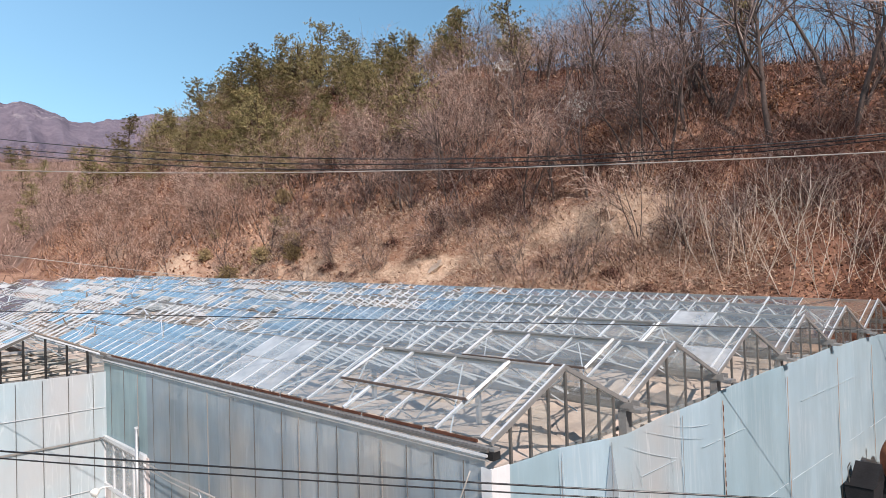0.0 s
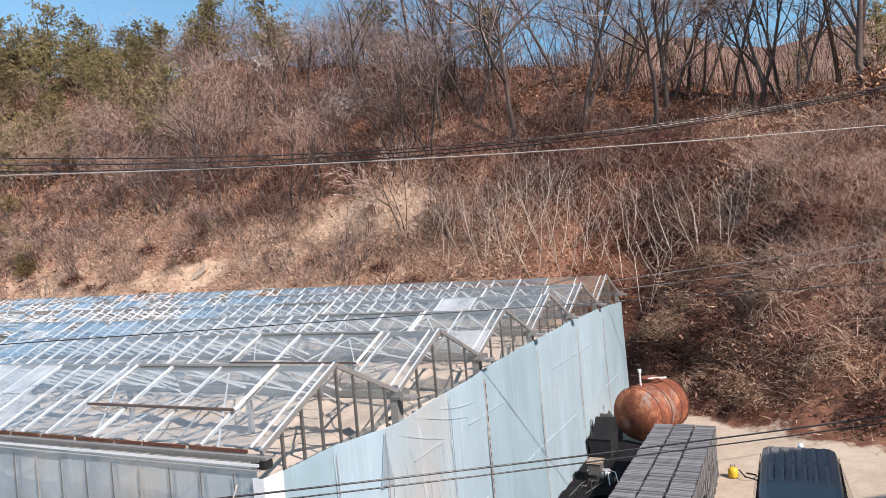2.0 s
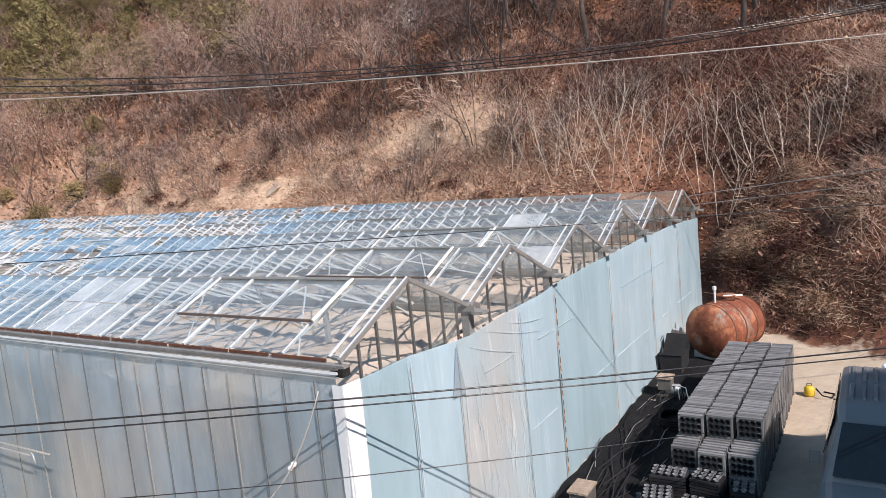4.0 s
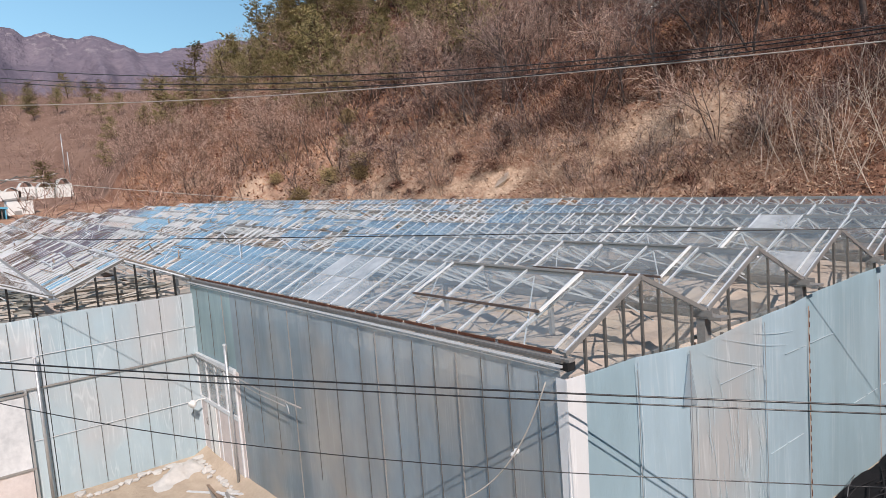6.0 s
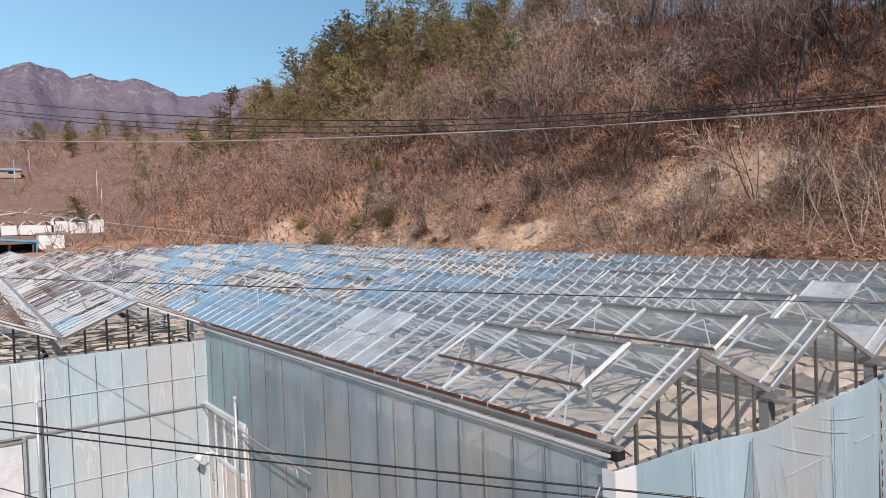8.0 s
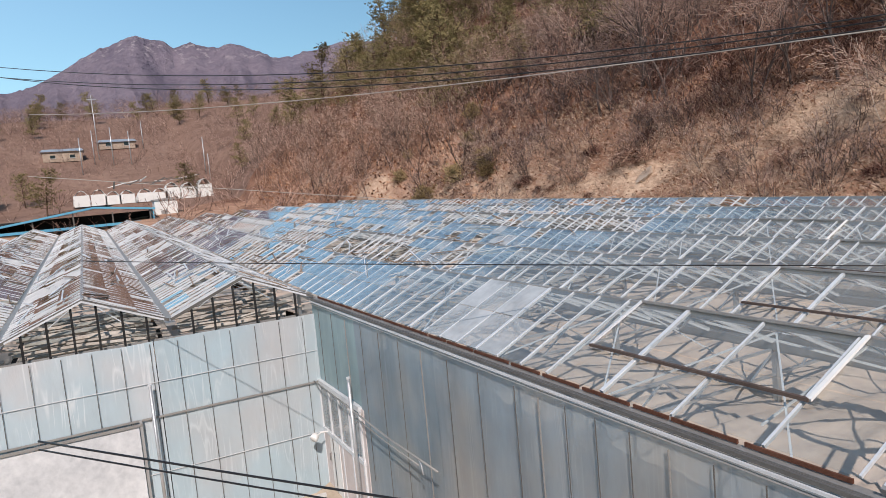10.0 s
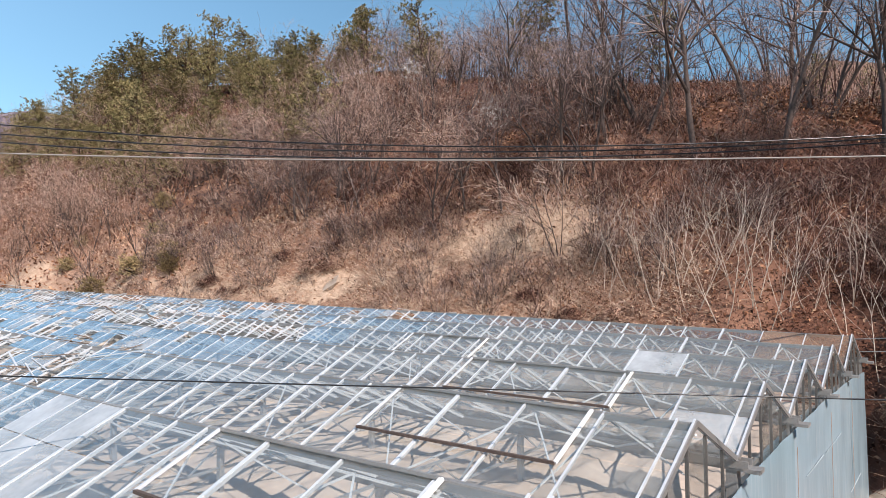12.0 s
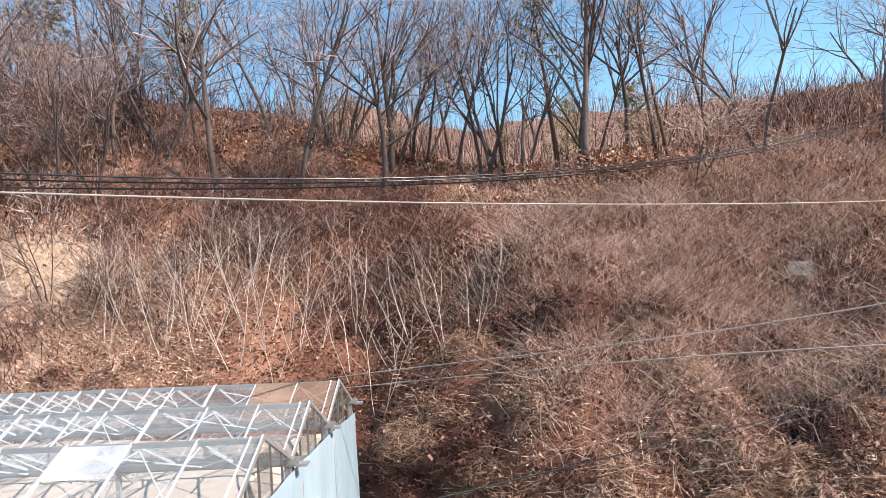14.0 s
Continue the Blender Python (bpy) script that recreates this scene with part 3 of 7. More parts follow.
def build_mountain():
    """The rocky mountain beyond the valley: a ridge with spurs, swept round the valley's end."""
    a, r = np.meshgrid(np.radians(np.linspace(58, 128, 330)), np.linspace(560, 1500, 60))
    crest = np.interp(np.degrees(a), (58, 66, 69.5, 70.8, 71.8, 73.2, 74.3, 74.9, 76.2, 77.0, 77.9, 78.6, 79.2, 80.3, 81.0, 81.6, 82.1, 82.7, 83.4, 85, 86.6, 88, 92, 100, 112, 128), (11.4, 12.2, 12.05, 11.75, 11.7, 11.27, 11.15, 11.32, 11.8, 12.15, 12.45, 12.35, 12.2, 12.45, 12.72, 12.55, 12.32, 12.72, 12.93, 13.0, 12.4, 11.8, 9.6, 7.6, 7.0, 6.0))
    x, y = 5.6 - r * np.sin(a), -6.1 + r * np.cos(a)
    top = 960 * np.tan(np.radians(crest)) + 10.5 + 1.2 * lump(np.degrees(a), r * 0, 0.5, 91) + 1.1 * lump(np.degrees(a), r * 0, 0.2, 92)
    k = np.where(r < 960, np.clip((r - 560) / 400, 0, 1) ** 1.25, np.clip(1 - (r - 960) / 900, 0, 1))
    spur = 18 * lump(np.degrees(a) + 0.004 * r, r / 260, 2.6, 93) + 13 * lump(np.degrees(a) - 0.006 * r, r / 120, 1.1, 94) + 6 * lump(x, y, 26, 95)
    z = top * k + spur * np.clip(1 - np.abs(k - 0.5) * 2, 0, 1) ** 0.5 - 4
    ny, nx = a.shape
    i = (np.arange(ny - 1)[:, None] * nx + np.arange(nx - 1)[None]).ravel()
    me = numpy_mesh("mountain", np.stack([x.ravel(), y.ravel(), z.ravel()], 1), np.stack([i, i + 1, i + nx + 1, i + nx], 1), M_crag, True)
    return tagged(new("mountain", me), "rocky wooded mountain beyond the valley", "mountain", kind="structure")


build_mountain()

# ---- the greenhouse ----
SPAN, GUTTER, RIDGE, BACK = 3.2, 3.94, 4.67, -62.0
WING_X, WING_SPAN = -14.09, 3.49


def rise(x, y):
    """The frame climbs a little towards the far end and the hill."""
    k = min(max(y / 17.6, 0), 1)
    return k * 0.0195 * -x + (1 - k) * 0.026 * max(0.0, WING_X - x)


def at(x, y, z):
    return (x, y, z + rise(x, y))


house = thing("greenhouse", "long many-span glass greenhouse, old, with film-covered walls", "greenhouse")


def long_bar(shape, y, z, x0, x1, w, h):
    xs = [x0] + ([WING_X] if x0 > WING_X > x1 else []) + [x1]
    n = len(shape.v)
    for x in xs:
        p = at(x, y, z)
        shape.v += [(p[0], p[1] + a * w / 2, p[2] + b * h / 2) for a, b in ((-1, -1), (1, -1), (1, 1), (-1, 1))]
    for i in range(len(xs) - 1):
        shape.f += [(n + 4 * i + k, n + 4 * i + (k + 1) % 4, n + 4 * i + 4 + (k + 1) % 4, n + 4 * i + 4 + k) for k in range(4)]
    shape.f += [(n + 3, n + 2, n + 1, n), tuple(n + 4 * len(xs) - 4 + k for k in range(4))]


# spans: first y, last y, the x at which the gable stands, ridge height
SPANS = [(k * SPAN, (k + 1) * SPAN, 0.0) for k in range(6)]
WINGS = [(-(k + 1) * WING_SPAN, -k * WING_SPAN, WING_X) for k in range(4)]

for y0, y1, xg in SPANS + WINGS:
    ym = (y0 + y1) / 2
    part("ridge_beam", (s := Shape(), long_bar(s, ym, RIDGE, xg, BACK, 0.065, 0.085))[0], M_grey, house)
# gutters stand on every valley
for k in range(7):
    s = Shape()
    if k == 0:
        long_bar(s, 0.03, GUTTER - 0.04, 0.1, WING_X, 0.10, 0.07)
        part("gutter", s, M_grey, house, "grey metal eave gutter")
        long_bar(s2 := Shape(), -0.03, GUTTER - 0.02, WING_X - 0.01, BACK, 0.16, 0.07)
        part("gutter", s2, M_grey, house, "grey metal valley gutter")
        continue
    long_bar(s, k * SPAN, GUTTER - 0.05, 0.16, BACK, 0.20, 0.05)
    gutter = part("gutter", s, M_grey, house, "grey metal valley gutter")
    for dy in (-0.10, 0.10):
        long_bar(lip := Shape(), k * SPAN + dy, GUTTER + 0.005, 0.16, BACK, 0.02, 0.10)
        part("gutter_lip", lip, M_grey, gutter)
for k in range(1, 5):
    s = Shape()
    long_bar(s, -k * WING_SPAN, GUTTER - 0.05, WING_X + 0.12, BACK, 0.22, 0.06)
    part("gutter", s, M_grey, house, "grey metal valley gutter")
# the rusty strip along the near eave
x, rs = -0.25, random.Random(6)
while x > WING_X + 0.3:
    ln = rs.uniform(0.5, 1.1)
    part("eave_strip", Shape().beam(at(x, 0.05, GUTTER + 0.03), at(max(x - ln, WING_X), 0.05, GUTTER + 0.03), 0.022, 0.04), M_rust, house, "rusty red-brown eave strip")
    x -= ln + rs.uniform(0.02, 0.09)
s = Shape()
long_bar(s, -0.085, GUTTER - 0.02, 0.05, WING_X, 0.04, 0.04)
part("eave_rail", s, M_dark, house, "dark eave rail")
s = Shape()
long_bar(s, -0.13, GUTTER - 0.065, 0.08, WING_X, 0.025, 0.03)
part("eave_board", s, M_bar, house, "pale metal eave board")
s = Shape()
long_bar(s, -0.115, GUTTER - 0.125, 0.08, WING_X, 0.02, 0.018)
part("eave_board", s, M_galv, house, "thin pale metal edge")


# glazing bars and panes
def bar_xs(xg, near):
    """Places of the glazing bars: wide bays by the gable, narrow ones further on."""
    xs, x = [xg], xg
    while x > BACK + 0.5:
        if xg == 0:
            x -= 1.06 if x > -4.0 else 0.60
        else:
            x -= 0.42
        xs.append(x)
    return xs


rng = random.Random(4)
bars_far, panes_far, panes_white = Shape(), Shape(), Shape()
n_bar = n_pane = 0
PANE_MESH = {}


def pane_shape(x0, x1, ya, za, yb, zb, lift=0.0):
    """One sheet of glass, 5 mm thick, between two bars; a is the lower edge, b the upper."""
    n = Vector((0, -(zb - za), yb - ya)).normalized() * (0.005 if yb > ya else -0.005)
    p = [Vector(at(x0, ya, za)), Vector(at(x1, ya, za)), Vector(at(x1, yb, zb)), Vector(at(x0, yb, zb))]
    if lift:
        p[0].z += lift
        p[1].z += lift
    return [*(q for q in p), *(q + n for q in p)]


for si, (y0, y1, xg) in enumerate(SPANS + WINGS):
    ym = (y0 + y1) / 2
    xs = bar_xs(xg, si)
    for side, ye in ((0, y0 + 0.08), (1, y1 - 0.08)):
        for bi, x in enumerate(xs):
            wide = xg == 0 and bi % 4 == 3 and x > -40
            w, h = (0.052, 0.045) if wide else (0.027, 0.04) if x > -14 else (0.044, 0.04)
            if x < -16 and rng.random() < 0.16:
                continue
            slip = rng.gauss(0, 0.07) if x < -14 else 0.0
            near = n_bar < 300 and x > -13 and xg == 0 and (si < 4 or side == 0)
            sh = Shape() if near else bars_far
            sh.beam(at(x, ye, GUTTER + 0.05), at(x + slip, ym, RIDGE + 0.03), w, h)
            if near:
                part("glazing_bar", sh, M_bar, house)
                n_bar += 1
        for bi, (x0, x1) in enumerate(zip(xs, xs[1:])):
            patch = float(lump(np.array(x0 * 1.0), np.array(y0 * 1.7 + side * 3.0), 2.4, 11))
            lost = min(max(0.40 - 1.1 * patch, 0.08), 0.9) if x0 < -13 else 0.0
            if xg == 0 and x0 > -13 and rng.random() < 0.003:
                continue
            steps = (0.0, 0.5, 1.0) if x0 > -13 and xg == 0 else (0.0, 0.34, 0.67, 1.0)
            for a, b in zip(steps, steps[1:]):
                if rng.random() < lost:
                    continue
                ya, yb = ye + (ym - ye) * a, ye + (ym - ye) * b
                za, zb = GUTTER + 0.06 + (RIDGE - GUTTER - 0.02) * a, GUTTER + 0.06 + (RIDGE - GUTTER - 0.02) * b
                p = pane_shape(x0 - 0.015, x1 + 0.015, ya, za, yb, zb, 0.012 if a else 0.0)
                white = (xg == 0 and si == 0 and side == 0 and -7.4 < x0 < -6.0) or (x0 < -13 and rng.random() < 0.10) or rng.random() < 0.01
                if xg == 0 and si == 5 and x0 > -1.2:
                    PANE_MESH.setdefault("rust", Shape()).hexa(p)
                elif white:
                    panes_white.hexa(p)
                elif n_pane < 300 and xg == 0 and x0 > -11 and (si < 3 or side == 0):
                    part("glass_pane", Shape().hexa(p), M_glass, house)
                    n_pane += 1
                elif x0 > -11:
                    PANE_MESH.setdefault("near", Shape()).hexa(p)
                else:
                    panes_far.hexa(p)
part("glazing_bar", bars_far, M_bar, house)["kind"] = "stuff"
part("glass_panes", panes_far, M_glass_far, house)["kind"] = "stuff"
part("glass_panes", PANE_MESH["near"], M_glass, house)["kind"] = "stuff"
part("rusty_panes", PANE_MESH["rust"], M_glass_rust, house, "rust-stained end panes")["kind"] = "stuff"
part("whitewashed_panes", panes_white, M_glass_white, house, "whitewashed cloudy glass panes")["kind"] = "stuff"

# broken bars, laths and torn strips lying over the far slopes
broken_white, broken_brown = Shape(), Shape()
for _ in range(720):
    y0, y1, xg = rng.choice(SPANS + WINGS[:3] + SPANS[:2])
    x = rng.uniform(-54, xg - 1.5 if xg else -11.5)
    ym, side = (y0 + y1) / 2, rng.choice((-1, 1))
    y_at = lambda u: ym + side * (1 - u) * ((y1 - y0) / 2 - 0.12)
    z_at = lambda u: GUTTER + 0.10 + (RIDGE - GUTTER) * u
    u0 = rng.uniform(0.05, 0.9)
    u1 = min(max(u0 + rng.gauss(0, 0.28), 0.03), 0.98)
    ln = rng.uniform(0.4, 1.9) * rng.choice((-1, 1))
    (broken_brown if rng.random() < 0.35 else broken_white).beam(at(x, y_at(u0), z_at(u0)), at(min(x + ln, xg - 0.3), y_at(u1), z_at(u1) + rng.uniform(0, 0.06)), rng.uniform(0.02, 0.05), rng.uniform(0.012, 0.03))
part("broken_bar", broken_white, M_bar, house, "loose white glazing bars lying on the broken roof")["kind"] = "stuff"
part("broken_lath", broken_brown, M_lath, house, "loose brown laths lying on the broken roof")["kind"] = "stuff"

# hinged roof vents on the near slopes: a frame lifted a little off the bars
for si, x0, x1 in ((0, -0.98, -3.98), (1, -1.2, -4.2), (3, -7.0, -9.4), (2, -2.0, -5.2)):
    y0 = si * SPAN
    ylow, ytop = y0 + 0.62, y0 + 1.56
    zl, zt = GUTTER + 0.085 + 0.73 * 0.62 / 1.6, RIDGE + 0.055
    v = part("roof_vent", Shape().beam(at(x0, ylow, zl), at(x1, ylow, zl), 0.04, 0.035), M_ventrail, house, "hinged vent with a brown bottom rail")
    for x in (x0, x1):
        part("vent_side", Shape().beam(at(x, ylow, zl), at(x, ytop, zt), 0.042 if x == x0 else 0.03, 0.03), M_white if x == x0 else M_bar, v)
    part("vent_rail", Shape().beam(at(x0, ytop, zt), at(x1, ytop, zt), 0.03, 0.03), M_grey, v)

# gables with mullions
for y0, y1, xg in SPANS + WINGS:
    ym, w = (y0 + y1) / 2, y1 - y0
    g = part("gable", Shape().beam((xg, y0 + 0.02, GUTTER + 0.04), (xg, ym, RIDGE + 0.05), 0.05, 0.065).beam((xg, y1 - 0.02, GUTTER + 0.04), (xg, ym, RIDGE + 0.05), 0.05, 0.065),
             M_grey if xg == 0 else M_dark, house, "grey metal gable frame")
    part("gable_trim", Shape().beam((xg - 0.005, y0 + 0.04, GUTTER + 0.085), (xg - 0.005, ym, RIDGE + 0.09), 0.024, 0.012), M_bar, g, "pale trim")
    part("gable_trim", Shape().beam((xg - 0.20, y0 + 0.06, GUTTER + 0.08), (xg - 0.20, ym, RIDGE + 0.065), 0.02, 0.03), M_bar, g, "pale trim")
    part("sill", Shape().beam((xg, y0, 3.45), (xg, y1, 3.45), 0.06, 0.07), M_dark, g)
    part("sill", Shape().beam((xg - 0.22, y0, 3.52), (xg - 0.22, y1, 3.52), 0.05, 0.05), M_grey, g)
    n = (8 if y0 == 0 else 5) if xg == 0 else 7
    for k in range(1, n):
        y = y0 + w * k / n
        zt = GUTTER + (RIDGE - GUTTER) * (1 - abs(y - ym) / (w / 2))
        part("mullion", Shape().beam((xg, y, 3.46), (xg, y, zt), 0.035 if xg == 0 else 0.05, 0.035), M_dark if xg == 0 else M_shade, g)
    for k in range(n):
        if xg == 0 and (k in (2, 5) or rng.random() < 0.35):
            ya, yb = y0 + w * k / n + 0.02, y0 + w * (k + 1) / n - 0.02
            top = min(GUTTER + (RIDGE - GUTTER) * (1 - abs(y - ym) / (w / 2)) for y in (ya, yb)) - 0.03
            part("gable_pane", Shape().box((xg - 0.01, ya, 3.5), (xg - 0.004, yb, top)), M_glass, g)
    # valley post and its gutter end
    if y0 >= 0:
        part("valley_post", Shape().beam((xg - 0.05, y1, 0.0), (xg - 0.05, y1, GUTTER - 0.06), 0.16, 0.14), M_grey, g)
        part("gutter_end", Shape().box((xg + 0.10, y1 - 0.115, GUTTER - 0.085), (xg + 0.30, y1 + 0.115, GUTTER - 0.035)), M_grey, g)

# inner posts, trusses and zigzag bracing
xs_post = [-3.2 * k for k in range(1, 12)]
for k in range(0, 7):
    for x in xs_post[:6]:
        part("inner_post", Shape().beam((x, k * SPAN + (0.12 if k == 0 else 0), -0.4), at(x, k * SPAN + (0.12 if k == 0 else 0), GUTTER - 0.08), 0.08, 0.08), M_galv, house)
truss_far, brace_far = Shape(), Shape()
for si, (y0, y1, xg) in enumerate(SPANS + WINGS):
    x = xg - 3.2
    while x > -46:
        t = Shape() if (si < 4 and x > -13.5) else truss_far
        low, up = GUTTER - 0.42, GUTTER - 0.06
        t.beam(at(x, y0, low), at(x, y1, low), 0.035, 0.035)
        t.beam(at(x, y0, up), at(x, y1, up), 0.035, 0.035)
        for k in range(6):
            ya, yb = y0 + (y1 - y0) * k / 6, y0 + (y1 - y0) * (k + 1) / 6
            t.beam(at(x, ya, low if k % 2 else up), at(x, yb, up if k % 2 else low), 0.022, 0.022)
        if t is not truss_far:
            part("lattice_truss", t, M_galv, house)
        x -= 3.2
    # wind bracing under the slopes
    ym = (y0 + y1) / 2
    def brace(p, q, w):
        if si < 4 and p[0] > -12:
            part("wind_brace", Shape().beam(p, q, w, w), M_bar, house)
        else:
            brace_far.beam(p, q, w, w)

    x, flip = xg, False
    while x > xg - 34:
        ya, za, yb, zb = (y1 - 0.1, GUTTER - 0.02, ym, RIDGE - 0.08)
        p, q = ((ya, za), (yb, zb)) if flip else ((yb, zb), (ya, za))
        brace(at(x, *p), at(x - 1.6, *q), 0.025)
        x -= 1.6
        flip = not flip
    x, flip = xg - 0.8, True
    while x > xg - 30:
        ends = ((y0 + 0.1, GUTTER - 0.02), (ym, RIDGE - 0.08))
        p, q = ends if flip else ends[::-1]
        brace(at(x, *p), at(x - 1.2, *q), 0.02)
        x -= 1.2
        flip = not flip
    x = xg - 1.0
    while x > xg - 34:
        brace(at(x, ym, RIDGE - 0.05), at(x - 0.55, ym - 0.9, GUTTER - 0.05), 0.02)
        brace(at(x, ym, RIDGE - 0.05), at(x + 0.55, ym + 0.9, GUTTER - 0.05), 0.02)
        x -= 3.2
part("wind_bracing", brace_far, M_bar, house)["kind"] = "stuff"
part("lattice_truss", truss_far, M_galv, house)["kind"] = "stuff"


def sheet(xa, xb, ya, yb, height, step=0.35):
    """A hanging cloth with a sagging, wrinkled face, closed to 2 cm thickness."""
    nx, ny = max(2, int(abs(xb - xa) / step)), max(2, int(abs(yb - ya) / max(step, 0.25)))
    X, Y = np.meshgrid(np.linspace(xa, xb, nx), np.linspace(ya, yb, ny))
    Z = height(X, Y)
    top = np.stack([X.ravel(), Y.ravel(), Z.ravel()], 1)
    v = np.concatenate([top, top - (0, 0, 0.02)])
    i = (np.arange(ny - 1)[:, None] * nx + np.arange(nx - 1)[None]).ravel()
    f = np.stack([i, i + 1, i + nx + 1, i + nx], 1)
    return v, np.concatenate([f, f[:, ::-1] + nx * ny])


for k in range(6):
    h = lambda X, Y: 3.12 + np.array([[rise(a, b) for a, b in zip(r, q)] for r, q in zip(X, Y)]) + 0.06 * lump(X, Y, 1.6, 21) + 0.035 * np.sin(X * 7 + 2 * lump(X, Y, 2.0, 22)) * lump(X, Y, 3.0, 23)
    near = lambda X, Y: h(X, Y) + 0.07 * np.exp(-(lump(X * 2.4, Y * 0.35, 1.0, 26) / 0.16) ** 2) + 0.04 * np.exp(-(lump(X * 4.6, Y * 0.5, 1.0, 27) / 0.2) ** 2)
    for xa, xb, shape_of, st in ((-0.35, -13, near, 0.09), (-13.02, BACK + 1, h, 0.35)) if k < 4 else ((-0.35, BACK + 1, h, 0.35),):
        v, f = sheet(xa, xb, k * SPAN + 0.06, k * SPAN + (3.25 if k < 4 else 3.0), shape_of, st)
        part("shade_screen", numpy_mesh("shade_screen", v, f, M_screen, True), M_screen, house, "beige shade cloth drawn flat under the roof")
for k in range(4):
    h = lambda X, Y: 2.95 + np.array([[rise(a, b) for a, b in zip(r, q)] for r, q in zip(X, Y)]) + 0.10 * lump(X, Y, 1.3, 24)
    v, f = sheet(WING_X - 0.3, BACK + 1, -(k + 1) * WING_SPAN + 0.06, -k * WING_SPAN - 0.06, h)
    part("shade_screen", numpy_mesh("shade_screen", v, f, M_screen, True), M_screen, house, "beige shade cloth drawn flat under the roof")

tagged(part("inner_floor", Shape().box((BACK + 1, 0.1, -0.5), (-0.1, 19.1, -0.1)), M_mat, house), "black weed matting")
part("inner_floor", Shape().box((BACK + 1, -13.9, -1.3), (WING_X - 0.1, 0.09, -0.9)), M_mat, house, "black weed matting")
# rolled cloth, pipes and torn strips that lie across the trusses
rolls = Shape()
for _ in range(430):
    wing = rng.random() < 0.4
    x = rng.uniform(-40, WING_X - 0.3) if wing else rng.uniform(-45, -9)
    y = rng.uniform(-10.4, -0.4) if wing else rng.uniform(0.4, 18.8)
    ln, r = rng.uniform(0.8, 2.6), rng.uniform(0.02, 0.085)
    a = rng.choice((0, math.pi / 2, rng.uniform(0, 3.1)))
    z = rng.uniform(3.32, 3.75) if not wing else rng.uniform(3.15, 3.85)
    dx, dy = math.cos(a) * ln / 2, math.sin(a) * ln / 2
    pts = [at(x - dx, y - dy, z), at(x, y, z - rng.uniform(0, 0.1)), at(x + dx, y + dy, z + rng.uniform(-0.1, 0.1))]
    if max(p[0] for p in pts) > (WING_X - 0.1 if y < 0.3 else -0.2) or (wing and max(p[1] for p in pts) > -0.1) or (not wing and min(p[1] for p in pts) < 0.2):
        continue
    rolls.tube(pts, r, 6)
for k in range(3):
    for j in range(26):
        x, y0 = WING_X - 0.35 - 0.14 * j - rng.uniform(0, 0.1), -(k + 1) * WING_SPAN
        z = rng.uniform(3.3, 3.85)
        ya, yb = y0 + rng.uniform(0.1, 0.9), y0 + WING_SPAN - rng.uniform(0.1, 0.9)
        rolls.tube([at(x, ya, z), at(x, (ya + yb) / 2, z + rng.uniform(-0.06, 0.03)), at(x, yb, z + rng.uniform(-0.12, 0.1))], rng.uniform(0.02, 0.06), 6)
part("rolled_screen", rolls, M_roll, house, "rolled and torn cloth strips lying over the trusses")["kind"] = "stuff"


# film-covered walls
def film_wall(name, p, q, top, bottom, thick, material, label, seed, wave=0.03, step=0.22):
    """A wrinkled film sheet from plan point p to q; top and bottom give heights along it (0 to 1)."""
    p, q = Vector(p), Vector(q)
    ln = (q - p).length
    d = (q - p) / ln
    n = Vector((d.y, -d.x))
    nu, nv = max(2, int(ln / step)), 20
    U, V = np.meshgrid(np.linspace(0, 1, nu), np.linspace(0, 1, nv))
    zb, zt = bottom(U), top(U)
    Z = zb + (zt - zb) * V
    off = wave * lump(U * ln, Z * 0.35, 0.5, seed) + wave * 0.8 * lump(U * ln, Z, 1.6, seed + 1)
    X, Y = p.x + d.x * U * ln + n.x * off, p.y + d.y * U * ln + n.y * off
    a = np.stack([X.ravel(), Y.ravel(), Z.ravel()], 1)
    v = np.concatenate([a, a - np.array([n.x, n.y, 0]) * thick])
    i = (np.arange(nv - 1)[:, None] * nu + np.arange(nu - 1)[None]).ravel()
    f = np.stack([i, i + 1, i + nu + 1, i + nu], 1)
    return part(name, numpy_mesh(name, v, np.concatenate([f, f[:, ::-1] + nu * nv]), material, True), material, house, label)


# the sunny gable wall, in lengths joined at the seams
SEAMS = (0.0, 1.31, 2.56, 4.76, 6.35, 9.63, 13.13, 16.24, 19.3)
for i, (ya, yb) in enumerate(zip(SEAMS, SEAMS[1:])):
    film_wall("film_panel", (0.07, ya), (0.07, yb),
              lambda u, a=ya, b=yb: np.interp(a + (b - a) * u, (0, 1.3, 2.4, 3.1, 4.2, 5.6, 6.3, 9.3, 12.9, 16.6, 19.3), (3.67, 3.66, 3.56, 3.52, 3.60, 3.60, 3.68, 3.75, 3.80, 3.72, 3.60)) + 0.015 * lump((a + (b - a) * u), u * 0, 0.8, 31),
              lambda u, a=ya, b=yb: np.interp(a + (b - a) * u, (0, 10, 19.3), (-0.5, -0.44, 0.0)), 0.012, M_film_clear if i == 2 else M_film, "clear dusty plastic with long folds" if i == 2 else "pale blue wrinkled film", 40, 0.011)
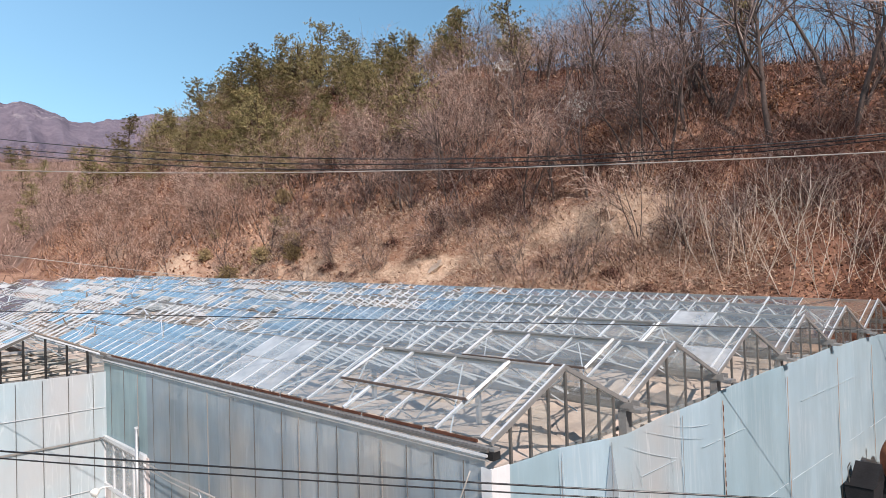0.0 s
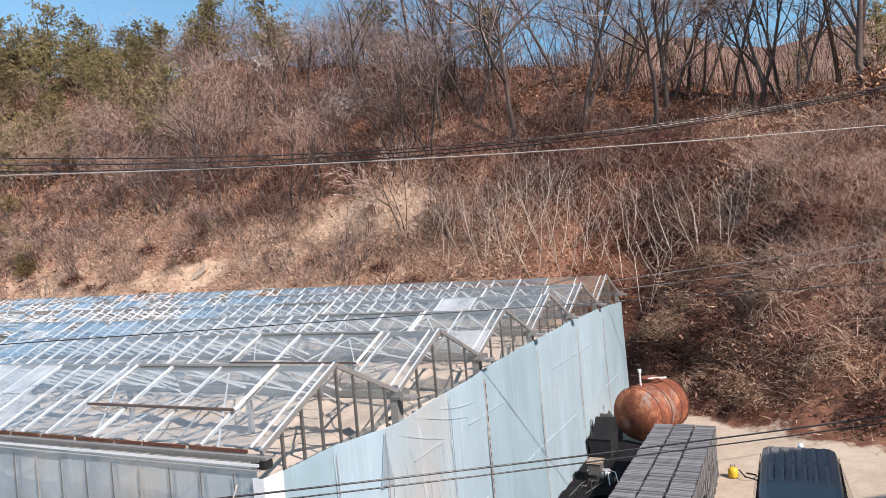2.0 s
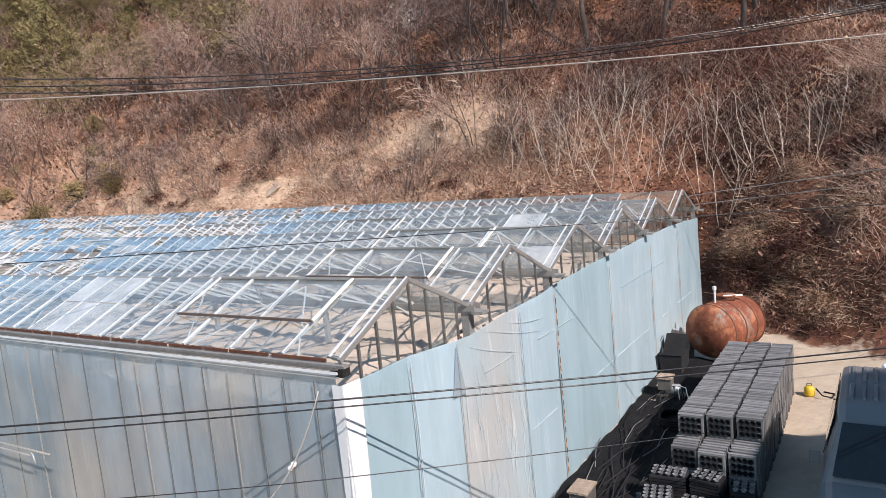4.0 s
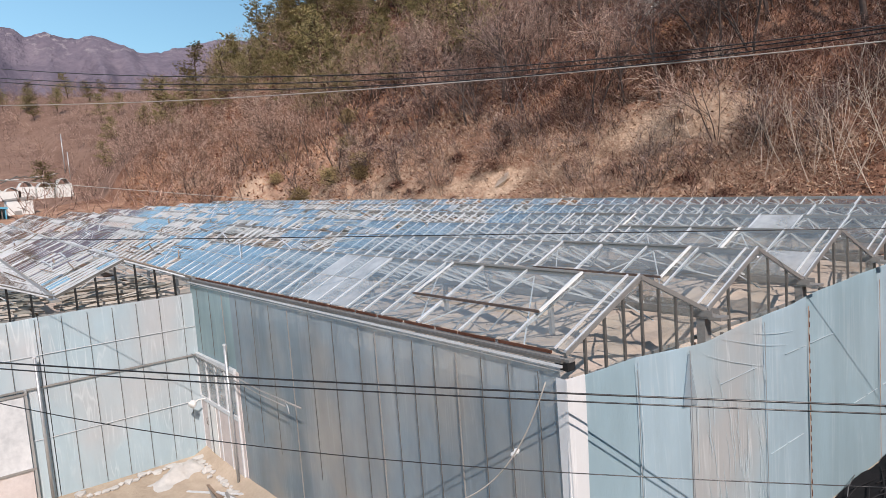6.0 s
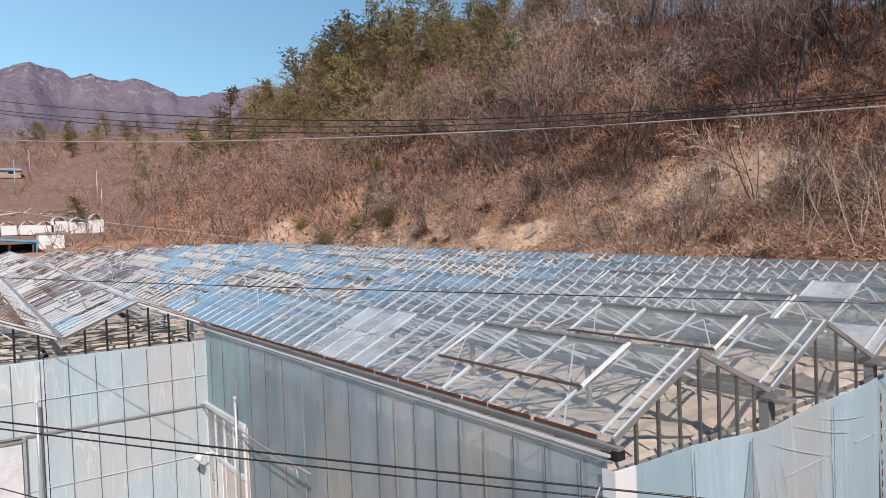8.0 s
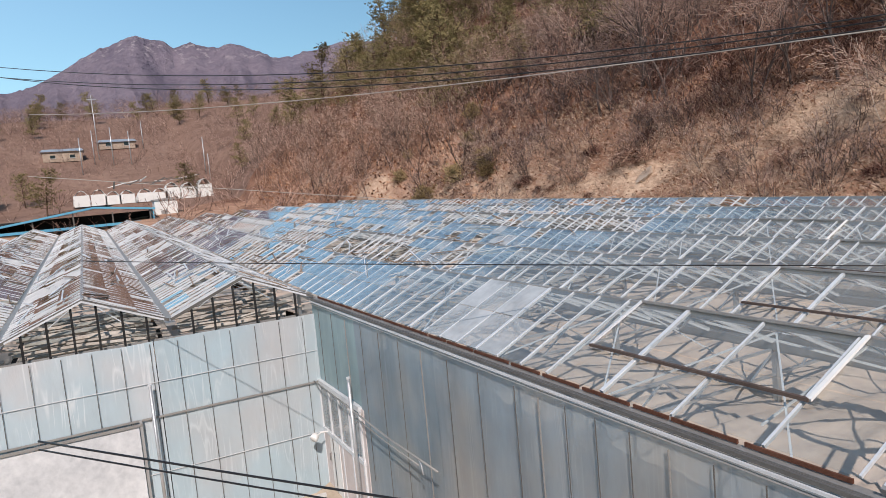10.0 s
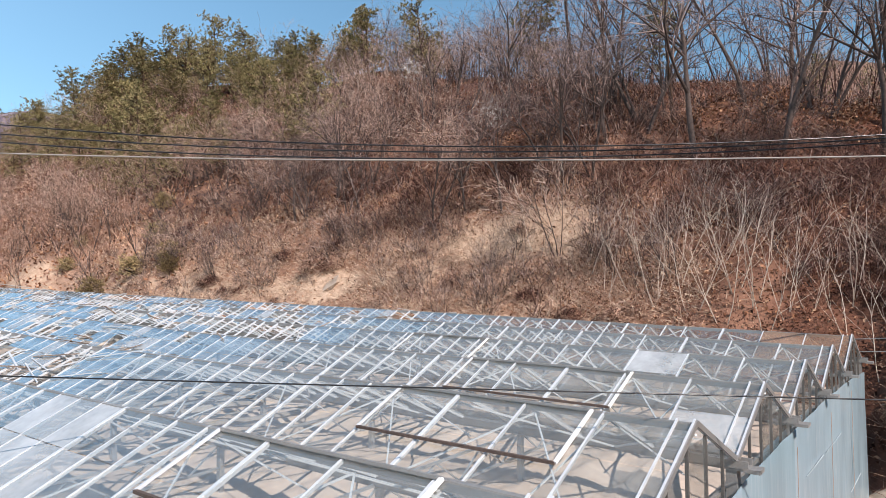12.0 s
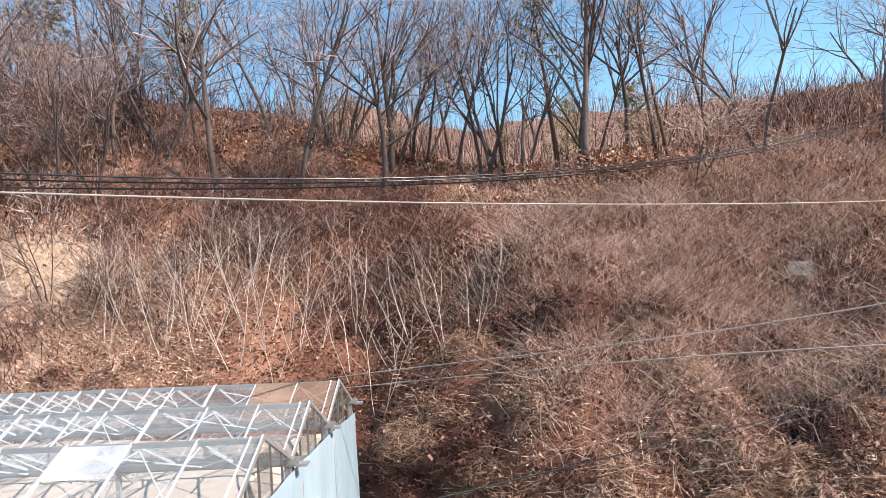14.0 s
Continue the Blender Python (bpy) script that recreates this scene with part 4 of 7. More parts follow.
for y in SEAMS[1:-1]:
    b_ = part("seam_batten", Shape().beam((0.105, y, -0.4), (0.105, y, 3.50), 0.026 if y == 6.35 else 0.018 if y > 9 else 0.012, 0.008, (1, 0, 0)), M_stain if y > 6 else M_galv, house, "rust-stained batten" if y > 6 else "")
    z = 3.42
    while y == 6.35 and z > -0.3:
        ln = rs.uniform(0.05, 0.13)
        part("rusty_clip", Shape().beam((0.116, y + rs.uniform(-0.006, 0.006), z), (0.116, y, z - ln), 0.014, 0.010, (1, 0, 0)), M_rust, b_)
        z -= ln + rs.uniform(0.06, 0.14) * (1 if y == 6.35 else 2.5)
# braces behind the film
for ya, yb in ((0.6, 2.4), (2.4, 0.7)):
    part("wall_brace", Shape().beam((-0.005, ya, 0.4), (-0.005, yb, 3.2), 0.04, 0.03, (1, 0, 0)), M_dark, house)
for k in range(23):
    y = 0.6 + 0.8 * k
    part("wall_stud", Shape().beam((-0.10, y, 2.8), (-0.10, y, 3.5), 0.05, 0.05, (1, 0, 0)), M_ventrail, house)
for y in np.arange(0.4, 19.2, 0.8):
    part("wall_mullion", Shape().beam((0.03, y, -0.4), (0.03, y, 3.42), 0.04, 0.03, (1, 0, 0)), M_ventrail, house)
for z in (1.2, 2.8):
    part("wall_rail", Shape().beam((-0.03, 0.1, z), (-0.03, 19.1, z), 0.04, 0.05), M_grey, house)
# pale strips put the rails' glints on the film; folds gather round the clear length
r_fold = random.Random(15)
for ya, yb, z in ((3.4, 4.5, 2.80), (5.5, 6.25, 2.80), (6.45, 7.4, 2.80), (10.5, 12.2, 2.82), (12.6, 14.5, 2.81), (8.3, 9.5, 1.19), (9.8, 12.5, 1.20), (13.9, 15.2, 1.21), (15.8, 17.6, 1.22), (4.9, 6.1, 1.2)):
    y = ya
    while y < yb:
        ln = min(yb - y, r_fold.uniform(0.5, 1.3))
        part("stretched_fold", Shape().beam((0.090, y, z + r_fold.uniform(-0.008, 0.008)), (0.090, y + ln, z + r_fold.uniform(-0.008, 0.008)), r_fold.uniform(0.006, 0.014), 0.010), M_fold, house, "pale strip for the glint of a rail behind the film")
        y += ln + r_fold.uniform(0.02, 0.12)
for ya, za, yb, zb in ((2.95, 3.36, 4.75, 2.78), (3.5, 3.48, 5.6, 2.95), (4.4, 3.40, 5.9, 3.16)):
    pts = [(0.092, ya + (yb - ya) * u, za + (zb - za) * u - 0.04 * math.sin(3.14 * u)) for u in (0, 0.25, 0.5, 0.75, 1)]
    part("slack_fold", Shape().tube(pts, [0.001, 0.004, 0.005, 0.004, 0.001], 5), M_fold, house, "pale slack fold")
for k in range(44):
    y = r_fold.uniform(2.75, 4.7)
    z, ln, dy = r_fold.uniform(0.6, 3.1), r_fold.uniform(0.4, 1.3), r_fold.uniform(-0.05, 0.25)
    pts = [(0.092, y + dy * u + 0.05 * math.sin(3.14 * u), z - ln * u) for u in (0, 0.3, 0.6, 1)]
    part("slack_fold", Shape().tube(pts, [0.001, r_fold.uniform(0.002, 0.005), 0.004, 0.001], 5), M_fold, house, "pale slack fold")
part("loose_flap", Shape().hexa([(0.088, 2.36, 2.70), (0.088, 2.74, 2.66), (0.088, 2.56, 3.45), (0.088, 2.54, 3.45), (0.098, 2.36, 2.70), (0.098, 2.74, 2.66), (0.098, 2.56, 3.45), (0.098, 2.54, 3.45)]), M_film_grey, house, "grey loose flap between two lengths")
part("tight_fold", Shape().tube([(0.092, 2.54, 3.46), (0.1, 2.72, 2.72), (0.1, 2.70, 1.6)], [0.003, 0.006, 0.004], 5), M_fold, house, "pale fold")
for y in (1.28, 1.36):
    part("tight_fold", Shape().tube([(0.092, y, 3.6), (0.1, y + 0.03, 2.6), (0.094, y, 1.2)], [0.003, 0.006, 0.002], 5), M_fold, house, "pale fold")
# the shaded eave wall; its film colour carries shade and cream reflections
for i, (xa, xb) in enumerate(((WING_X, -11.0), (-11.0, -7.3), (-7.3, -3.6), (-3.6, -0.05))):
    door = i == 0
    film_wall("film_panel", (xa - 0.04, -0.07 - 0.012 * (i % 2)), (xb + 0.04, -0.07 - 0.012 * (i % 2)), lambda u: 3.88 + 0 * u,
              (lambda u: 1.74 + 0 * u) if door else (lambda u, a=xa, b=xb: np.interp(a + (b - a) * u, (-11, -1, 0), (-1.3, -0.5, -0.45))), 0.012, M_film_teal if i == 0 else M_film_grey, "grey slack film, shade tone and pale reflections in its colour", 52, 0.007)
x, mk = -0.35, 1
while x > WING_X + 0.4:
    part("wall_mullion", Shape().beam((x, -0.035 if mk % 4 else -0.115, -0.9 if x > -11 else 1.9), (x, -0.035 if mk % 4 else -0.115, 3.72), 0.03 if mk % 4 else 0.014, 0.02, (0, 1, 0)), M_dark if mk % 4 else M_grey, house)
    mk += 1
    if mk % 4 != 1:
        part("wall_lath", Shape().beam((x, -0.113, 0.3 if x > -11 else 1.9), (x, -0.113, 3.74), 0.010, 0.010, (0, 1, 0)), M_dark, house)
    x -= 0.55 if x > -4.6 else 0.97
for z in (0.6, 2.25):
    part("wall_rail", Shape().beam((-0.1, 0.0, z), (-10.9, 0.0, z), 0.04, 0.05), M_ventrail, house)
# dark bars added to draw the crossing shadow lines seen on this film
for (xa, za), (xb, zb) in (((-0.4, 2.3), (-3.4, 0.1)), ((-0.3, 0.4), (-3.6, 1.9)), ((-3.7, 2.0), (-7.2, 0.3)), ((-1.2, 2.0), (-6.9, 1.7))):
    part("wall_brace", Shape().beam((xa, -0.045, za), (xb, -0.045, zb), 0.045, 0.02, (0, 1, 0)), M_dark, house)
# white wrap at the near corner
for a, b in (((0.135, -0.13), (0.135, 0.20)), ((-0.04, -0.128), (0.14, -0.128))):
    film_wall("corner_wrap", a, b, lambda u: 3.72 + 0 * u, lambda u: -0.55 + 0 * u, 0.012, M_film_white, "white film wrap", 61, 0.024, 0.03)
# solid near-black block in place of the shade inside the open gutter
part("corner_cap", Shape().box((-0.10, -0.06, 3.80), (0.11, 0.08, 3.90)), M_shade, house, "dark block for the shade in the gutter's open end")

# the wing's gable wall and its door bay
film_wall("film_panel", (WING_X + 0.06, -3.9), (WING_X + 0.06, -0.0), lambda u: 3.55 + 0.02 * lump(u * 4, u, 1, 70), lambda u: -1.33 + 0.0 * u, 0.012, M_film_wing, "white film", 71, 0.012)
film_wall("film_panel", (WING_X + 0.06, -14.0), (WING_X + 0.06, -3.92), lambda u: 3.55 + 0.02 * lump(u * 10, u, 1, 72), lambda u: -1.33 + 0.0 * u, 0.012, M_film_wing, "white film", 73, 0.012)
for y in np.arange(-13.6, -0.1, 0.6):
    part("wall_mullion", Shape().beam((WING_X + 0.025, y, -1.1), (WING_X + 0.025, y, 3.5), 0.035, 0.02, (1, 0, 0)), M_dark, house)
    part("wall_lath", Shape().beam((WING_X + 0.088, y, -1.1), (WING_X + 0.088, y, 3.5), 0.012, 0.008, (1, 0, 0)), M_dark, house)
for z in (0.55, 1.78, 2.75):
    part("wall_rail", Shape().beam((WING_X + (0.0 if z != 1.78 else 0.1), -13.9, z), (WING_X + (0.0 if z != 1.78 else 0.1), -0.1, z), 0.03, 0.045), M_grey, house)
for z in (0.45, 2.6):
    part("wall_lath", Shape().beam((WING_X + 0.09, -13.9, z), (WING_X + 0.09, -0.1, z), 0.008, 0.018), M_bar, house)
for y0 in (-0.25, -1.6):
    part("wall_brace", Shape().beam((WING_X - 0.02, y0, 3.2), (WING_X - 0.02, y0 - 1.5, 1.8), 0.03, 0.03, (1, 0, 0)), M_bar, house)

# ---- the door bay, posts and small parts of the yard in front of the wing ----
door = thing("sliding_door", "tall pinkish-white door with a row of glazed panes above", "door", at=(-12.6, -0.10, -1.28))
part("panel", Shape().box((-1.45, -0.03, 0.08), (1.45, 0.03, 1.75)), M_door, door)
part("jamb", Shape().box((1.47, 0.0, 0.0), (1.64, 0.07, 3.05)), M_door, door, "pale side post")
part("light_panel", Shape().box((-0.95, -0.045, 0.25), (-0.25, -0.03, 1.72)), M_white, door, "newer white board")
part("top_rail", Shape().beam((-1.5, -0.02, 3.05), (1.5, -0.02, 3.05), 0.09, 0.12), M_bar, door, "pale door track")
part("middle_rail", Shape().beam((-1.5, -0.02, 1.80), (1.5, -0.02, 1.80), 0.07, 0.10), M_bar, door)
for x in (-1.45, -0.72, 0.0, 0.72, 1.45):
    part("stile", Shape().beam((x, -0.02, 0.0), (x, -0.02, 3.0), 0.06, 0.05, (0, 1, 0)), M_bar, door)
for x in (-1.08, -0.36, 0.36, 1.08):
    part("pane", Shape().box((x - 0.32, -0.012, 1.86), (x + 0.32, -0.006, 2.98)), M_glass_white, door)
part("handle", Shape().tube([(-0.9, -0.06, 1.1), (-0.9, -0.10, 1.12), (-0.9, -0.10, 1.28), (-0.9, -0.06, 1.3)], 0.012), M_dark, door)

post = thing("steel_post", "tall pale galvanised post standing by the door bay", "post", at=(-11.2, -0.28, -1.3))
part("tube", Shape().tube([(0, 0, 0), (0, 0, 3.78)], 0.038, 10), M_galv, post, smooth=True)
part("cap", Shape().tube([(0, 0, 3.78), (0, 0, 3.82)], 0.046, 10), M_bar, post)
post2 = copy_thing(post, pose(WING_X + 0.30, -4.12, -1.2) )
tagged(post2, "tall pale galvanised post before the film wall")
pipe = thing("slanting_pipe", "pale thin pipe hanging slantwise along the film wall", "pipe", at=(-11.2, -0.25, 1.75))
part("lower_tube", Shape().tube([(0.2, -0.04, -0.08), (2.0, -0.06, -0.10), (3.5, -0.08, -0.06)], 0.014, 8), M_grey, pipe, smooth=True)
part("tube", Shape().tube([(-3.0, 0.0, 0.05), (0, 0, 0.0), (2.0, -0.02, -0.02), (4.2, -0.05, 0.05)], 0.019, 8), M_grey, pipe, smooth=True)
part("hook", Shape().tube([(3.4, -0.03, 0.02), (3.55, -0.05, -0.06), (3.62, -0.06, -0.2)], 0.014, 6), M_galv, pipe, smooth=True)

lamp = thing("yard_lamp", "small white floodlight fixed to the corner of the door bay", "lamp", at=(-13.6, -0.45, 0.45))
part("head", Shape().lathe([(0, 0.02), (0.03, 0.09), (0.16, 0.11), (0.18, 0.10)], (0, 0, 0.1), (0.2, -0.35, -0.1), 12), M_white, lamp, smooth=True)
part("bracket", Shape().tube([(0, 0.35, 0.1), (0, 0.1, 0.12), (0.03, 0, 0.08)], 0.02), M_white, lamp)

# white sheet gate in the wing wall
gate = thing("film_gate", "bright white film-covered gate in a metal frame", "gate", at=(WING_X + 0.14, -6.2, -1.1))
part("sheet", Shape().box((0.0, -1.9, 0.9), (0.02, 1.75, 2.75)), M_gate, gate)
part("lower_sheet", Shape().box((0.0, -1.9, 0.05), (0.02, 1.75, 0.86)), M_door, gate)
for y in (-1.92, 1.80):
    part("post", Shape().beam((0.02, y, 0), (0.02, y, 2.9), 0.06, 0.06, (1, 0, 0)), M_galv, gate)
for z in (0.88, 2.80):
    part("rail", Shape().beam((0.03, -1.95, z), (0.03, 1.83, z), 0.05, 0.06), M_grey, gate)

# rubble curb along the foot of the wing wall
def rubble(seed, size):
    r = random.Random(seed)
    bm = bmesh.new()
    bmesh.ops.create_icosphere(bm, subdivisions=1, radius=size)
    for v in bm.verts:
        v.co = Vector((v.co.x * r.uniform(0.7, 1.5), v.co.y * r.uniform(0.7, 1.3), v.co.z * r.uniform(0.35, 0.7)))
    me = bpy.data.meshes.new("rubble_stone")
    bm.to_mesh(me)
    bm.free()
    me.materials.append(M_rock)
    return me


ROCKS = [rubble(i, 0.22) for i in range(4)]
MORTAR = [m.copy() for m in ROCKS]
for m in MORTAR:
    m.materials[0] = M_plaster
r_rub = random.Random(8)
for k in range(34):
    if k < 20:
        x, y = WING_X + 0.35 + r_rub.uniform(0, 0.35), -0.5 - k * 0.19
    else:
        x, y = -13.3 + (k - 20) * 0.2, -0.42 - r_rub.uniform(0, 0.25)
    ob = tagged(new("rubble_stone", MORTAR[k % 4]), "pale lump of broken mortar at the wall's foot", "stone", "rubble along the wall")
    sc = r_rub.uniform(0.35, 0.75)
    ob.matrix_world = pose(x, y, float(ground_z(x, y)) + 0.03, 0, 0, r_rub.uniform(0, 360)) @ Matrix.Scale(sc, 4)
hx, hy = np.meshgrid(np.linspace(-13.9, -12.1, 30), np.linspace(-2.3, -0.3, 32))
hz = ground_z(hx, hy) - 0.04 + 0.26 * np.exp(-((hx + 13.1 + 0.5 * (hy + 1.2)) / 0.38) ** 2 - ((hy + 1.2) / 0.6) ** 2) * (1 + 0.5 * lump(hx, hy, 0.3, 96)) + 0.03 * lump(hx, hy, 0.12, 97)
hi_ = (np.arange(31)[:, None] * 30 + np.arange(29)[None]).ravel()
tagged(part("mortar_heap", numpy_mesh("mortar_heap", np.stack([hx.ravel(), hy.ravel(), hz.ravel()], 1), np.stack([hi_, hi_ + 1, hi_ + 31, hi_ + 30], 1), M_plaster, True), M_plaster), "low white heap of dried mortar", "heap")
for k in range(12):
    x, y = -11.2 + 0.2 * k + r_rub.uniform(-0.1, 0.1), -0.55 - r_rub.uniform(0, 0.55)
    st = tagged(new("plank"), "loose pale plank lying in the court", "plank", "loose planks")
    ln = r_rub.uniform(0.5, 1.0)
    part("board", Shape().box((-ln, -0.035, 0), (ln, 0.035, 0.025)), (M_bar, M_grey, M_lath)[k % 3], st)
    st.matrix_world = pose(x, y, float(ground_z(x, y)) + 0.03 + 0.03 * (k % 4), 0, r_rub.uniform(-3, 3), r_rub.uniform(-12, 38))

# ---- overhead lines ----
# each cable runs straight in the plan from one end to the other; its height along the way (0 to 1) is a cubic, the sag
def cable(name, label, start, end, sag, radius, material, sides=6):
    """A hanging cable between two plan points."""
    pts = []
    for u in np.linspace(0, 1, 40):
        z = sag[0] + u * (sag[1] + u * (sag[2] + u * sag[3]))
        pts.append((start[0] + (end[0] - start[0]) * u, start[1] + (end[1] - start[1]) * u, z))
    ob = part(name, Shape().tube(pts, radius, sides), material, smooth=True)
    return tagged(ob, label, "cable", "overhead lines")


cable("overhead_cable", "thin black cable strung across the hillside", (22.50, 27.95), (-32.00, -8.00), (13.517, -20.158, 25.454, -5.496), 0.015, M_wire)
cable("overhead_cable", "thin black cable strung across the hillside", (22.50, 28.05), (-32.00, -7.90), (13.254, -18.707, 22.638, -4.309), 0.015, M_wire)
cable("overhead_cable", "thin black cable strung across the hillside", (22.50, 28.15), (-32.00, -7.80), (12.997, -17.050, 18.506, -1.571), 0.015, M_wire)
cable("overhead_cable", "pale thin cable strung over the greenhouse", (20.96, 22.73), (-40.00, -6.90), (8.716, -2.068, 5.735, -0.104), 0.015, M_wire_white)
cable("overhead_cable", "thick black overhead cable", (27.32, 26.09), (-12.82, -5.26), (2.699, 6.391, -6.379, 2.973), 0.009, M_wire)
cable("overhead_cable", "pale thin cable strung over the greenhouse", (15.59, 15.69), (-1.78, 23.87), (4.982, -0.366, -1.557, 0.562), 0.017, M_wire_white)
cable("overhead_cable", "pale thin cable strung over the greenhouse", (15.59, 15.59), (-1.78, 23.77), (6.402, -4.121, 3.379, -1.654), 0.017, M_wire_white)
cable("overhead_cable", "black overhead cable with a pale upper edge", (12.59, 11.21), (-5.17, -5.65), (2.785, 0.950, 0.330, 0.243), 0.012, M_wire)
cable("overhead_cable", "black cable strung before the house", (12.56, 11.12), (-5.11, -5.65), (2.631, 1.343, -0.303, 0.567), 0.010, M_wire)
cable("overhead_cable", "thin grey overhead cable", (4.11, 0.90), (-2.54, -5.76), (3.263, 0.609, -0.242, 0.762), 0.005, M_wire)
cable("stay_rope", "pale stay rope tied to the greenhouse corner", (1.35, -1.73), (0.13, -2.94), (4.327, -4.766, 7.027, -3.921), 0.007, M_wire_white)
tie = thing("insulator", "small pale insulator on the stay rope", "insulator")
part("body", Shape().lathe([(0, 0.012), (0.02, 0.03), (0.05, 0.02), (0.07, 0.032), (0.10, 0.012)], (1.045, -1.926, 3.600), (1.110, -1.860, 3.690), 12), M_white, tie, smooth=True)
cable("overhead_cable", "pale thin cable running to the village", (-49.90, 18.61), (-57.10, -8.29), (5.604, 4.422, -0.147, 0.089), 0.026, M_wire_white)

# ---- yard beside the sunny wall ----
def yz(x, y):
    return float(ground_z(x, y))


tank = thing("water_tank", "large rusty red steel tank lying on its side", "tank", at=(1.45, 15.2, 0.68))
TA, TB = Vector((-0.25, -1.0, 0)), Vector((0.55, 1.2, 0))
part("shell", Shape().lathe([(0, 0.02), (0.03, 0.30), (0.10, 0.55), (0.22, 0.74), (0.34, 0.80), (2.0, 0.80), (2.12, 0.74), (2.24, 0.55), (2.31, 0.30), (2.34, 0.02)], TA, TB, 32), M_tank, tank, smooth=True)
for s in (0.36, 0.95, 1.55, 1.98):
    d = (TB - TA).normalized()
    part("weld_band", Shape().lathe([(s, 0.802), (s + 0.01, 0.815), (s + 0.04, 0.815), (s + 0.05, 0.802)], TA, TB, 32), M_rust, tank, smooth=True)
lid = part("manhole", Shape().tube([(0.18, 0.25, 0.76), (0.18, 0.25, 0.90)], 0.26, 18), M_rust, tank, "low round manhole", smooth=True)
part("cover", Shape().tube([(0.18, 0.25, 0.90), (0.18, 0.25, 0.93)], 0.29, 18), M_tank, lid)
part("riser_pipe", Shape().tube([(-0.02, -0.35, 0.72), (-0.02, -0.35, 1.22)], 0.028, 8), M_white, tank, "white riser pipe")
part("riser_head", Shape().tube([(-0.02, -0.35, 1.20), (-0.02, -0.35, 1.30)], 0.055, 8), M_white, tank)
part("side_pipe", Shape().tube([(0.15, 0.0, 0.93), (0.62, 0.35, 0.90)], 0.03, 8), M_white, tank, "white pipe")
for s in (0.5, 1.8):
    p = TA + (TB - TA).normalized() * s
    part("saddle", Shape().box((p.x - 0.55, p.y - 0.12, -0.95), (p.x + 0.55, p.y + 0.12, -0.62)), M_plaster, tank)


# stacks of black planting trays
def tray_mesh():
    """A planting tray 0.46 wide and 0.44 high that stands on edge; the end ones show their rows of round cells."""
    s = Shape()
    s.box((-0.23, -0.018, 0.0), (0.23, 0.018, 0.43))
    for a, b in (((-0.235, -0.03, 0.0), (-0.20, 0.03, 0.435)), ((0.20, -0.03, 0.0), (0.235, 0.03, 0.435)), ((-0.235, -0.03, 0.40), (0.235, 0.03, 0.44)), ((-0.235, -0.03, -0.005), (0.235, 0.03, 0.03))):
        s.box(a, b)
    return s.mesh("tray")


def cell_mesh():
    """A round cell mouth: a short open cup."""
    s = Shape()
    n = 12
    for r, y in ((0.052, -0.035), (0.042, -0.035), (0.034, 0.0)):
        s.v += [(r * math.cos(2 * math.pi * k / n), y, r * math.sin(2 * math.pi * k / n)) for k in range(n)]
    for i in range(2):
        s.f += [(i * n + k, i * n + (k + 1) % n, (i + 1) * n + (k + 1) % n, (i + 1) * n + k) for k in range(n)]
    s.f.append(tuple(2 * n + k for k in range(n)))
    return s.mesh("cell")


TRAY, CELL = tray_mesh(), cell_mesh()
TRAY.materials.append(M_traylip)
CELL.materials.append(M_rubber)
CELL_GREY = cell_mesh()
CELL_GREY.materials.append(M_traylip)
rt = random.Random(3)
for row in range(3):
    for layer in (-1, 0, 1):
        x = 2.42 + row * 0.52 + (0.03 if layer == 1 else 0)
        y0, y1 = (7.05 + 0.1 * row, 12.5) if layer == 1 else (6.55 - 0.15 * (row == 1) + 0.05 * layer, 12.6)
        st = thing("tray_stack", "long stack of black planting trays standing on edge", "tray stack", "stacks of planting trays", at=(x, y0, 0.11 + 0.445 * layer))
        y, i = 0.0, 0
        while y < y1 - y0:
            o = part("tray", TRAY, M_traylip, st)
            o.location = (rt.uniform(-0.012, 0.012), y, rt.uniform(-0.006, 0.006))
            o.rotation_euler = (rt.uniform(-0.03, 0.03), 0, rt.uniform(-0.01, 0.01))
            if i == 0:
                for a in range(3):
                    for b in range(4):
                        c = part("cell", CELL, M_rubber, o)
                        c.location = (-0.15 + 0.10 * b, -0.02, 0.10 + 0.12 * a)
            y += 0.074 if layer == 1 else 0.12
            i += 1
    pl = thing("pallet", "low dark wooden pallet under the tray stacks", "pallet", "pallets", at=(2.42 + row * 0.52, 9.4, -0.64))
    for k in range(3):
        part("bearer", Shape().box((-0.22 + 0.18 * k, -3.1, 0), (-0.14 + 0.18 * k, 3.2, 0.2)), M_dark, pl)
    for k in range(14):
        part("slat", Shape().box((-0.25, -3.1 + 0.46 * k, 0.2), (0.25, -2.85 + 0.46 * k, 0.30)), M_dark, pl)


def pot_block(x, y, z, nx, ny, n, turn):
    """A block of nested black trays lying flat, with round cells on top."""
    b = thing("tray_block", "small pile of black cell trays lying flat", "tray pile", "loose tray piles", at=(x, y, z))
    b.rotation_euler = (0, 0, radians(turn))
    for k in range(n):
        part("tray", Shape().box((-0.065 * nx - 0.01 * (k % 2), -0.065 * ny, 0.06 * k), (0.065 * nx, 0.065 * ny, 0.06 * k + 0.045)), M_black, b)
    for i in range(nx):
        for j in range(ny):
            c = part("cell", CELL_GREY, M_traylip, b)
            c.matrix_local = pose(-0.065 * nx + 0.065 + 0.13 * i, -0.065 * ny + 0.065 + 0.13 * j, 0.06 * n + 0.015, -90)


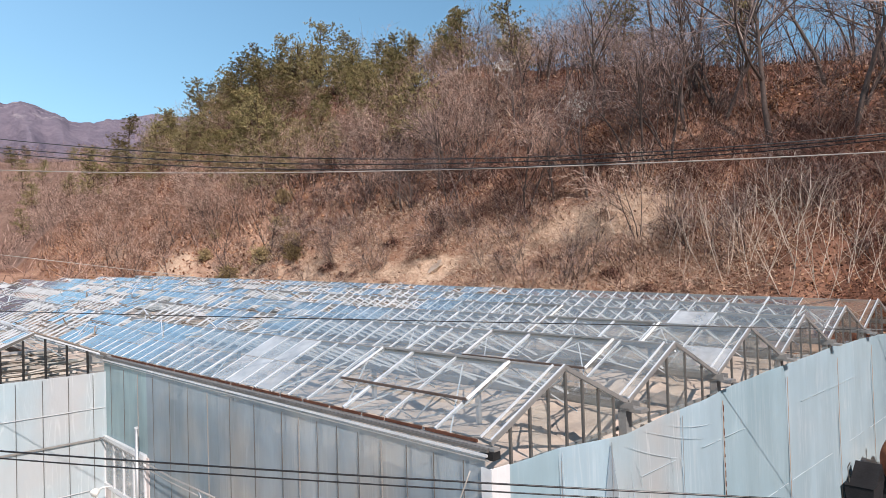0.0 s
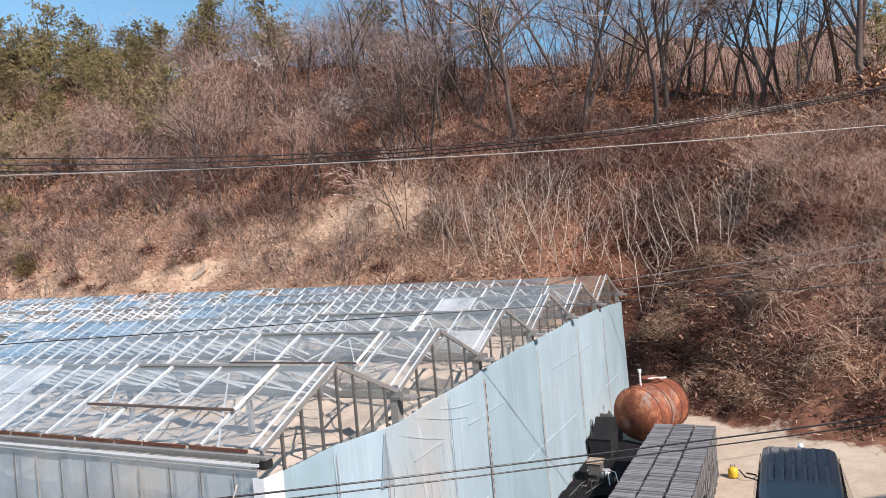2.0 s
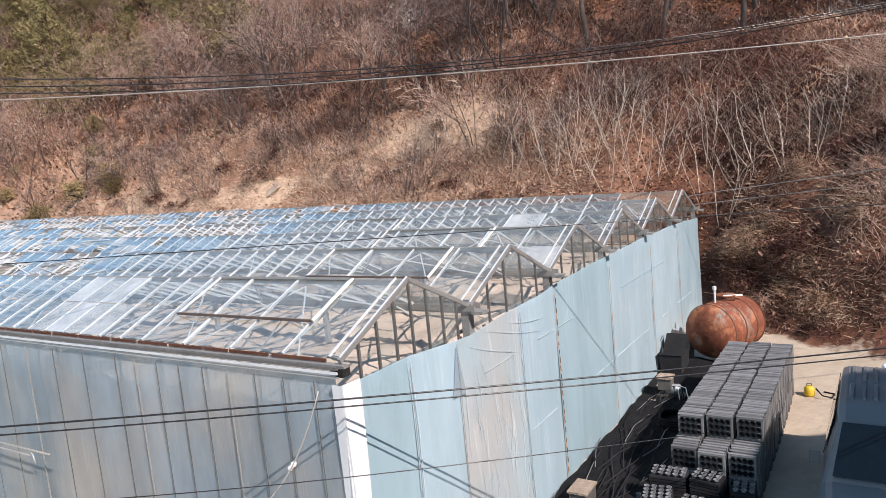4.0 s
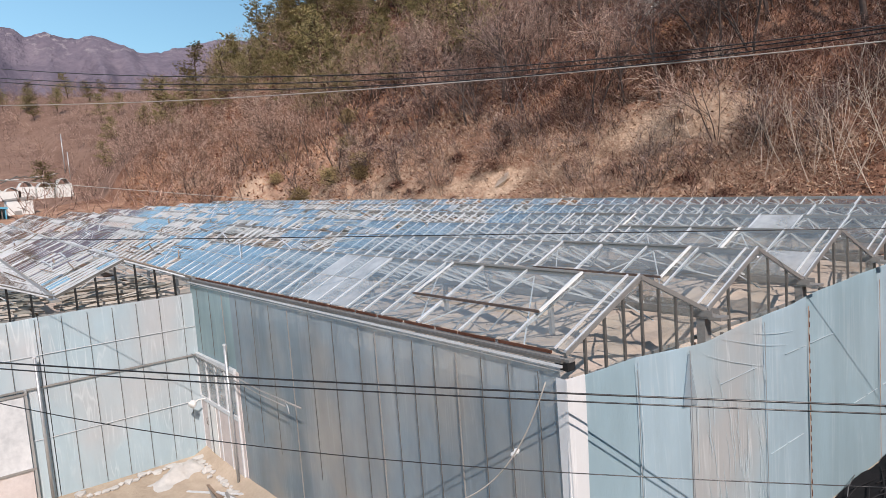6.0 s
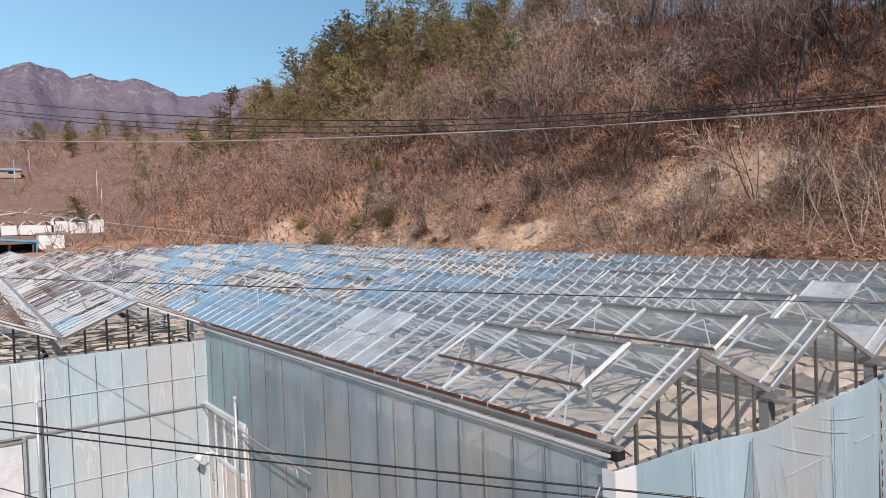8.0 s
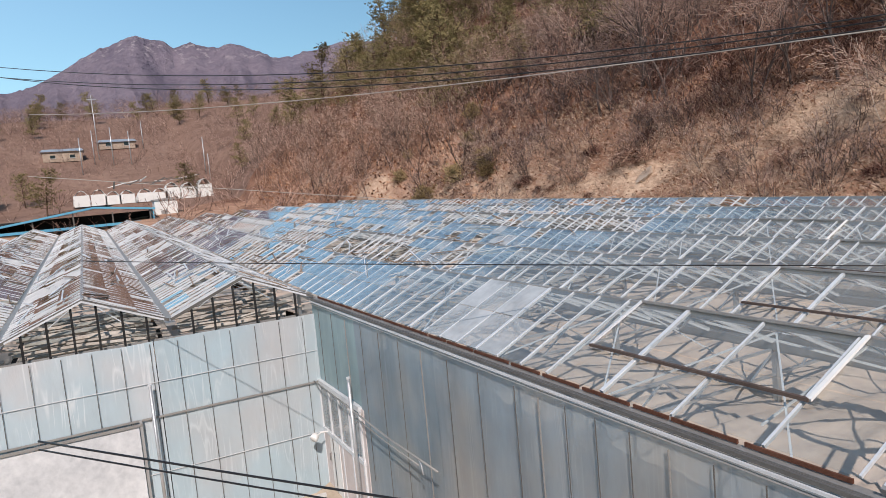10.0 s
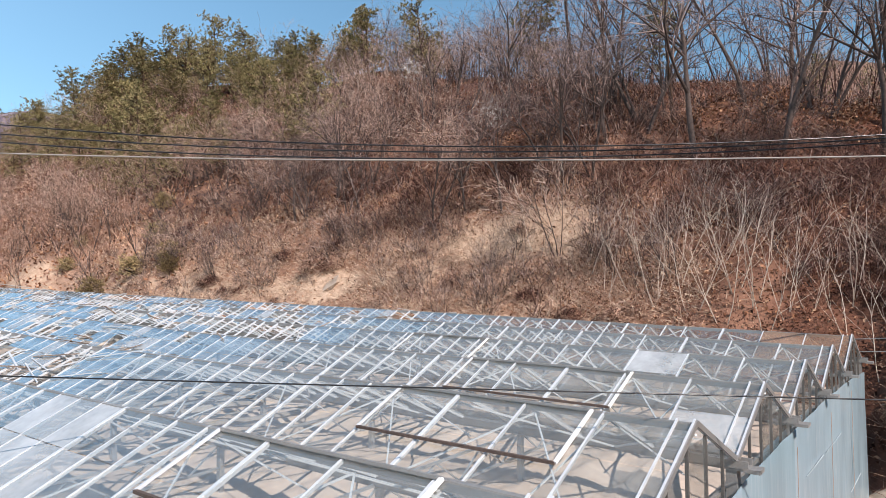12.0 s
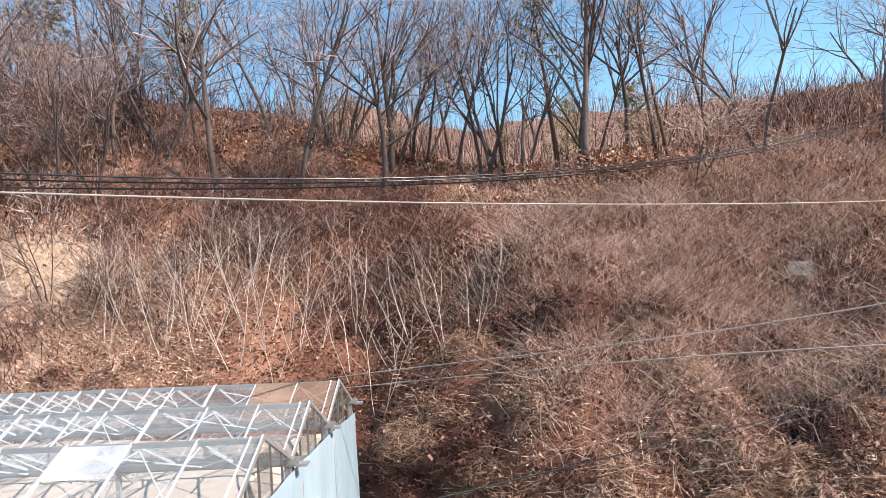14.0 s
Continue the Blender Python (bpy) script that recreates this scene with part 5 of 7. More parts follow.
for x, y, nx, ny, n, tn in ((2.25, 6.1, 5, 3, 11, 4), (2.95, 6.05, 4, 3, 12, -8), (2.2, 5.45, 4, 4, 9, 12), (2.85, 5.4, 4, 4, 8, -5), (3.6, 5.45, 4, 5, 6, 10), (3.55, 6.1, 3, 4, 10, 6), (2.2, 4.4, 5, 4, 4, -10), (2.9, 4.25, 4, 4, 3, 16), (1.95, 5.6, 3, 3, 5, 20), (3.3, 4.7, 4, 4, 5, -14)):
    pot_block(x, y, yz(x, y), nx, ny, n, tn)

bin_ = thing("waste_bin", "dark dented bin standing against the film wall", "bin", at=(0.5, 13.5, yz(0.5, 13.5)))
part("body", Shape().hexa([(-0.28, -0.4, 0), (0.28, -0.4, 0), (0.28, 0.4, 0), (-0.28, 0.4, 0), (-0.33, -0.48, 0.6), (0.33, -0.48, 0.6), (0.33, 0.48, 0.6), (-0.33, 0.48, 0.6)]), M_black, bin_)
part("lid", Shape().hexa([(-0.34, -0.5, 0.6), (0.34, -0.5, 0.6), (0.34, 0.5, 0.6), (-0.34, 0.5, 0.6), (-0.30, 0.0, 0.66), (0.30, 0.0, 0.66), (0.30, 0.45, 1.0), (-0.30, 0.45, 1.0)]), M_black, bin_)
part("hose", Shape().tube([(-0.25, -0.3, 0.6), (-0.27, -0.32, 1.0), (-0.22, -0.3, 1.12)], 0.015), M_dark, bin_)

pump = thing("water_pump", "small grimy pump with a white box on top", "pump", at=(0.85, 11.6, yz(0.85, 11.6)))
part("motor", Shape().lathe([(0, 0.10), (0.02, 0.14), (0.34, 0.14), (0.38, 0.09)], (-0.1, 0, 0.2), (0.5, 0.1, 0.2), 16), M_galv, pump, smooth=True)
part("control_box", Shape().box((-0.28, -0.18, 0.22), (0.06, 0.16, 0.52)), M_dark, pump, "dark control box")
part("box_lid", Shape().box((-0.31, -0.21, 0.52), (0.09, 0.19, 0.57)), M_rock, pump, "cream lid")
part("foot", Shape().box((-0.3, -0.2, 0), (0.4, 0.2, 0.08)), M_dark, pump)
for k in range(4):
    part("lead", Shape().tube([(0.1 * k, 0, 0.3), (0.15 + 0.1 * k, -0.2, 0.35), (0.2 + 0.12 * k, -0.35, 0.05)], 0.014), M_white if k % 2 else M_rubber, pump)

coil = thing("hose_coil", "coil of thick black rubber hose on the ground", "hose", at=(1.45, 9.9, yz(1.45, 9.9)))
for k in range(5):
    pts = [(0.48 * math.cos(a) * (1 - 0.04 * k), 0.48 * math.sin(a) * (1 - 0.03 * k), 0.04 + 0.05 * k + 0.02 * math.sin(3 * a)) for a in np.linspace(0, 2 * math.pi, 25)]
    part("loop", Shape().tube(pts, 0.028, 7), M_rubber, coil, smooth=True)

tarp = thing("black_tarpaulin", "crumpled black sheet spread along the wall", "tarpaulin", at=(0, 0, 0))
XX, YY = np.meshgrid(np.linspace(0.11, 2.35, 22), np.linspace(2.4, 16.4, 80))
ZZ = ground_z(XX, YY) + 0.05 + 0.05 * np.maximum(lump(XX, YY, 0.5, 81), -0.5) + 0.04 * lump(XX, YY, 0.22, 82)
vv = np.stack([XX.ravel(), YY.ravel(), ZZ.ravel()], 1)
ii = (np.arange(79)[:, None] * 22 + np.arange(21)[None]).ravel()
ff = np.stack([ii, ii + 1, ii + 23, ii + 22], 1)
part("sheet", numpy_mesh("sheet", np.concatenate([vv, vv - (0, 0, 0.015)]), np.concatenate([ff, ff[:, ::-1] + len(vv)]), M_rubber, True), M_rubber, tarp)
for k in range(64):
    x, y = rt.uniform(0.35, 1.95), rt.uniform(3.6, 11.5)
    a, ln = radians(rt.uniform(68, 112)), rt.uniform(0.8, 2.2)
    h = thing("drip_hose", "thin black drip hose lying loose", "hose", "loose drip hoses", at=(x, y, yz(x, y) + 0.10 + 0.02 * (k % 3)))
    part("line", Shape().tube([(0, 0, 0), (math.cos(a) * ln * 0.5 + rt.uniform(-0.1, 0.1), math.sin(a) * ln * 0.5, 0.03), (math.cos(a) * ln, math.sin(a) * ln, 0.0)], 0.013 if k % 5 else 0.009, 6), M_black if k % 5 else M_traylip, h, smooth=True)
box = thing("valve_box", "weathered box with a pale lid beside the wall", "box", at=(0.72, 5.55, yz(0.72, 5.55)))
part("body", Shape().box((-0.17, -0.26, 0), (0.17, 0.26, 0.32)), M_dark, box)
part("lid", Shape().box((-0.20, -0.29, 0.32), (0.20, 0.29, 0.36)), M_rock, box, "pale lid")

buoy = thing("yellow_sprayer", "yellow plastic sprayer with a coiled hose", "sprayer", at=(4.05, 12.5, yz(4.05, 12.5)))
part("body", Shape().lathe([(0, 0.10), (0.04, 0.13), (0.20, 0.12), (0.26, 0.07)], (0, 0, 0), (0, 0, 1), 14), M_yellow, buoy, smooth=True)
part("handle", Shape().tube([(-0.06, 0, 0.22), (-0.05, 0, 0.32), (0.05, 0, 0.32), (0.06, 0, 0.22)], 0.012), M_dark, buoy)
part("hose", Shape().tube([(0.15, 0, 0.2), (0.3, -0.2, 0.1), (0.5, -0.1, 0.03), (0.55, 0.2, 0.03), (0.3, 0.3, 0.03)], 0.018), M_rubber, buoy, smooth=True)


# parked van
def ring(x, y, z0, pts):
    return [(x + a, y, z0 + b) for a, b in pts]


van = thing("van", "dark grey van with a ribbed roof parked in the yard", "vehicle", at=(5.62, 7.3, yz(5.62, 7.3)))
body = Shape()
sec = [(-2.35, 0.78, 0.55, 0.80, 0.66), (-2.2, 0.84, 0.85, 0.84, 0.76), (-1.35, 0.86, 1.02, 0.86, 0.80), (-0.75, 0.87, 1.86, 0.87, 0.62), (-0.3, 0.87, 2.02, 0.87, 0.63), (1.7, 0.87, 2.06, 0.87, 0.64), (2.0, 0.86, 1.96, 0.87, 0.62), (2.12, 0.84, 1.1, 0.86, 0.78), (2.18, 0.80, 0.5, 0.82, 0.76)]
n0 = 0
for y, wb, top, wm, wt in sec:
    mid = min(1.08, top - 0.05)
    body.v += [(-wb, y, 0.30), (-wm, y, mid * 0.75), (-wm, y, mid), (-wt, y, top - 0.05), (-wt + 0.10, y, top), (wt - 0.10, y, top), (wt, y, top - 0.05), (wm, y, mid), (wm, y, mid * 0.75), (wb, y, 0.30)]
for i in range(len(sec) - 1):
    for k in range(10):
        a, b = i * 10 + k, i * 10 + (k + 1) % 10
        body.f.append((a, b, b + 10, a + 10))
body.f += [tuple(reversed(range(10))), tuple((len(sec) - 1) * 10 + k for k in range(10))]
part("body", body, M_carpaint, van)
for k in range(6):
    x = -0.45 + 0.18 * k
    for ya, yb in ((-0.15, 0.62), (0.74, 1.66)):
        part("roof_rib", Shape().hexa([(x - 0.05, ya, 2.0), (x + 0.05, ya, 2.0), (x + 0.05, yb, 2.03), (x - 0.05, yb, 2.03), (x - 0.025, ya + 0.04, 2.075), (x + 0.025, ya + 0.04, 2.075), (x + 0.025, yb - 0.04, 2.095), (x - 0.025, yb - 0.04, 2.095)]), M_carpaint, van)
part("beacon", Shape().lathe([(0, 0.05), (0.02, 0.06), (0.08, 0.04)], (0.05, 1.75, 2.05), (0.05, 1.75, 3), 12), M_white, van, "small white dome", smooth=True)
part("windscreen", Shape().hexa([(-0.70, -1.30, 1.10), (0.70, -1.30, 1.10), (0.56, -0.80, 1.84), (-0.56, -0.80, 1.84), (-0.70, -1.335, 1.11), (0.70, -1.335, 1.11), (0.56, -0.83, 1.86), (-0.56, -0.83, 1.86)]), M_carglass, van)
for sx in (-1, 1):
    for y0, y1 in ((-0.55, 0.30), (0.40, 1.25), (1.35, 1.95)):
        part("side_window", Shape().hexa([(sx * 0.872, y0, 1.15), (sx * 0.872, y1, 1.15), (sx * 0.70, y1, 1.82), (sx * 0.70, y0, 1.82), (sx * 0.882, y0, 1.16), (sx * 0.882, y1, 1.16), (sx * 0.71, y1, 1.83), (sx * 0.71, y0, 1.83)]), M_carglass, van)
    for y in (-1.5, 1.45):
        w = part("wheel", Shape().lathe([(0, 0.30), (0.04, 0.33), (0.18, 0.33), (0.22, 0.30)], (sx * 0.72, y, 0.33), (sx * 0.95, y, 0.33), 20), M_rubber, van, smooth=True)
        part("rim", Shape().lathe([(0, 0.20), (0.015, 0.19)], (sx * 0.925 , y, 0.33), (sx * 1.2, y, 0.33), 16), M_galv, w)
    part("wing_mirror", Shape().box((sx * 0.90, -0.95, 1.12), (sx * 1.06, -0.85, 1.30)), M_carpaint, van)
    part("tail_light", Shape().box((sx * 0.70, 2.10, 0.95), (sx * 0.84, 2.16, 1.25)), M_rust, van)
part("rear_window", Shape().hexa([(-0.62, 2.06, 1.25), (0.62, 2.06, 1.25), (0.54, 2.0, 1.85), (-0.54, 2.0, 1.85), (-0.62, 2.10, 1.25), (0.62, 2.10, 1.25), (0.54, 2.04, 1.85), (-0.54, 2.04, 1.85)]), M_carglass, van)

# the building whose shade lies over the yard, out of view
b = Shape().hexa([(15.5, 3.9, -0.6), (22, 8.1, -0.6), (26, -16, -0.6), (14.0, -16, -0.6), (15.5, 3.9, 12), (22, 8.1, 12), (26, -16, 12), (14.0, -16, 12)])
tagged(part("wall_east", b, M_plaster), "plain plastered building beside the yard", "wall", kind="structure")

# ---- the valley at the far end ----
shed = thing("blue_roof_shed", "open shed with a bright blue sheet roof and dark inside", "shed", at=(-118, -3.5, float(ground_z(-118, -3.5)) - 2.0))
def slab(ya, za, yb, zb, x0, x1, t):
    return Shape().hexa([(x0, ya, za), (x1, ya, za), (x1, yb, zb), (x0, yb, zb), (x0, ya, za + t), (x1, ya, za + t), (x1, yb, zb + t), (x0, yb, zb + t)])


part("roof", slab(-14.5, 3.4, 0, 5.4, -3, 4.4, 0.30), M_blueroof, shed)
part("roof", slab(0, 5.4, 8.6, 4.5, -3, 4.4, 0.30), M_blueroof, shed)
# near-black walls and a filling block put in the shed's inner shade
part("back_wall", Shape().box((-3.2, -14, 0), (-3.0, 8.2, 4.4)), M_shade, shed)
part("beam", Shape().box((3.9, -14, 2.55), (4.1, 8.2, 2.95)), M_blueroof, shed, "blue edge beam")
part("side_sheet", Shape().box((-3, 8.2, 2.6), (4.2, 8.35, 4.5)), M_blueroof, shed, "blue side sheet")
part("inner_wall", Shape().box((-2.9, -14, 0), (3.6, -13.8, 3.3)), M_shade, shed)
part("dark_floor", Shape().box((-2.9, -13.7, 0), (3.6, 8.1, 1.6)), M_shade, shed)
for k in range(5):
    y = -13.8 + 5.4 * k
    part("pillar", Shape().beam((3.9, y, 0), (3.9, y, 3.4 + 2.0 * (y + 14) / 14 if y < 0 else 4.6), 0.2, 0.2, (1, 0, 0)), M_dark, shed)
hut = thing("white_hut", "small white hut beside the blue-roofed shed", "hut", at=(-122, 7.4, float(ground_z(-122, 7.4)) - 1.6))
part("wall", Shape().box((-2, -1.8, 0), (2, 1.8, 3.8)), M_white, hut)
part("roof", Shape().hexa([(-2.2, -2, 3.8), (2.2, -2, 3.8), (2.2, 2, 3.8), (-2.2, 2, 3.8), (-2.2, -2, 4.0), (2.2, -2, 4.0), (2.2, 2, 4.3), (-2.2, 2, 4.3)]), M_grey, hut)
part("door", Shape().box((2.0, -0.9, 0), (2.06, 0.1, 2.1)), M_grey, hut)

rv = random.Random(12)
ruin = thing("torn_film_tunnel", "row of torn white film tunnels with sagging hoops", "tunnel", at=(-152, 6, float(ground_z(-152, 6)) - 0.5))
for k in range(9):
    y = -11 + 2.9 * k + rv.uniform(-0.8, 0.8)
    h = rv.uniform(1.7, 3.9)
    prof = [(math.cos(a) * 1.55, math.sin(a) * h) for a in np.linspace(0, math.pi, 9)]
    s = Shape()
    for (a, c), (a2, c2) in zip(prof, prof[1:]):
        s.hexa([(0, y + a, c), (5, y + a, c + rv.uniform(-0.2, 0.2)), (5, y + a2, c2), (0, y + a2, c2), (0, y + a * 1.02, c + 0.06), (5, y + a * 1.02, c + 0.06), (5, y + a2 * 1.02, c2 + 0.06), (0, y + a2 * 1.02, c2 + 0.06)])
    part("cover", s, M_white, ruin, "torn white film")
    part("end_sheet", Shape().box((5.0, y - 1.4, 0), (5.05, y + 1.4, h * 0.7)), M_white, ruin)
for k in range(16):
    part("plank", Shape().beam((1 + rv.uniform(-1, 1), -6 + k, 3.2 + rv.uniform(0, 1.2)), (3, -5 + k + rv.uniform(-1, 3), 3.6 + rv.uniform(0, 1.6)), 0.3, 0.12), M_dark if k % 3 else M_white, ruin)

for x, y, w, d, h in ((-208, 5.5, 5, 9, 1.9), (-200, -8, 6, 9, 2.6)):
    hs = thing("farmhouse", "low farmhouse with a pale metal roof", "house", "far houses", at=(x, y, float(ground_z(x, y)) - 0.5))
    part("wall", Shape().box((-w / 2, -d / 2, 0), (w / 2, d / 2, h)), M_rock, hs)
    part("roof", Shape().hexa([(-w / 2 - 0.5, -d / 2 - 0.5, h), (w / 2 + 0.5, -d / 2 - 0.5, h), (w / 2 + 0.5, d / 2 + 0.5, h), (-w / 2 - 0.5, d / 2 + 0.5, h), (-0.2, -d / 2, h + 0.9), (0.2, -d / 2, h + 0.9), (0.2, d / 2, h + 0.9), (-0.2, d / 2, h + 0.9)]), M_galv, hs)
    for k in (-1, 1):
        wn_ = part("window", Shape().box((w / 2, k * d / 4 - 0.6, 0.9), (w / 2 + 0.06, k * d / 4 + 0.6, 1.7)), M_carglass, hs)
        part("sill", Shape().box((w / 2, k * d / 4 - 0.7, 0.8), (w / 2 + 0.15, k * d / 4 + 0.7, 0.9)), M_white, wn_)
for x, y, h in ((-196, 0.3, 17), (-167, 21.9, 9), (-160, 21.6, 6.5), (-192, -0.9, 9), (-187, 3.2, 10), (-187, 7.3, 9), (-180, -4, 9), (-205, 12, 8)):
    p = thing("utility_pole", "slim pale concrete utility pole on the far slope", "pole", "far poles", at=(x, y, float(ground_z(x, y)) - 0.3))
    part("shaft", Shape().tube([(0, 0, 0), (0, 0, h)], [0.13, 0.09], 8), M_galv, p, smooth=True)
    if h > 12:
        part("crossarm", Shape().beam((0, -1.1, h - 1.0), (0, 1.1, h - 1.0), 0.12, 0.12), M_galv, p)

# ---- plants ----
def prisms(P, Q, r0, r1, sides=3):
    """Tapered twigs from P to Q, as arrays of vertices and quads."""
    P, Q = np.asarray(P, float), np.asarray(Q, float)
    d = Q - P
    d = d / np.maximum(np.linalg.norm(d, axis=1, keepdims=True), 1e-6)
    ref = np.where(np.abs(d[:, 2:3]) > 0.9, [[1.0, 0, 0]], [[0, 0, 1.0]])
    s = np.cross(d, ref)
    s /= np.maximum(np.linalg.norm(s, axis=1, keepdims=True), 1e-6)
    u = np.cross(s, d)
    ring = []
    for k in range(sides):
        a = 2 * math.pi * k / sides
        ring.append(s * math.cos(a) + u * math.sin(a))
    ring = np.stack(ring, 1)
    a, b = P[:, None] + ring * np.asarray(r0).reshape(-1, 1, 1), Q[:, None] + ring * np.asarray(r1).reshape(-1, 1, 1)
    v = np.concatenate([a, b], 1).reshape(-1, 3)
    base = np.arange(len(P))[:, None] * (2 * sides)
    f = np.concatenate([np.stack([base[:, 0] + k, base[:, 0] + (k + 1) % sides, base[:, 0] + sides + (k + 1) % sides, base[:, 0] + sides + k], 1)[:, None] for k in range(sides)], 1).reshape(-1, 4)
    return v, f


def grow(r, segs, p, d, length, rad, level, top, spread, kids, lift):
    """One branch and its offspring; segs gathers (p, q, r0, r1, level)."""
    n = 4 if level < 2 else 3 if level < top else 2
    pts, q, dd = [p], p, d
    for i in range(n):
        dd = (dd + Vector((r.gauss(0, 1), r.gauss(0, 1), r.gauss(0, 0.6) + lift)) * (0.10 + 0.05 * level)).normalized()
        nq = q + dd * (length / n)
        a, b = rad * (1 - 0.62 * i / n), rad * (1 - 0.62 * (i + 1) / n)
        segs.append((q, nq, a, b, level))
        q = nq
        pts.append((q, dd, b))
    if level >= top:
        return
    for k in range(kids[level]):
        t = r.uniform(0.30, 1.0) if level else r.uniform(0.35, 1.0)
        i = min(int(t * n) + 1, n)
        bp, bd, br = pts[i]
        back = r.uniform(0, 1) * (length / n)
        bp = bp - bd * back * 0.8
        side = bd.orthogonal().normalized()
        side.rotate(Matrix.Rotation(r.uniform(0, 6.28), 3, bd))
        nd = (bd * math.cos(spread[level]) + side * math.sin(spread[level] * r.uniform(0.7, 1.3))).normalized()
        grow(r, segs, bp, nd, length * r.uniform(0.45, 0.72), br * r.uniform(0.55, 0.8), level + 1, top, spread, kids, lift)


def tree_parts(seed, height, rad, stems, kids, spread, lift=0.12, top=3, lean=0.12, min_r=0.006, round_=4):
    r = random.Random(seed)
    segs = []
    for k in range(stems):
        a = r.uniform(0, 6.28)
        tilt = lean * (1 if stems == 1 else 2.6)
        d = Vector((math.cos(a) * tilt, math.sin(a) * tilt, 1)).normalized()
        off = Vector((math.cos(a), math.sin(a), 0)) * (0.0 if stems == 1 else 0.12)
        grow(r, segs, Vector((0, 0, -0.3)) + off, d, height * r.uniform(0.75, 1.0) * (0.72 if top >= 3 else 0.9), rad * (1 if stems == 1 else r.uniform(0.55, 0.9)), 0, top, spread, kids, lift)
    out = []
    if top == 1:
        mains, fine_ = [g for g in segs if g[4] == 0], [g for g in segs if g[4] == 1]
        one = lambda s, k: prisms([g[0] for g in s], [g[1] for g in s], [max(g[2], min_r) for g in s], [max(g[3], min_r * 0.8) for g in s], k)
        return [[one(mains[i * 4:i * 4 + 4], 6) for i in range(stems)], one(fine_, 3)]
    for lo, hi, sides in ((0, 1, round_), (2, 9, 3)):
        s = [g for g in segs if lo <= g[4] <= hi]
        if s:
            out.append(prisms([g[0] for g in s], [g[1] for g in s], [max(g[2], min_r) for g in s], [max(g[3], min_r * 0.8) for g in s], sides))
        else:
            out.append(None)
    return out


def bare_tree(name, label, category, group, parts_, wood, twig):
    t = thing(name, label, category, group)
    if category == "sapling":
        for v_, f_ in parts_[0]:
            part("stem", numpy_mesh("stem", v_, f_, wood, True), wood, t)
    else:
        part("trunk", numpy_mesh("trunk", *parts_[0], wood, True), wood, t)
    if parts_[1] is not None:
        part("crown", numpy_mesh("crown", *parts_[1], twig), twig, t, "bare twigs")
    return t


def plant(ob, x, y, scale=1.0, turn=0.0, sink=0.0, tilt=(0, 0)):
    m = pose(x, y, float(ground_z(x, y)) - sink, tilt[0], tilt[1], turn)
    c = copy_thing(ob, m)
    c.scale = (scale, scale, scale)
    return c


def clear_away(ob):
    for o in (*ob.children_recursive, ob):
        bpy.data.objects.remove(o)


rp = random.Random(21)
BIG = [bare_tree("bare_tree", "tall bare deciduous tree with dark grey trunk", "tree", "hillside trees", tree_parts(s, h, rd, st, k, sp, lf, 3, 0.12, 0.009), M_bark, M_twigdark)
       for s, h, rd, st, k, sp, lf in ((1, 11, 0.15, 1, (9, 6, 4), (0.6, 0.65, 0.7), 0.10), (2, 10, 0.18, 1, (10, 6, 4), (0.85, 0.7, 0.7), 0.08), (3, 11.5, 0.13, 1, (8, 6, 4), (0.5, 0.6, 0.7), 0.12),
                                       (4, 10, 0.15, 2, (6, 5, 4), (0.55, 0.65, 0.7), 0.10), (5, 8.5, 0.14, 3, (5, 4, 4), (0.6, 0.65, 0.75), 0.10))]
MID = [bare_tree("young_tree", "slender bare young tree with several grey-brown stems", "tree", "young hillside trees", tree_parts(s, h, rd, st, k, sp, lf, 3, 0.16, 0.010, 3), M_bark, M_crown)
       for s, h, rd, st, k, sp, lf in ((11, 8.0, 0.095, 2, (7, 5, 3), (0.6, 0.65, 0.7), 0.16), (12, 7.0, 0.085, 3, (6, 4, 3), (0.6, 0.6, 0.6), 0.16), (13, 8.6, 0.105, 2, (7, 5, 3), (0.55, 0.65, 0.7), 0.16), (14, 5.6, 0.05, 3, (6, 4, 3), (0.65, 0.65, 0.6), 0.14))]
BUSH = [bare_tree("bare_bush", "low dark bare bush with many thin stems", "bush", "bare bushes on the slope", tree_parts(s, h, rd, st, k, sp, lf, 2, 0.2, 0.008, 3), M_bark, M_twigdark)
        for s, h, rd, st, k, sp, lf in ((41, 2.4, 0.030, 6, (5, 3), (0.6, 0.7), 0.10), (42, 1.9, 0.026, 8, (4, 3), (0.7, 0.7), 0.06), (43, 3.0, 0.034, 4, (6, 4), (0.6, 0.7), 0.12))]
PALE = [bare_tree("pale_sapling", "cluster of long pale bare stems", "sapling", "pale saplings behind the greenhouse", tree_parts(s, h, rd, st, k, sp, lf, 1, 0.17, 0.006), M_pale, M_pale)
        for s, h, rd, st, k, sp, lf in ((31, 5.6, 0.026, 3, (4,), (0.6,), 0.10), (32, 4.8, 0.024, 3, (4,), (0.7,), 0.08), (33, 6.2, 0.028, 2, (5,), (0.55,), 0.10))]

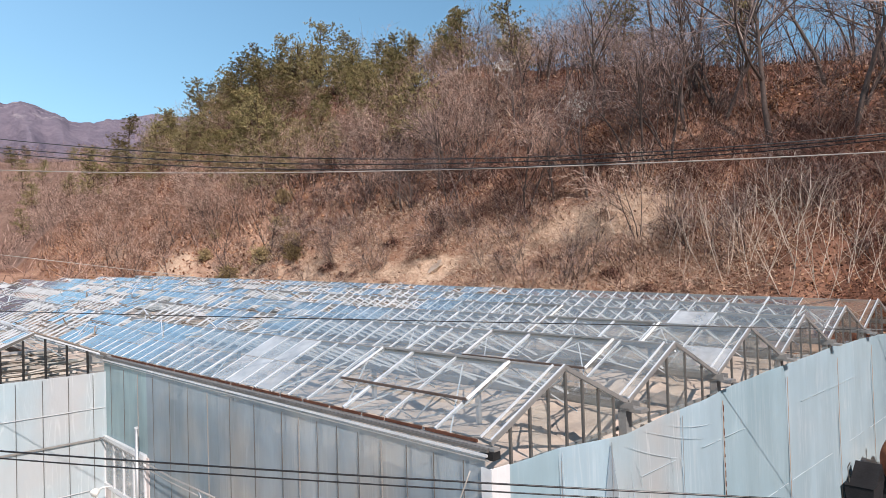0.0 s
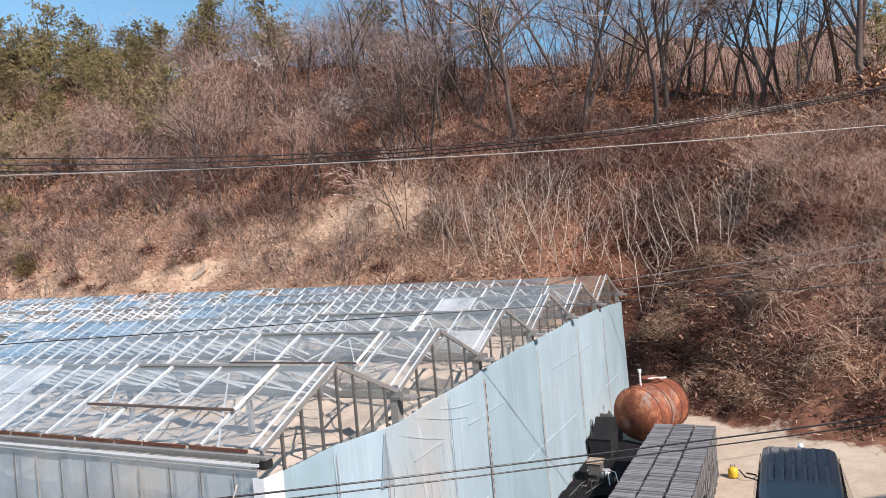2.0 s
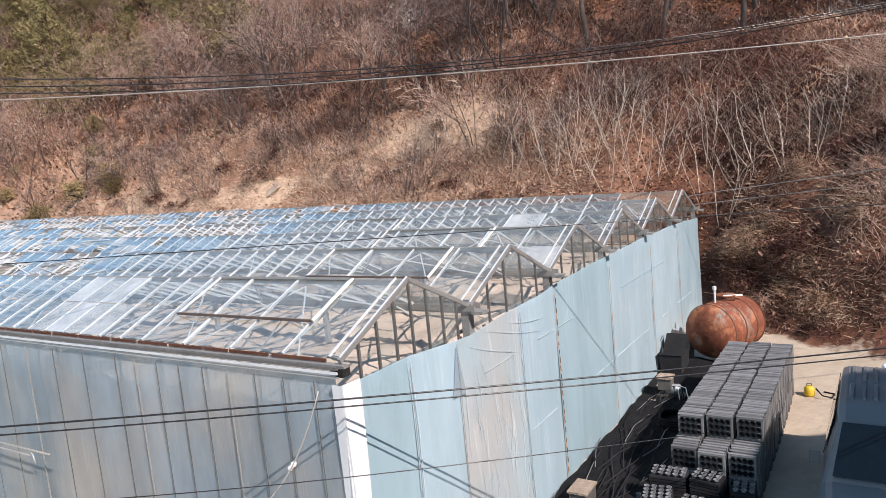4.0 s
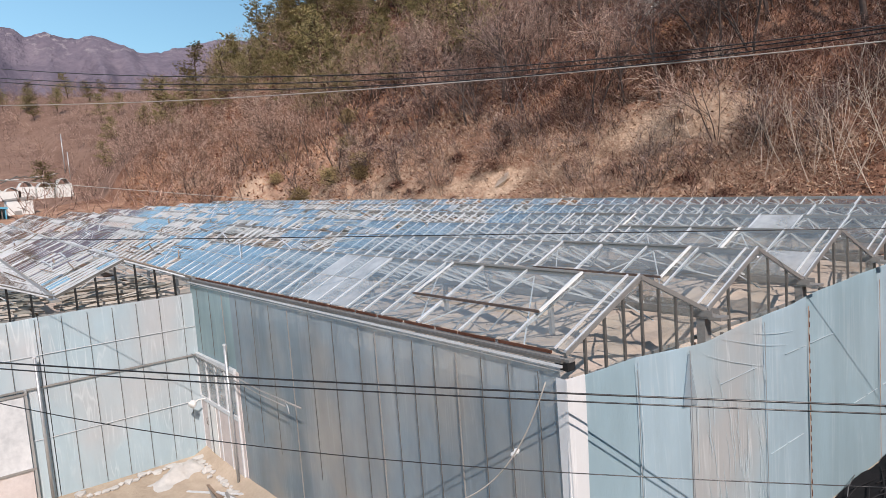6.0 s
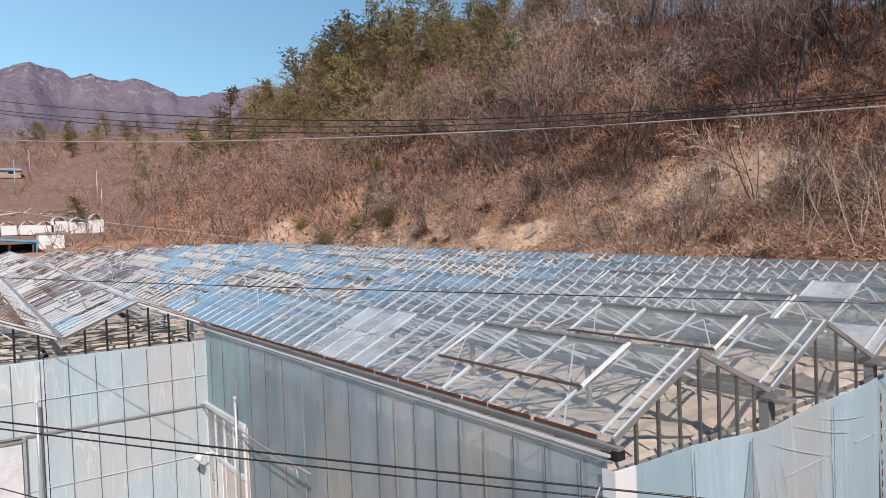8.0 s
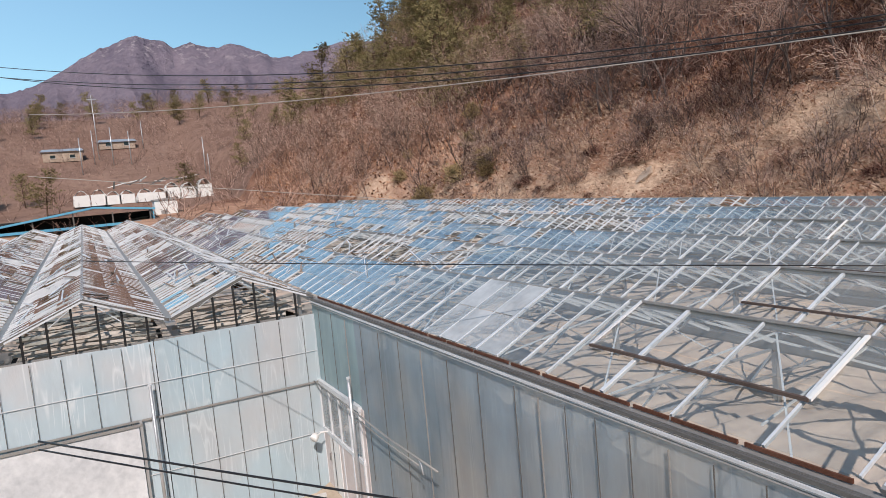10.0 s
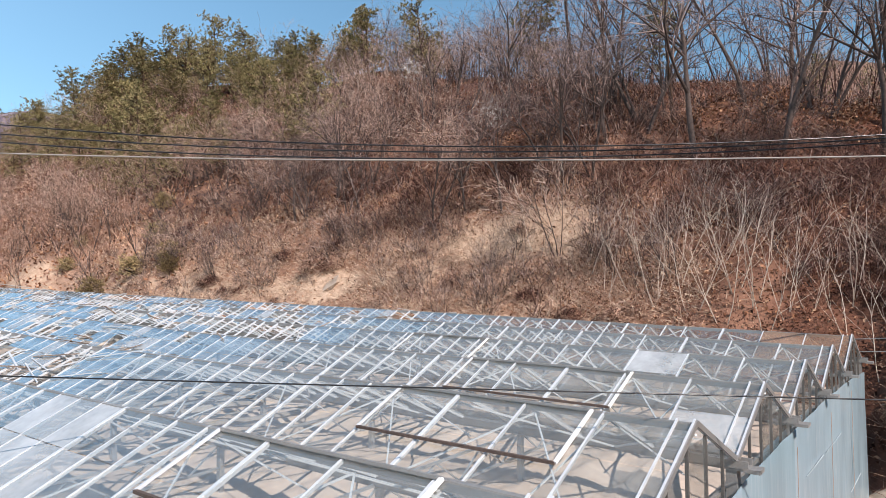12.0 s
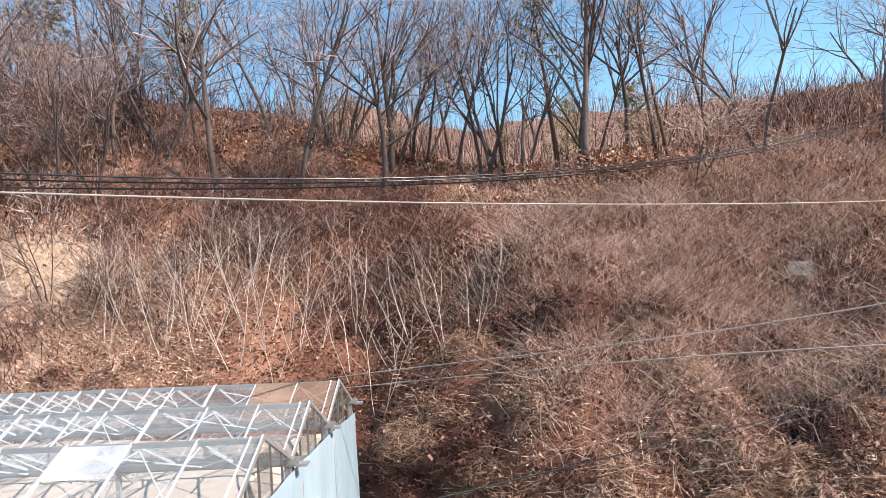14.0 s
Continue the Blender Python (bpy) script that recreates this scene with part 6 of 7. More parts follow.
# named trees: plan place, variant, scale
for x, y, v, s in ((-14.0, 32.2, 4, 0.75), (-8.9, 34.1, 1, 1.05), (-4.7, 34.1, 2, 1.05), (-15.1, 37.4, 2, 0.8), (-12.9, 36.9, 3, 0.95), (-0.5, 39.5, 0, 1.0), (-3.3, 38.8, 3, 0.9), (4.6, 37.5, 3, 0.95), (6.8, 37.2, 4, 0.95),
                   (9.5, 32.4, 0, 1.0), (12.5, 37.5, 1, 0.85), (14.1, 37.0, 2, 0.9), (17.5, 38.5, 0, 0.9), (17.3, 31.5, 4, 0.9), (-12.3, 35.6, 3, 0.9), (-15.3, 38.5, 0, 0.9), (-7.8, 40.5, 2, 0.9), (-4.4, 41, 2, 0.9), (-0.6, 34.4, 1, 0.8), (-0.5, 41.7, 3, 0.9), (0.5, 42.4, 2, 0.9), (1.3, 43.2, 3, 0.9), (5.4, 39.6, 2, 0.95), (6.2, 41.0, 3, 0.9), (9.6, 35.6, 2, 1.1), (11.2, 38.6, 4, 0.9), (-23.5, 38.5, 0, 0.8)):
    plant(BIG[v], x, y, s * 1.25, rp.uniform(0, 360))
for k in range(15):
    x = rp.uniform(-58, -16)
    f = float(hill_foot(x))
    y = f + rp.uniform(17 if x < 0 else 15, 30)
    plant(BIG[rp.randrange(5)], x, y, rp.uniform(0.8, 1.3) if x > -25 else rp.uniform(0.6, 0.95), rp.uniform(0, 360))
r_low = random.Random(47)
for k in range(30):
    x = r_low.uniform(-52, -11)
    plant(BIG[r_low.randrange(5)], x, float(hill_foot(x)) + r_low.uniform(9, 19), r_low.uniform(0.5, 0.78), r_low.uniform(0, 360))
for k in range(6):
    x = rp.uniform(-12, 5)
    plant(BIG[rp.randrange(5)], x, float(hill_foot(x)) + rp.uniform(16, 27), rp.uniform(0.8, 1.2), rp.uniform(0, 360))
for k in range(9):
    x = rp.uniform(18, 44)
    plant(BIG[rp.randrange(5)], x, float(hill_foot(x)) + rp.uniform(12, 40), rp.uniform(0.8, 1.25), rp.uniform(0, 360))
n = 0
while n < 205:
    x = rp.uniform(-118, 20)
    f = float(hill_foot(x))
    d = rp.uniform(3, 34)
    if x > -60 and d < 11 and rp.random() < 0.75:
        continue
    if x > -14 and d < 13:
        continue
    if x > -22 and d > 10 and rp.random() < 0.85:
        continue
    if x < -60 and d > 13 and rp.random() < 0.75:
        continue
    plant(MID[rp.randrange(4)], x, f + d, rp.uniform(0.6, 1.05) * (0.85 if x < -50 else 0.95), rp.uniform(0, 360), 0.1)
    n += 1
r_far = random.Random(63)
for k in range(66):
    x = r_far.uniform(-175, -66)
    plant(MID[r_far.randrange(4)], x, float(hill_foot(x)) + r_far.uniform(2, 40), r_far.uniform(0.55, 0.95), r_far.uniform(0, 360), 0.1)
for k in range(26):
    x = rp.uniform(-150, -56)
    plant(MID[rp.randrange(4)], x, float(hill_foot(x)) + rp.uniform(1, 15), rp.uniform(0.6, 0.95), rp.uniform(0, 360), 0.1)
for x, y in ((-9.5, 26.4), (-5.1, 24.6), (-0.8, 24.2), (-7.4, 26.2), (-5.0, 25.9), (-2.2, 25.4), (0.8, 23.7), (2.6, 23.2), (-8.9, 26.8), (-15.4, 28.3), (-3.6, 24.2), (-1.0, 26.2), (-6.4, 24.9), (-12.0, 27.2), (0.2, 22.6), (1.6, 24.6), (-6.0, 27.5), (4.2, 24.5), (-2.9, 25.0), (-4.2, 25.4), (-7.9, 25.3), (-10.6, 26.0), (3.4, 22.8), (-3.0, 26.6), (-8.2, 27.4)):
    plant(PALE[rp.randrange(3)], x, y, rp.uniform(0.6, 1.0), rp.uniform(0, 360), 0.1)


r_bush = random.Random(29)
for _ in range(190):
    x = r_bush.uniform(-62, -2)
    plant(BUSH[r_bush.randrange(3)], x, float(hill_foot(x)) + r_bush.uniform(2.5, 20), r_bush.uniform(0.6, 1.15), r_bush.uniform(0, 360), 0.1)


# pines: whorls of boughs with needle tufts
def pine_parts(seed, height, rad, wide, bare=0.22):
    r = random.Random(seed)
    segs, tufts = [], []
    bend = Vector((r.uniform(-0.12, 0.12), r.uniform(-0.12, 0.12), 1)).normalized()
    top = bend * height
    for i in range(5):
        segs.append((bend * (height * i / 5) - Vector((0, 0, 0.3 if i == 0 else 0)), bend * (height * (i + 1) / 5), rad * (1 - i / 5.5), rad * (1 - (i + 1) / 5.5)))
    z = height * bare
    while z < height:
        t = (z / height - bare) / (1 - bare)
        for _ in range(r.randint(3, 5)):
            a = r.uniform(0, 6.28)
            ln = wide * (1 - 0.62 * t ** 2.2) * r.uniform(0.55, 1.1)
            up = r.uniform(-0.05, 0.45) + 0.35 * t
            p = bend * z
            q = p + Vector((math.cos(a) * ln, math.sin(a) * ln, up * ln))
            segs.append((p, q, 0.035, 0.012))
            for k in range(int(3 + 4 * ln)):
                u = r.uniform(0.25, 1.05)
                c = p.lerp(q, u) + Vector((r.gauss(0, 0.30), r.gauss(0, 0.30), r.gauss(0.08, 0.22)))
                tufts.append(c)
        z += height * r.uniform(0.045, 0.075)
    tufts += [top + Vector((r.gauss(0, 0.1), r.gauss(0, 0.1), r.uniform(-0.4, 0.2))) for _ in range(8)]
    tv, tf = [], []
    for c in tufts:
        for _ in range(10):
            d = Vector((r.gauss(0, 1), r.gauss(0, 1), r.gauss(0.35, 0.9))).normalized() * r.uniform(0.16, 0.30)
            s = d.orthogonal().normalized() * 0.042
            n_ = len(tv)
            tv += [tuple(c - s), tuple(c + s), tuple(c + d)]
            tf.append((n_, n_ + 1, n_ + 2))
    return prisms([g[0] for g in segs], [g[1] for g in segs], [g[2] for g in segs], [g[3] for g in segs], 5), (np.array(tv), np.array(tf))


PINES = []
for s, h, rd, w, bare in ((51, 7.5, 0.16, 3.0, 0.22), (52, 6.5, 0.14, 2.7, 0.22), (53, 8.2, 0.17, 2.9, 0.22), (54, 1.9, 0.05, 1.3, 0.22), (55, 11.0, 0.17, 2.0, 0.62)):
    wood, needles = pine_parts(s, h, rd, w, bare)
    t = thing("pine_tree" if h > 4 else "evergreen_shrub", "olive-green pine on the hillside" if h > 4 else "low yellow-green evergreen shrub on the bank", "tree" if h > 4 else "shrub", "pines" if h > 4 else "evergreen shrubs")
    part("trunk", numpy_mesh("trunk", *wood, M_pine_bark, True), M_pine_bark, t)
    green = M_needle if h > 4 else M_shrubgreen
    part("crown", numpy_mesh("crown", *needles, green), green, t, "olive-green needles")
    PINES.append(t)
for x, y in ((-112, 40), (-105, 44.4), (-99, 46), (-92.6, 44.6), (-83.9, 43.9), (-83.3, 48.5), (-82.9, 53.5), (-72.7, 37.5), (-45.3, 37.5), (-80.2, 39.9), (-85.9, 50.3), (-76.8, 53.8), (-43.0, 37.0), (-100, 41), (-108, 38), (-95, 49), (-89, 47.5), (-78, 49), (-73, 51), (-68, 52.5), (-63, 53), (-58, 50), (-54, 47), (-49, 50), (-46, 47.5), (-44, 52), (-52, 52), (-40, 50.5), (-38, 47), (-67, 49), (-117, 36), (-122, 32)):
    plant(PINES[rp.randrange(3)], x, y, rp.uniform(0.8, 1.15) * (1.28 if x < -70 else 1.0), rp.uniform(0, 360))
for _ in range(85):
    x = rp.uniform(-122, -52)
    plant(PINES[rp.randrange(3)], x, float(hill_foot(x)) + rp.uniform(13, 34), rp.uniform(0.6, 1.0), rp.uniform(0, 360))
for x, y in ((-26, 47), (-18, 52), (20, 60), (8, 70), (-4, 75), (14, 66), (-10, 80)):
    plant(PINES[rp.randrange(3)], x, y, rp.uniform(0.7, 1.0), rp.uniform(0, 360))
for x, y, k in ((-11.2, 37.5, 0.8), (9.2, 39.5, 1.0), (16.0, 41.0, 0.9), (3.0, 45.0, 0.85)):
    plant(PINES[4], x, y, k, rp.uniform(0, 360))
for x, y in ((-69.4, 29.3), (-67.3, 26.9), (-47.3, 26.2), (-49, 27.0), (-56, 30), (-60, 33), (-52, 25.5), (-57, 24.8)):
    plant(PINES[3], x, y, rp.uniform(0.5, 0.9), rp.uniform(0, 360))
# pines dotted over the far slopes
for _ in range(52):
    x, y = rp.uniform(-280, -135), rp.uniform(-30, 75)
    if abs(x + 190) < 30 and y < 26:
        continue
    plant(PINES[rp.randrange(3)], x, y, rp.uniform(0.7, 1.2), rp.uniform(0, 360))


# undergrowth as joined stuff: thousands of bare stems, dry grass and fallen leaves
rg = np.random.default_rng(5)


def scatter(n, x0, x1, d0, d1, bias=1.0):
    x = rg.uniform(x0, x1, n)
    d = d0 + (d1 - d0) * rg.uniform(0, 1, n) ** bias
    y = hill_foot(x) + d
    keep = rg.uniform(0, 1, n) > bare_bank(x, y) * 0.85
    return x[keep], y[keep], ground_z(x[keep], y[keep])


def stems(name, label, x, y, z, height, rad, lean, material, forks=True):
    n = len(x)
    P = np.stack([x, y, z - 0.05], 1)
    d = np.stack([rg.normal(0, lean, n), rg.normal(0, lean, n) - 0.12, np.ones(n)], 1)
    h = height * rg.uniform(0.45, 1.25, n)[:, None]
    Q = P + d * h * 0.55
    d2 = d + np.stack([rg.normal(0, lean * 1.3, n), rg.normal(0, lean * 1.3, n), rg.uniform(-0.5, 0.1, n)], 1)
    R = Q + d2 * h * 0.45
    d3 = d + np.stack([rg.normal(0, lean * 2.2, n), rg.normal(0, lean * 2.2, n), rg.uniform(-0.4, 0.1, n)], 1)
    R2 = Q + d3 * h * 0.4
    ones = np.ones(n)
    v1, f1 = prisms(P, Q, ones * rad, ones * rad * 0.7)
    v2, f2 = prisms(Q, R, ones * rad * 0.7, ones * rad * 0.3)
    v3, f3 = prisms(Q, R2, ones * rad * 0.6, ones * rad * 0.25)
    if not forks:
        v3, f3 = v3[:0], f3[:0]
    me = numpy_mesh(name, np.concatenate([v1, v2, v3]), np.concatenate([f1, f2 + len(v1), f3 + len(v1) + len(v2)]), material)
    return tagged(new(name, me), label, "undergrowth", kind="stuff")


def clumped(n, x0, x1, d0, d1, size, per, open_bank=False):
    """Plan places gathered into bushes; open_bank leaves the bare straw-covered bank free."""
    m = n // per
    cx, cy, _ = scatter(m, x0, x1, d0, d1)
    if open_bank:
        free = bare_bank(cx, cy) < 0.3
        cx, cy = cx[free], cy[free]
    m = len(cx)
    x = np.repeat(cx, per) + rg.normal(0, size, m * per)
    y = np.repeat(cy, per) + rg.normal(0, size, m * per)
    return x, y, ground_z(x, y)


def wood_places(n):
    """The valley's woods, but for the clearing with the shed and the torn tunnels."""
    x, y = rg.uniform(-330, -70, n), rg.uniform(-60, 150, n)
    open_ = (x > -172) & (x < -75) & (y < 17 + 0.10 * (x + 172) * 0)
    keep = ~open_ | (rg.uniform(0, 1, n) < 0.10)
    return x[keep], y[keep], ground_z(x[keep], y[keep])


stems("brushwood", "dense grey-brown bare brush on the bank", *clumped(6500, 2, 24, 6.5, 15, 0.45, 34), 1.05, 0.010, 0.5, M_tangle)
stems("brushwood", "dense dark red-brown bare brush on the bank", *clumped(4500, -13, 2, 6.5, 15, 0.45, 34), 1.05, 0.010, 0.5, M_brush)
stems("brushwood", "tangled reddish-brown brush at the foot of the slope", *clumped(7000, 0.8, 24, 0.3, 8.0, 0.4, 44), 0.5, 0.007, 0.9, M_tangle)
stems("brushwood", "brown bare scrub over the hillside", *clumped(4800, -60, -10, 3.5, 24, 0.6, 24, True), 1.3, 0.018, 0.42, M_brush)
stems("brushwood", "brown bare scrub over the far hillside", *clumped(7000, -122, -58, 1.0, 26, 0.9, 18, True), 1.5, 0.024, 0.5, M_tangle, False)
stems("brushwood", "brown bare scrub under the trees", *clumped(6500, -40, 46, 13, 42, 0.8, 14), 1.3, 0.014, 0.35, M_brush)
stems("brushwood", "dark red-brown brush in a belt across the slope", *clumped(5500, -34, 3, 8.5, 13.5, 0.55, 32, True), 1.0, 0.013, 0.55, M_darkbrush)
stems("far_woods", "bare brown woods on the far slopes", *wood_places(15000), 2.2, 0.034, 0.36, M_woods)


def far_crowns(n):
    """Bare crowns standing over the valley's brush, joined."""
    kinds = [tree_parts(s, 5.6, 0.07, 3, (4, 3), (0.65, 0.7), 0.12, 2, 0.22, 0.026, 3) for s in (71, 72, 73)]
    kinds = [(np.concatenate([p[0][0], p[1][0]]), np.concatenate([p[0][1], p[1][1] + len(p[0][0])])) for p in kinds]
    vs, fs, at = [], [], 0
    for i, (x, y, z) in enumerate(zip(*wood_places(n))):
        v, f = kinds[i % 3]
        a, k = rg.uniform(0, 6.28), rg.uniform(0.6, 1.25)
        c, d = math.cos(a) * k, math.sin(a) * k
        vs.append(np.stack([v[:, 0] * c - v[:, 1] * d + x, v[:, 0] * d + v[:, 1] * c + y, v[:, 2] * k + z], 1))
        fs.append(f + at)
        at += len(v)
    me = numpy_mesh("far_woods", np.concatenate(vs), np.concatenate(fs), M_woods)
    return tagged(new("far_woods", me), "bare grey-brown tree crowns over the valley", "woods", kind="stuff")


far_crowns(620)
stems("far_woods", "bare brown woods on the rear slope", *(lambda x, y: (x, y, ground_z(x, y)))(rg.uniform(-50, 60, 4500), rg.uniform(46, 125, 4500)), 4.0, 0.035, 0.16, M_brush)


def blades(name, label, x, y, z, length, width, material, flat):
    n = len(x)
    P = np.stack([x, y, z], 1)
    d = np.stack([rg.normal(0, 1, n), rg.normal(-0.2, 1, n), np.abs(rg.normal(0, flat, n)) + 0.05], 1)
    d /= np.linalg.norm(d, axis=1, keepdims=True)
    s = np.cross(d, rg.normal(0, 1, (n, 3)))
    s /= np.linalg.norm(s, axis=1, keepdims=True)
    L, W = (length * rg.uniform(0.5, 1.4, n))[:, None], (width * rg.uniform(0.6, 1.3, n))[:, None]
    up = np.array([0, 0, 0.03])
    v = np.stack([P + up - s * W * 0.4, P + up + d * L * 0.5 + s * W * 0.5, P + up + d * L, P + up + d * L * 0.45 - s * W * 0.6], 1).reshape(-1, 3)
    f = np.arange(4 * n).reshape(n, 4)
    return tagged(new(name, numpy_mesh(name, v, f, material)), label, "ground cover", kind="stuff")


stems("brushwood", "pinkish-brown brush over the bank beyond the yard", *clumped(4500, 5.0, 14, 2.5, 13, 0.6, 40), 1.1, 0.010, 0.5, M_crown)
stems("brushwood", "pinkish-grey bare brush over the bank beyond the yard", *clumped(6500, 9, 32, 3.0, 16, 0.6, 40), 1.2, 0.010, 0.5, M_crown)
blades("dry_grass", "pale dry grass among the brush", *clumped(5000, 6, 30, 3.5, 16, 0.6, 30), 0.4, 0.018, M_straw, 0.8)
gx_, gy_, gz_ = clumped(9000, 0.9, 24, 0.2, 4.2, 0.42, 60)
blades("dry_grass", "golden mounds of drooping dead grass at the foot of the bank", gx_, gy_, gz_ + np.abs(rg.normal(0, 0.28, len(gx_))), 0.42, 0.022, M_gold, 0.35)
tx, ty, tz = clumped(20000, -13, 3, 0.3, 12.0, 0.5, 120)
blades("dead_undergrowth", "curled dark dead leaves caught in the brush", tx, ty, tz + np.abs(rg.normal(0, 0.35, len(tx))), 0.11, 0.035, M_litter_dark, 1.3)
tx, ty, tz = clumped(27000, 3, 26, 0.3, 12.0, 0.5, 120)
blades("dead_undergrowth", "curled dead leaves caught in the brush", tx, ty, tz + np.abs(rg.normal(0, 0.35, len(tx))), 0.11, 0.035, M_tangle, 1.3)
blades("leaf_litter", "fallen orange-brown oak leaves covering the slope", *scatter(18000, -45, 0, 0.2, 11), 0.16, 0.10, M_litter, 0.5)
blades("leaf_litter", "old brown leaves on the bank beyond the yard", *scatter(15000, 0, 24, 0.2, 11), 0.16, 0.10, M_litter_dark, 0.5)
blades("leaf_litter", "red-brown leaves under the trees", *scatter(36000, -45, 24, 9, 32), 0.20, 0.13, M_litter, 0.5)
blades("leaf_litter", "fallen brown leaves over the far slope", *scatter(24000, -120, -45, 0.2, 32), 0.36, 0.22, M_litter, 0.5)
blades("dry_grass", "long straw-coloured dry grass on the bank", *clumped(34000, -64, -11, 0.2, 10.5, 0.6, 26), 0.5, 0.022, M_straw, 0.9)
blades("dry_grass", "long straw-coloured dry grass at the yard's edge", *clumped(5000, 1.0, 24, -0.2, 5.0, 0.45, 30), 0.36, 0.014, M_straw, 0.8)
blades("dry_grass", "dry grass over the upper slope", *clumped(5000, 3, 20, 6, 26, 0.6, 20), 0.5, 0.035, M_straw, 1.0)

blades("dry_grass", "straw-coloured grass on the tan bank", *clumped(18000, -30, -7, 2.0, 9.5, 0.8, 90), 0.42, 0.022, M_straw, 0.6)
blades("dry_grass", "pale straw along the foot of the bank", *clumped(36000, -56, -6, 0.2, 7.5, 0.9, 60), 0.42, 0.022, M_straw, 0.7)
stems("brushwood", "brown bare scrub on the slope beyond the yard", *clumped(7000, 22, 64, 2, 48, 0.8, 14), 1.8, 0.02, 0.35, M_brush)
blades("leaf_litter", "fallen brown leaves on the slope beyond the yard", *scatter(14000, 24, 64, 0.2, 48), 0.30, 0.2, M_litter, 0.5)
blades("dry_grass", "pale straw on the bare bank", *(lambda x, y: (x, y, ground_z(x, y)))(rg.normal(-17.8, 3.2, 4000), rg.normal(29.1, 1.1, 4000)), 0.4, 0.02, M_straw, 0.5)
# thickets: domes of drooping dead grass and vines, hollow and dark inside
def thicket_mesh(seed, n, length, width, material, leafy_=0):
    r = np.random.default_rng(seed)
    a, ph = r.uniform(0, 2 * math.pi, n), r.uniform(0.02, 1.35, n)
    bulge = 1 + 0.22 * np.sin(3 * a + seed) + 0.16 * np.sin(7 * a + 2.3 * seed) + r.normal(0, 0.05, n)

    def dome(az, polar, k):
        return np.stack([np.cos(az) * np.sin(polar) * k, np.sin(az) * np.sin(polar) * k, np.cos(polar) * 0.8 * k - 0.1], 1)

    v, turn = [], r.normal(0, 0.7, n)
    dp = length * r.uniform(0.5, 1.3, n)
    for i, (t, lift) in enumerate(((0, 0.98), (0.5, 1.10), (1.0, 1.0))):
        c = dome(a + turn * t, ph + dp * t, bulge * lift)
        w = np.stack([-np.sin(a), np.cos(a), r.normal(0, 0.4, n)], 1) * (width * (1.0, 0.9, 0.25)[i])
        v += [c - w, c + w]
    v = np.stack(v, 1).reshape(-1, 3)
    k = np.arange(n)[:, None] * 6
    f = np.concatenate([k + (0, 1, 3, 2), k + (2, 3, 5, 4)])
    if leafy_:
        p = dome(r.uniform(0, 2 * math.pi, leafy_), r.uniform(0, 1.5, leafy_), r.uniform(0.7, 1.2, leafy_))
        d, e = r.normal(0, 0.05, (leafy_, 3)), r.normal(0, 0.035, (leafy_, 3))
        f = np.concatenate([f, len(v) + np.arange(4 * leafy_).reshape(-1, 4)])
        v = np.concatenate([v, np.stack([p - d, p + e, p + d, p - e], 1).reshape(-1, 3)])
    return numpy_mesh("growth", v, f, material)


THICKETS = []
for s_, label, mat, lf in ((3, "mound of golden drooping dead grass", M_gold, 0), (5, "mound of tangled brown vines and leaves", M_tangle, 260), (8, "dark tangled thicket, the shade of hollows put into its colour", M_darkbrush, 320), (11, "mound of golden and brown dead grass", M_gold, 160)):
    t = thing("thicket", label, "thicket", "thickets on the bank")
    part("growth", thicket_mesh(s_, 900, 0.34, 0.007, mat, lf), mat, t)
    THICKETS.append(t)
rh = random.Random(91)
for _ in range(120):
    x = rh.uniform(1.2, 27)
    d = rh.uniform(0.2, 5.5) if x > 2 else rh.uniform(0.6, 3)
    k = rh.choices((0, 1, 2, 3), (2, 6, 3, 3))[0]
    plant(THICKETS[k], x, float(hill_foot(x)) + d, rh.uniform(0.45, 1.05), rh.uniform(0, 360), 0.15)
# dark-coloured thickets set in the hollows to deepen their shade
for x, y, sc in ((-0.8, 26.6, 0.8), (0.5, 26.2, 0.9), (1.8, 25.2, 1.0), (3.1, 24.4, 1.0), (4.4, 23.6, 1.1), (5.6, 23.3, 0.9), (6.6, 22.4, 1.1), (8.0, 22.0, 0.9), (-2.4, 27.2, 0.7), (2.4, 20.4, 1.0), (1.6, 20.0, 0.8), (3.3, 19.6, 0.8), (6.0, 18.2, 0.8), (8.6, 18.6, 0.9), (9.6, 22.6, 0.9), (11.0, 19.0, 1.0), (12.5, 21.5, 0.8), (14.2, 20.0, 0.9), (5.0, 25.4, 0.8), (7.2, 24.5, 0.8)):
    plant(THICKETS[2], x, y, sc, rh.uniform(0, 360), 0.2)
for _ in range(70):
    x = rh.uniform(-60, -4)
    plant(THICKETS[rh.choice((1, 1, 2))], x, float(hill_foot(x)) + rh.uniform(2.0, 14.0), rh.uniform(0.4, 0.85), rh.uniform(0, 360), 0.15)
for x, y, sc in ((-30.8, 26.8, 1.1), (-29.8, 27.2, 0.9), (-31.5, 27.4, 0.8)):
    plant(THICKETS[1], x, y, sc, rh.uniform(0, 360), 0.15)

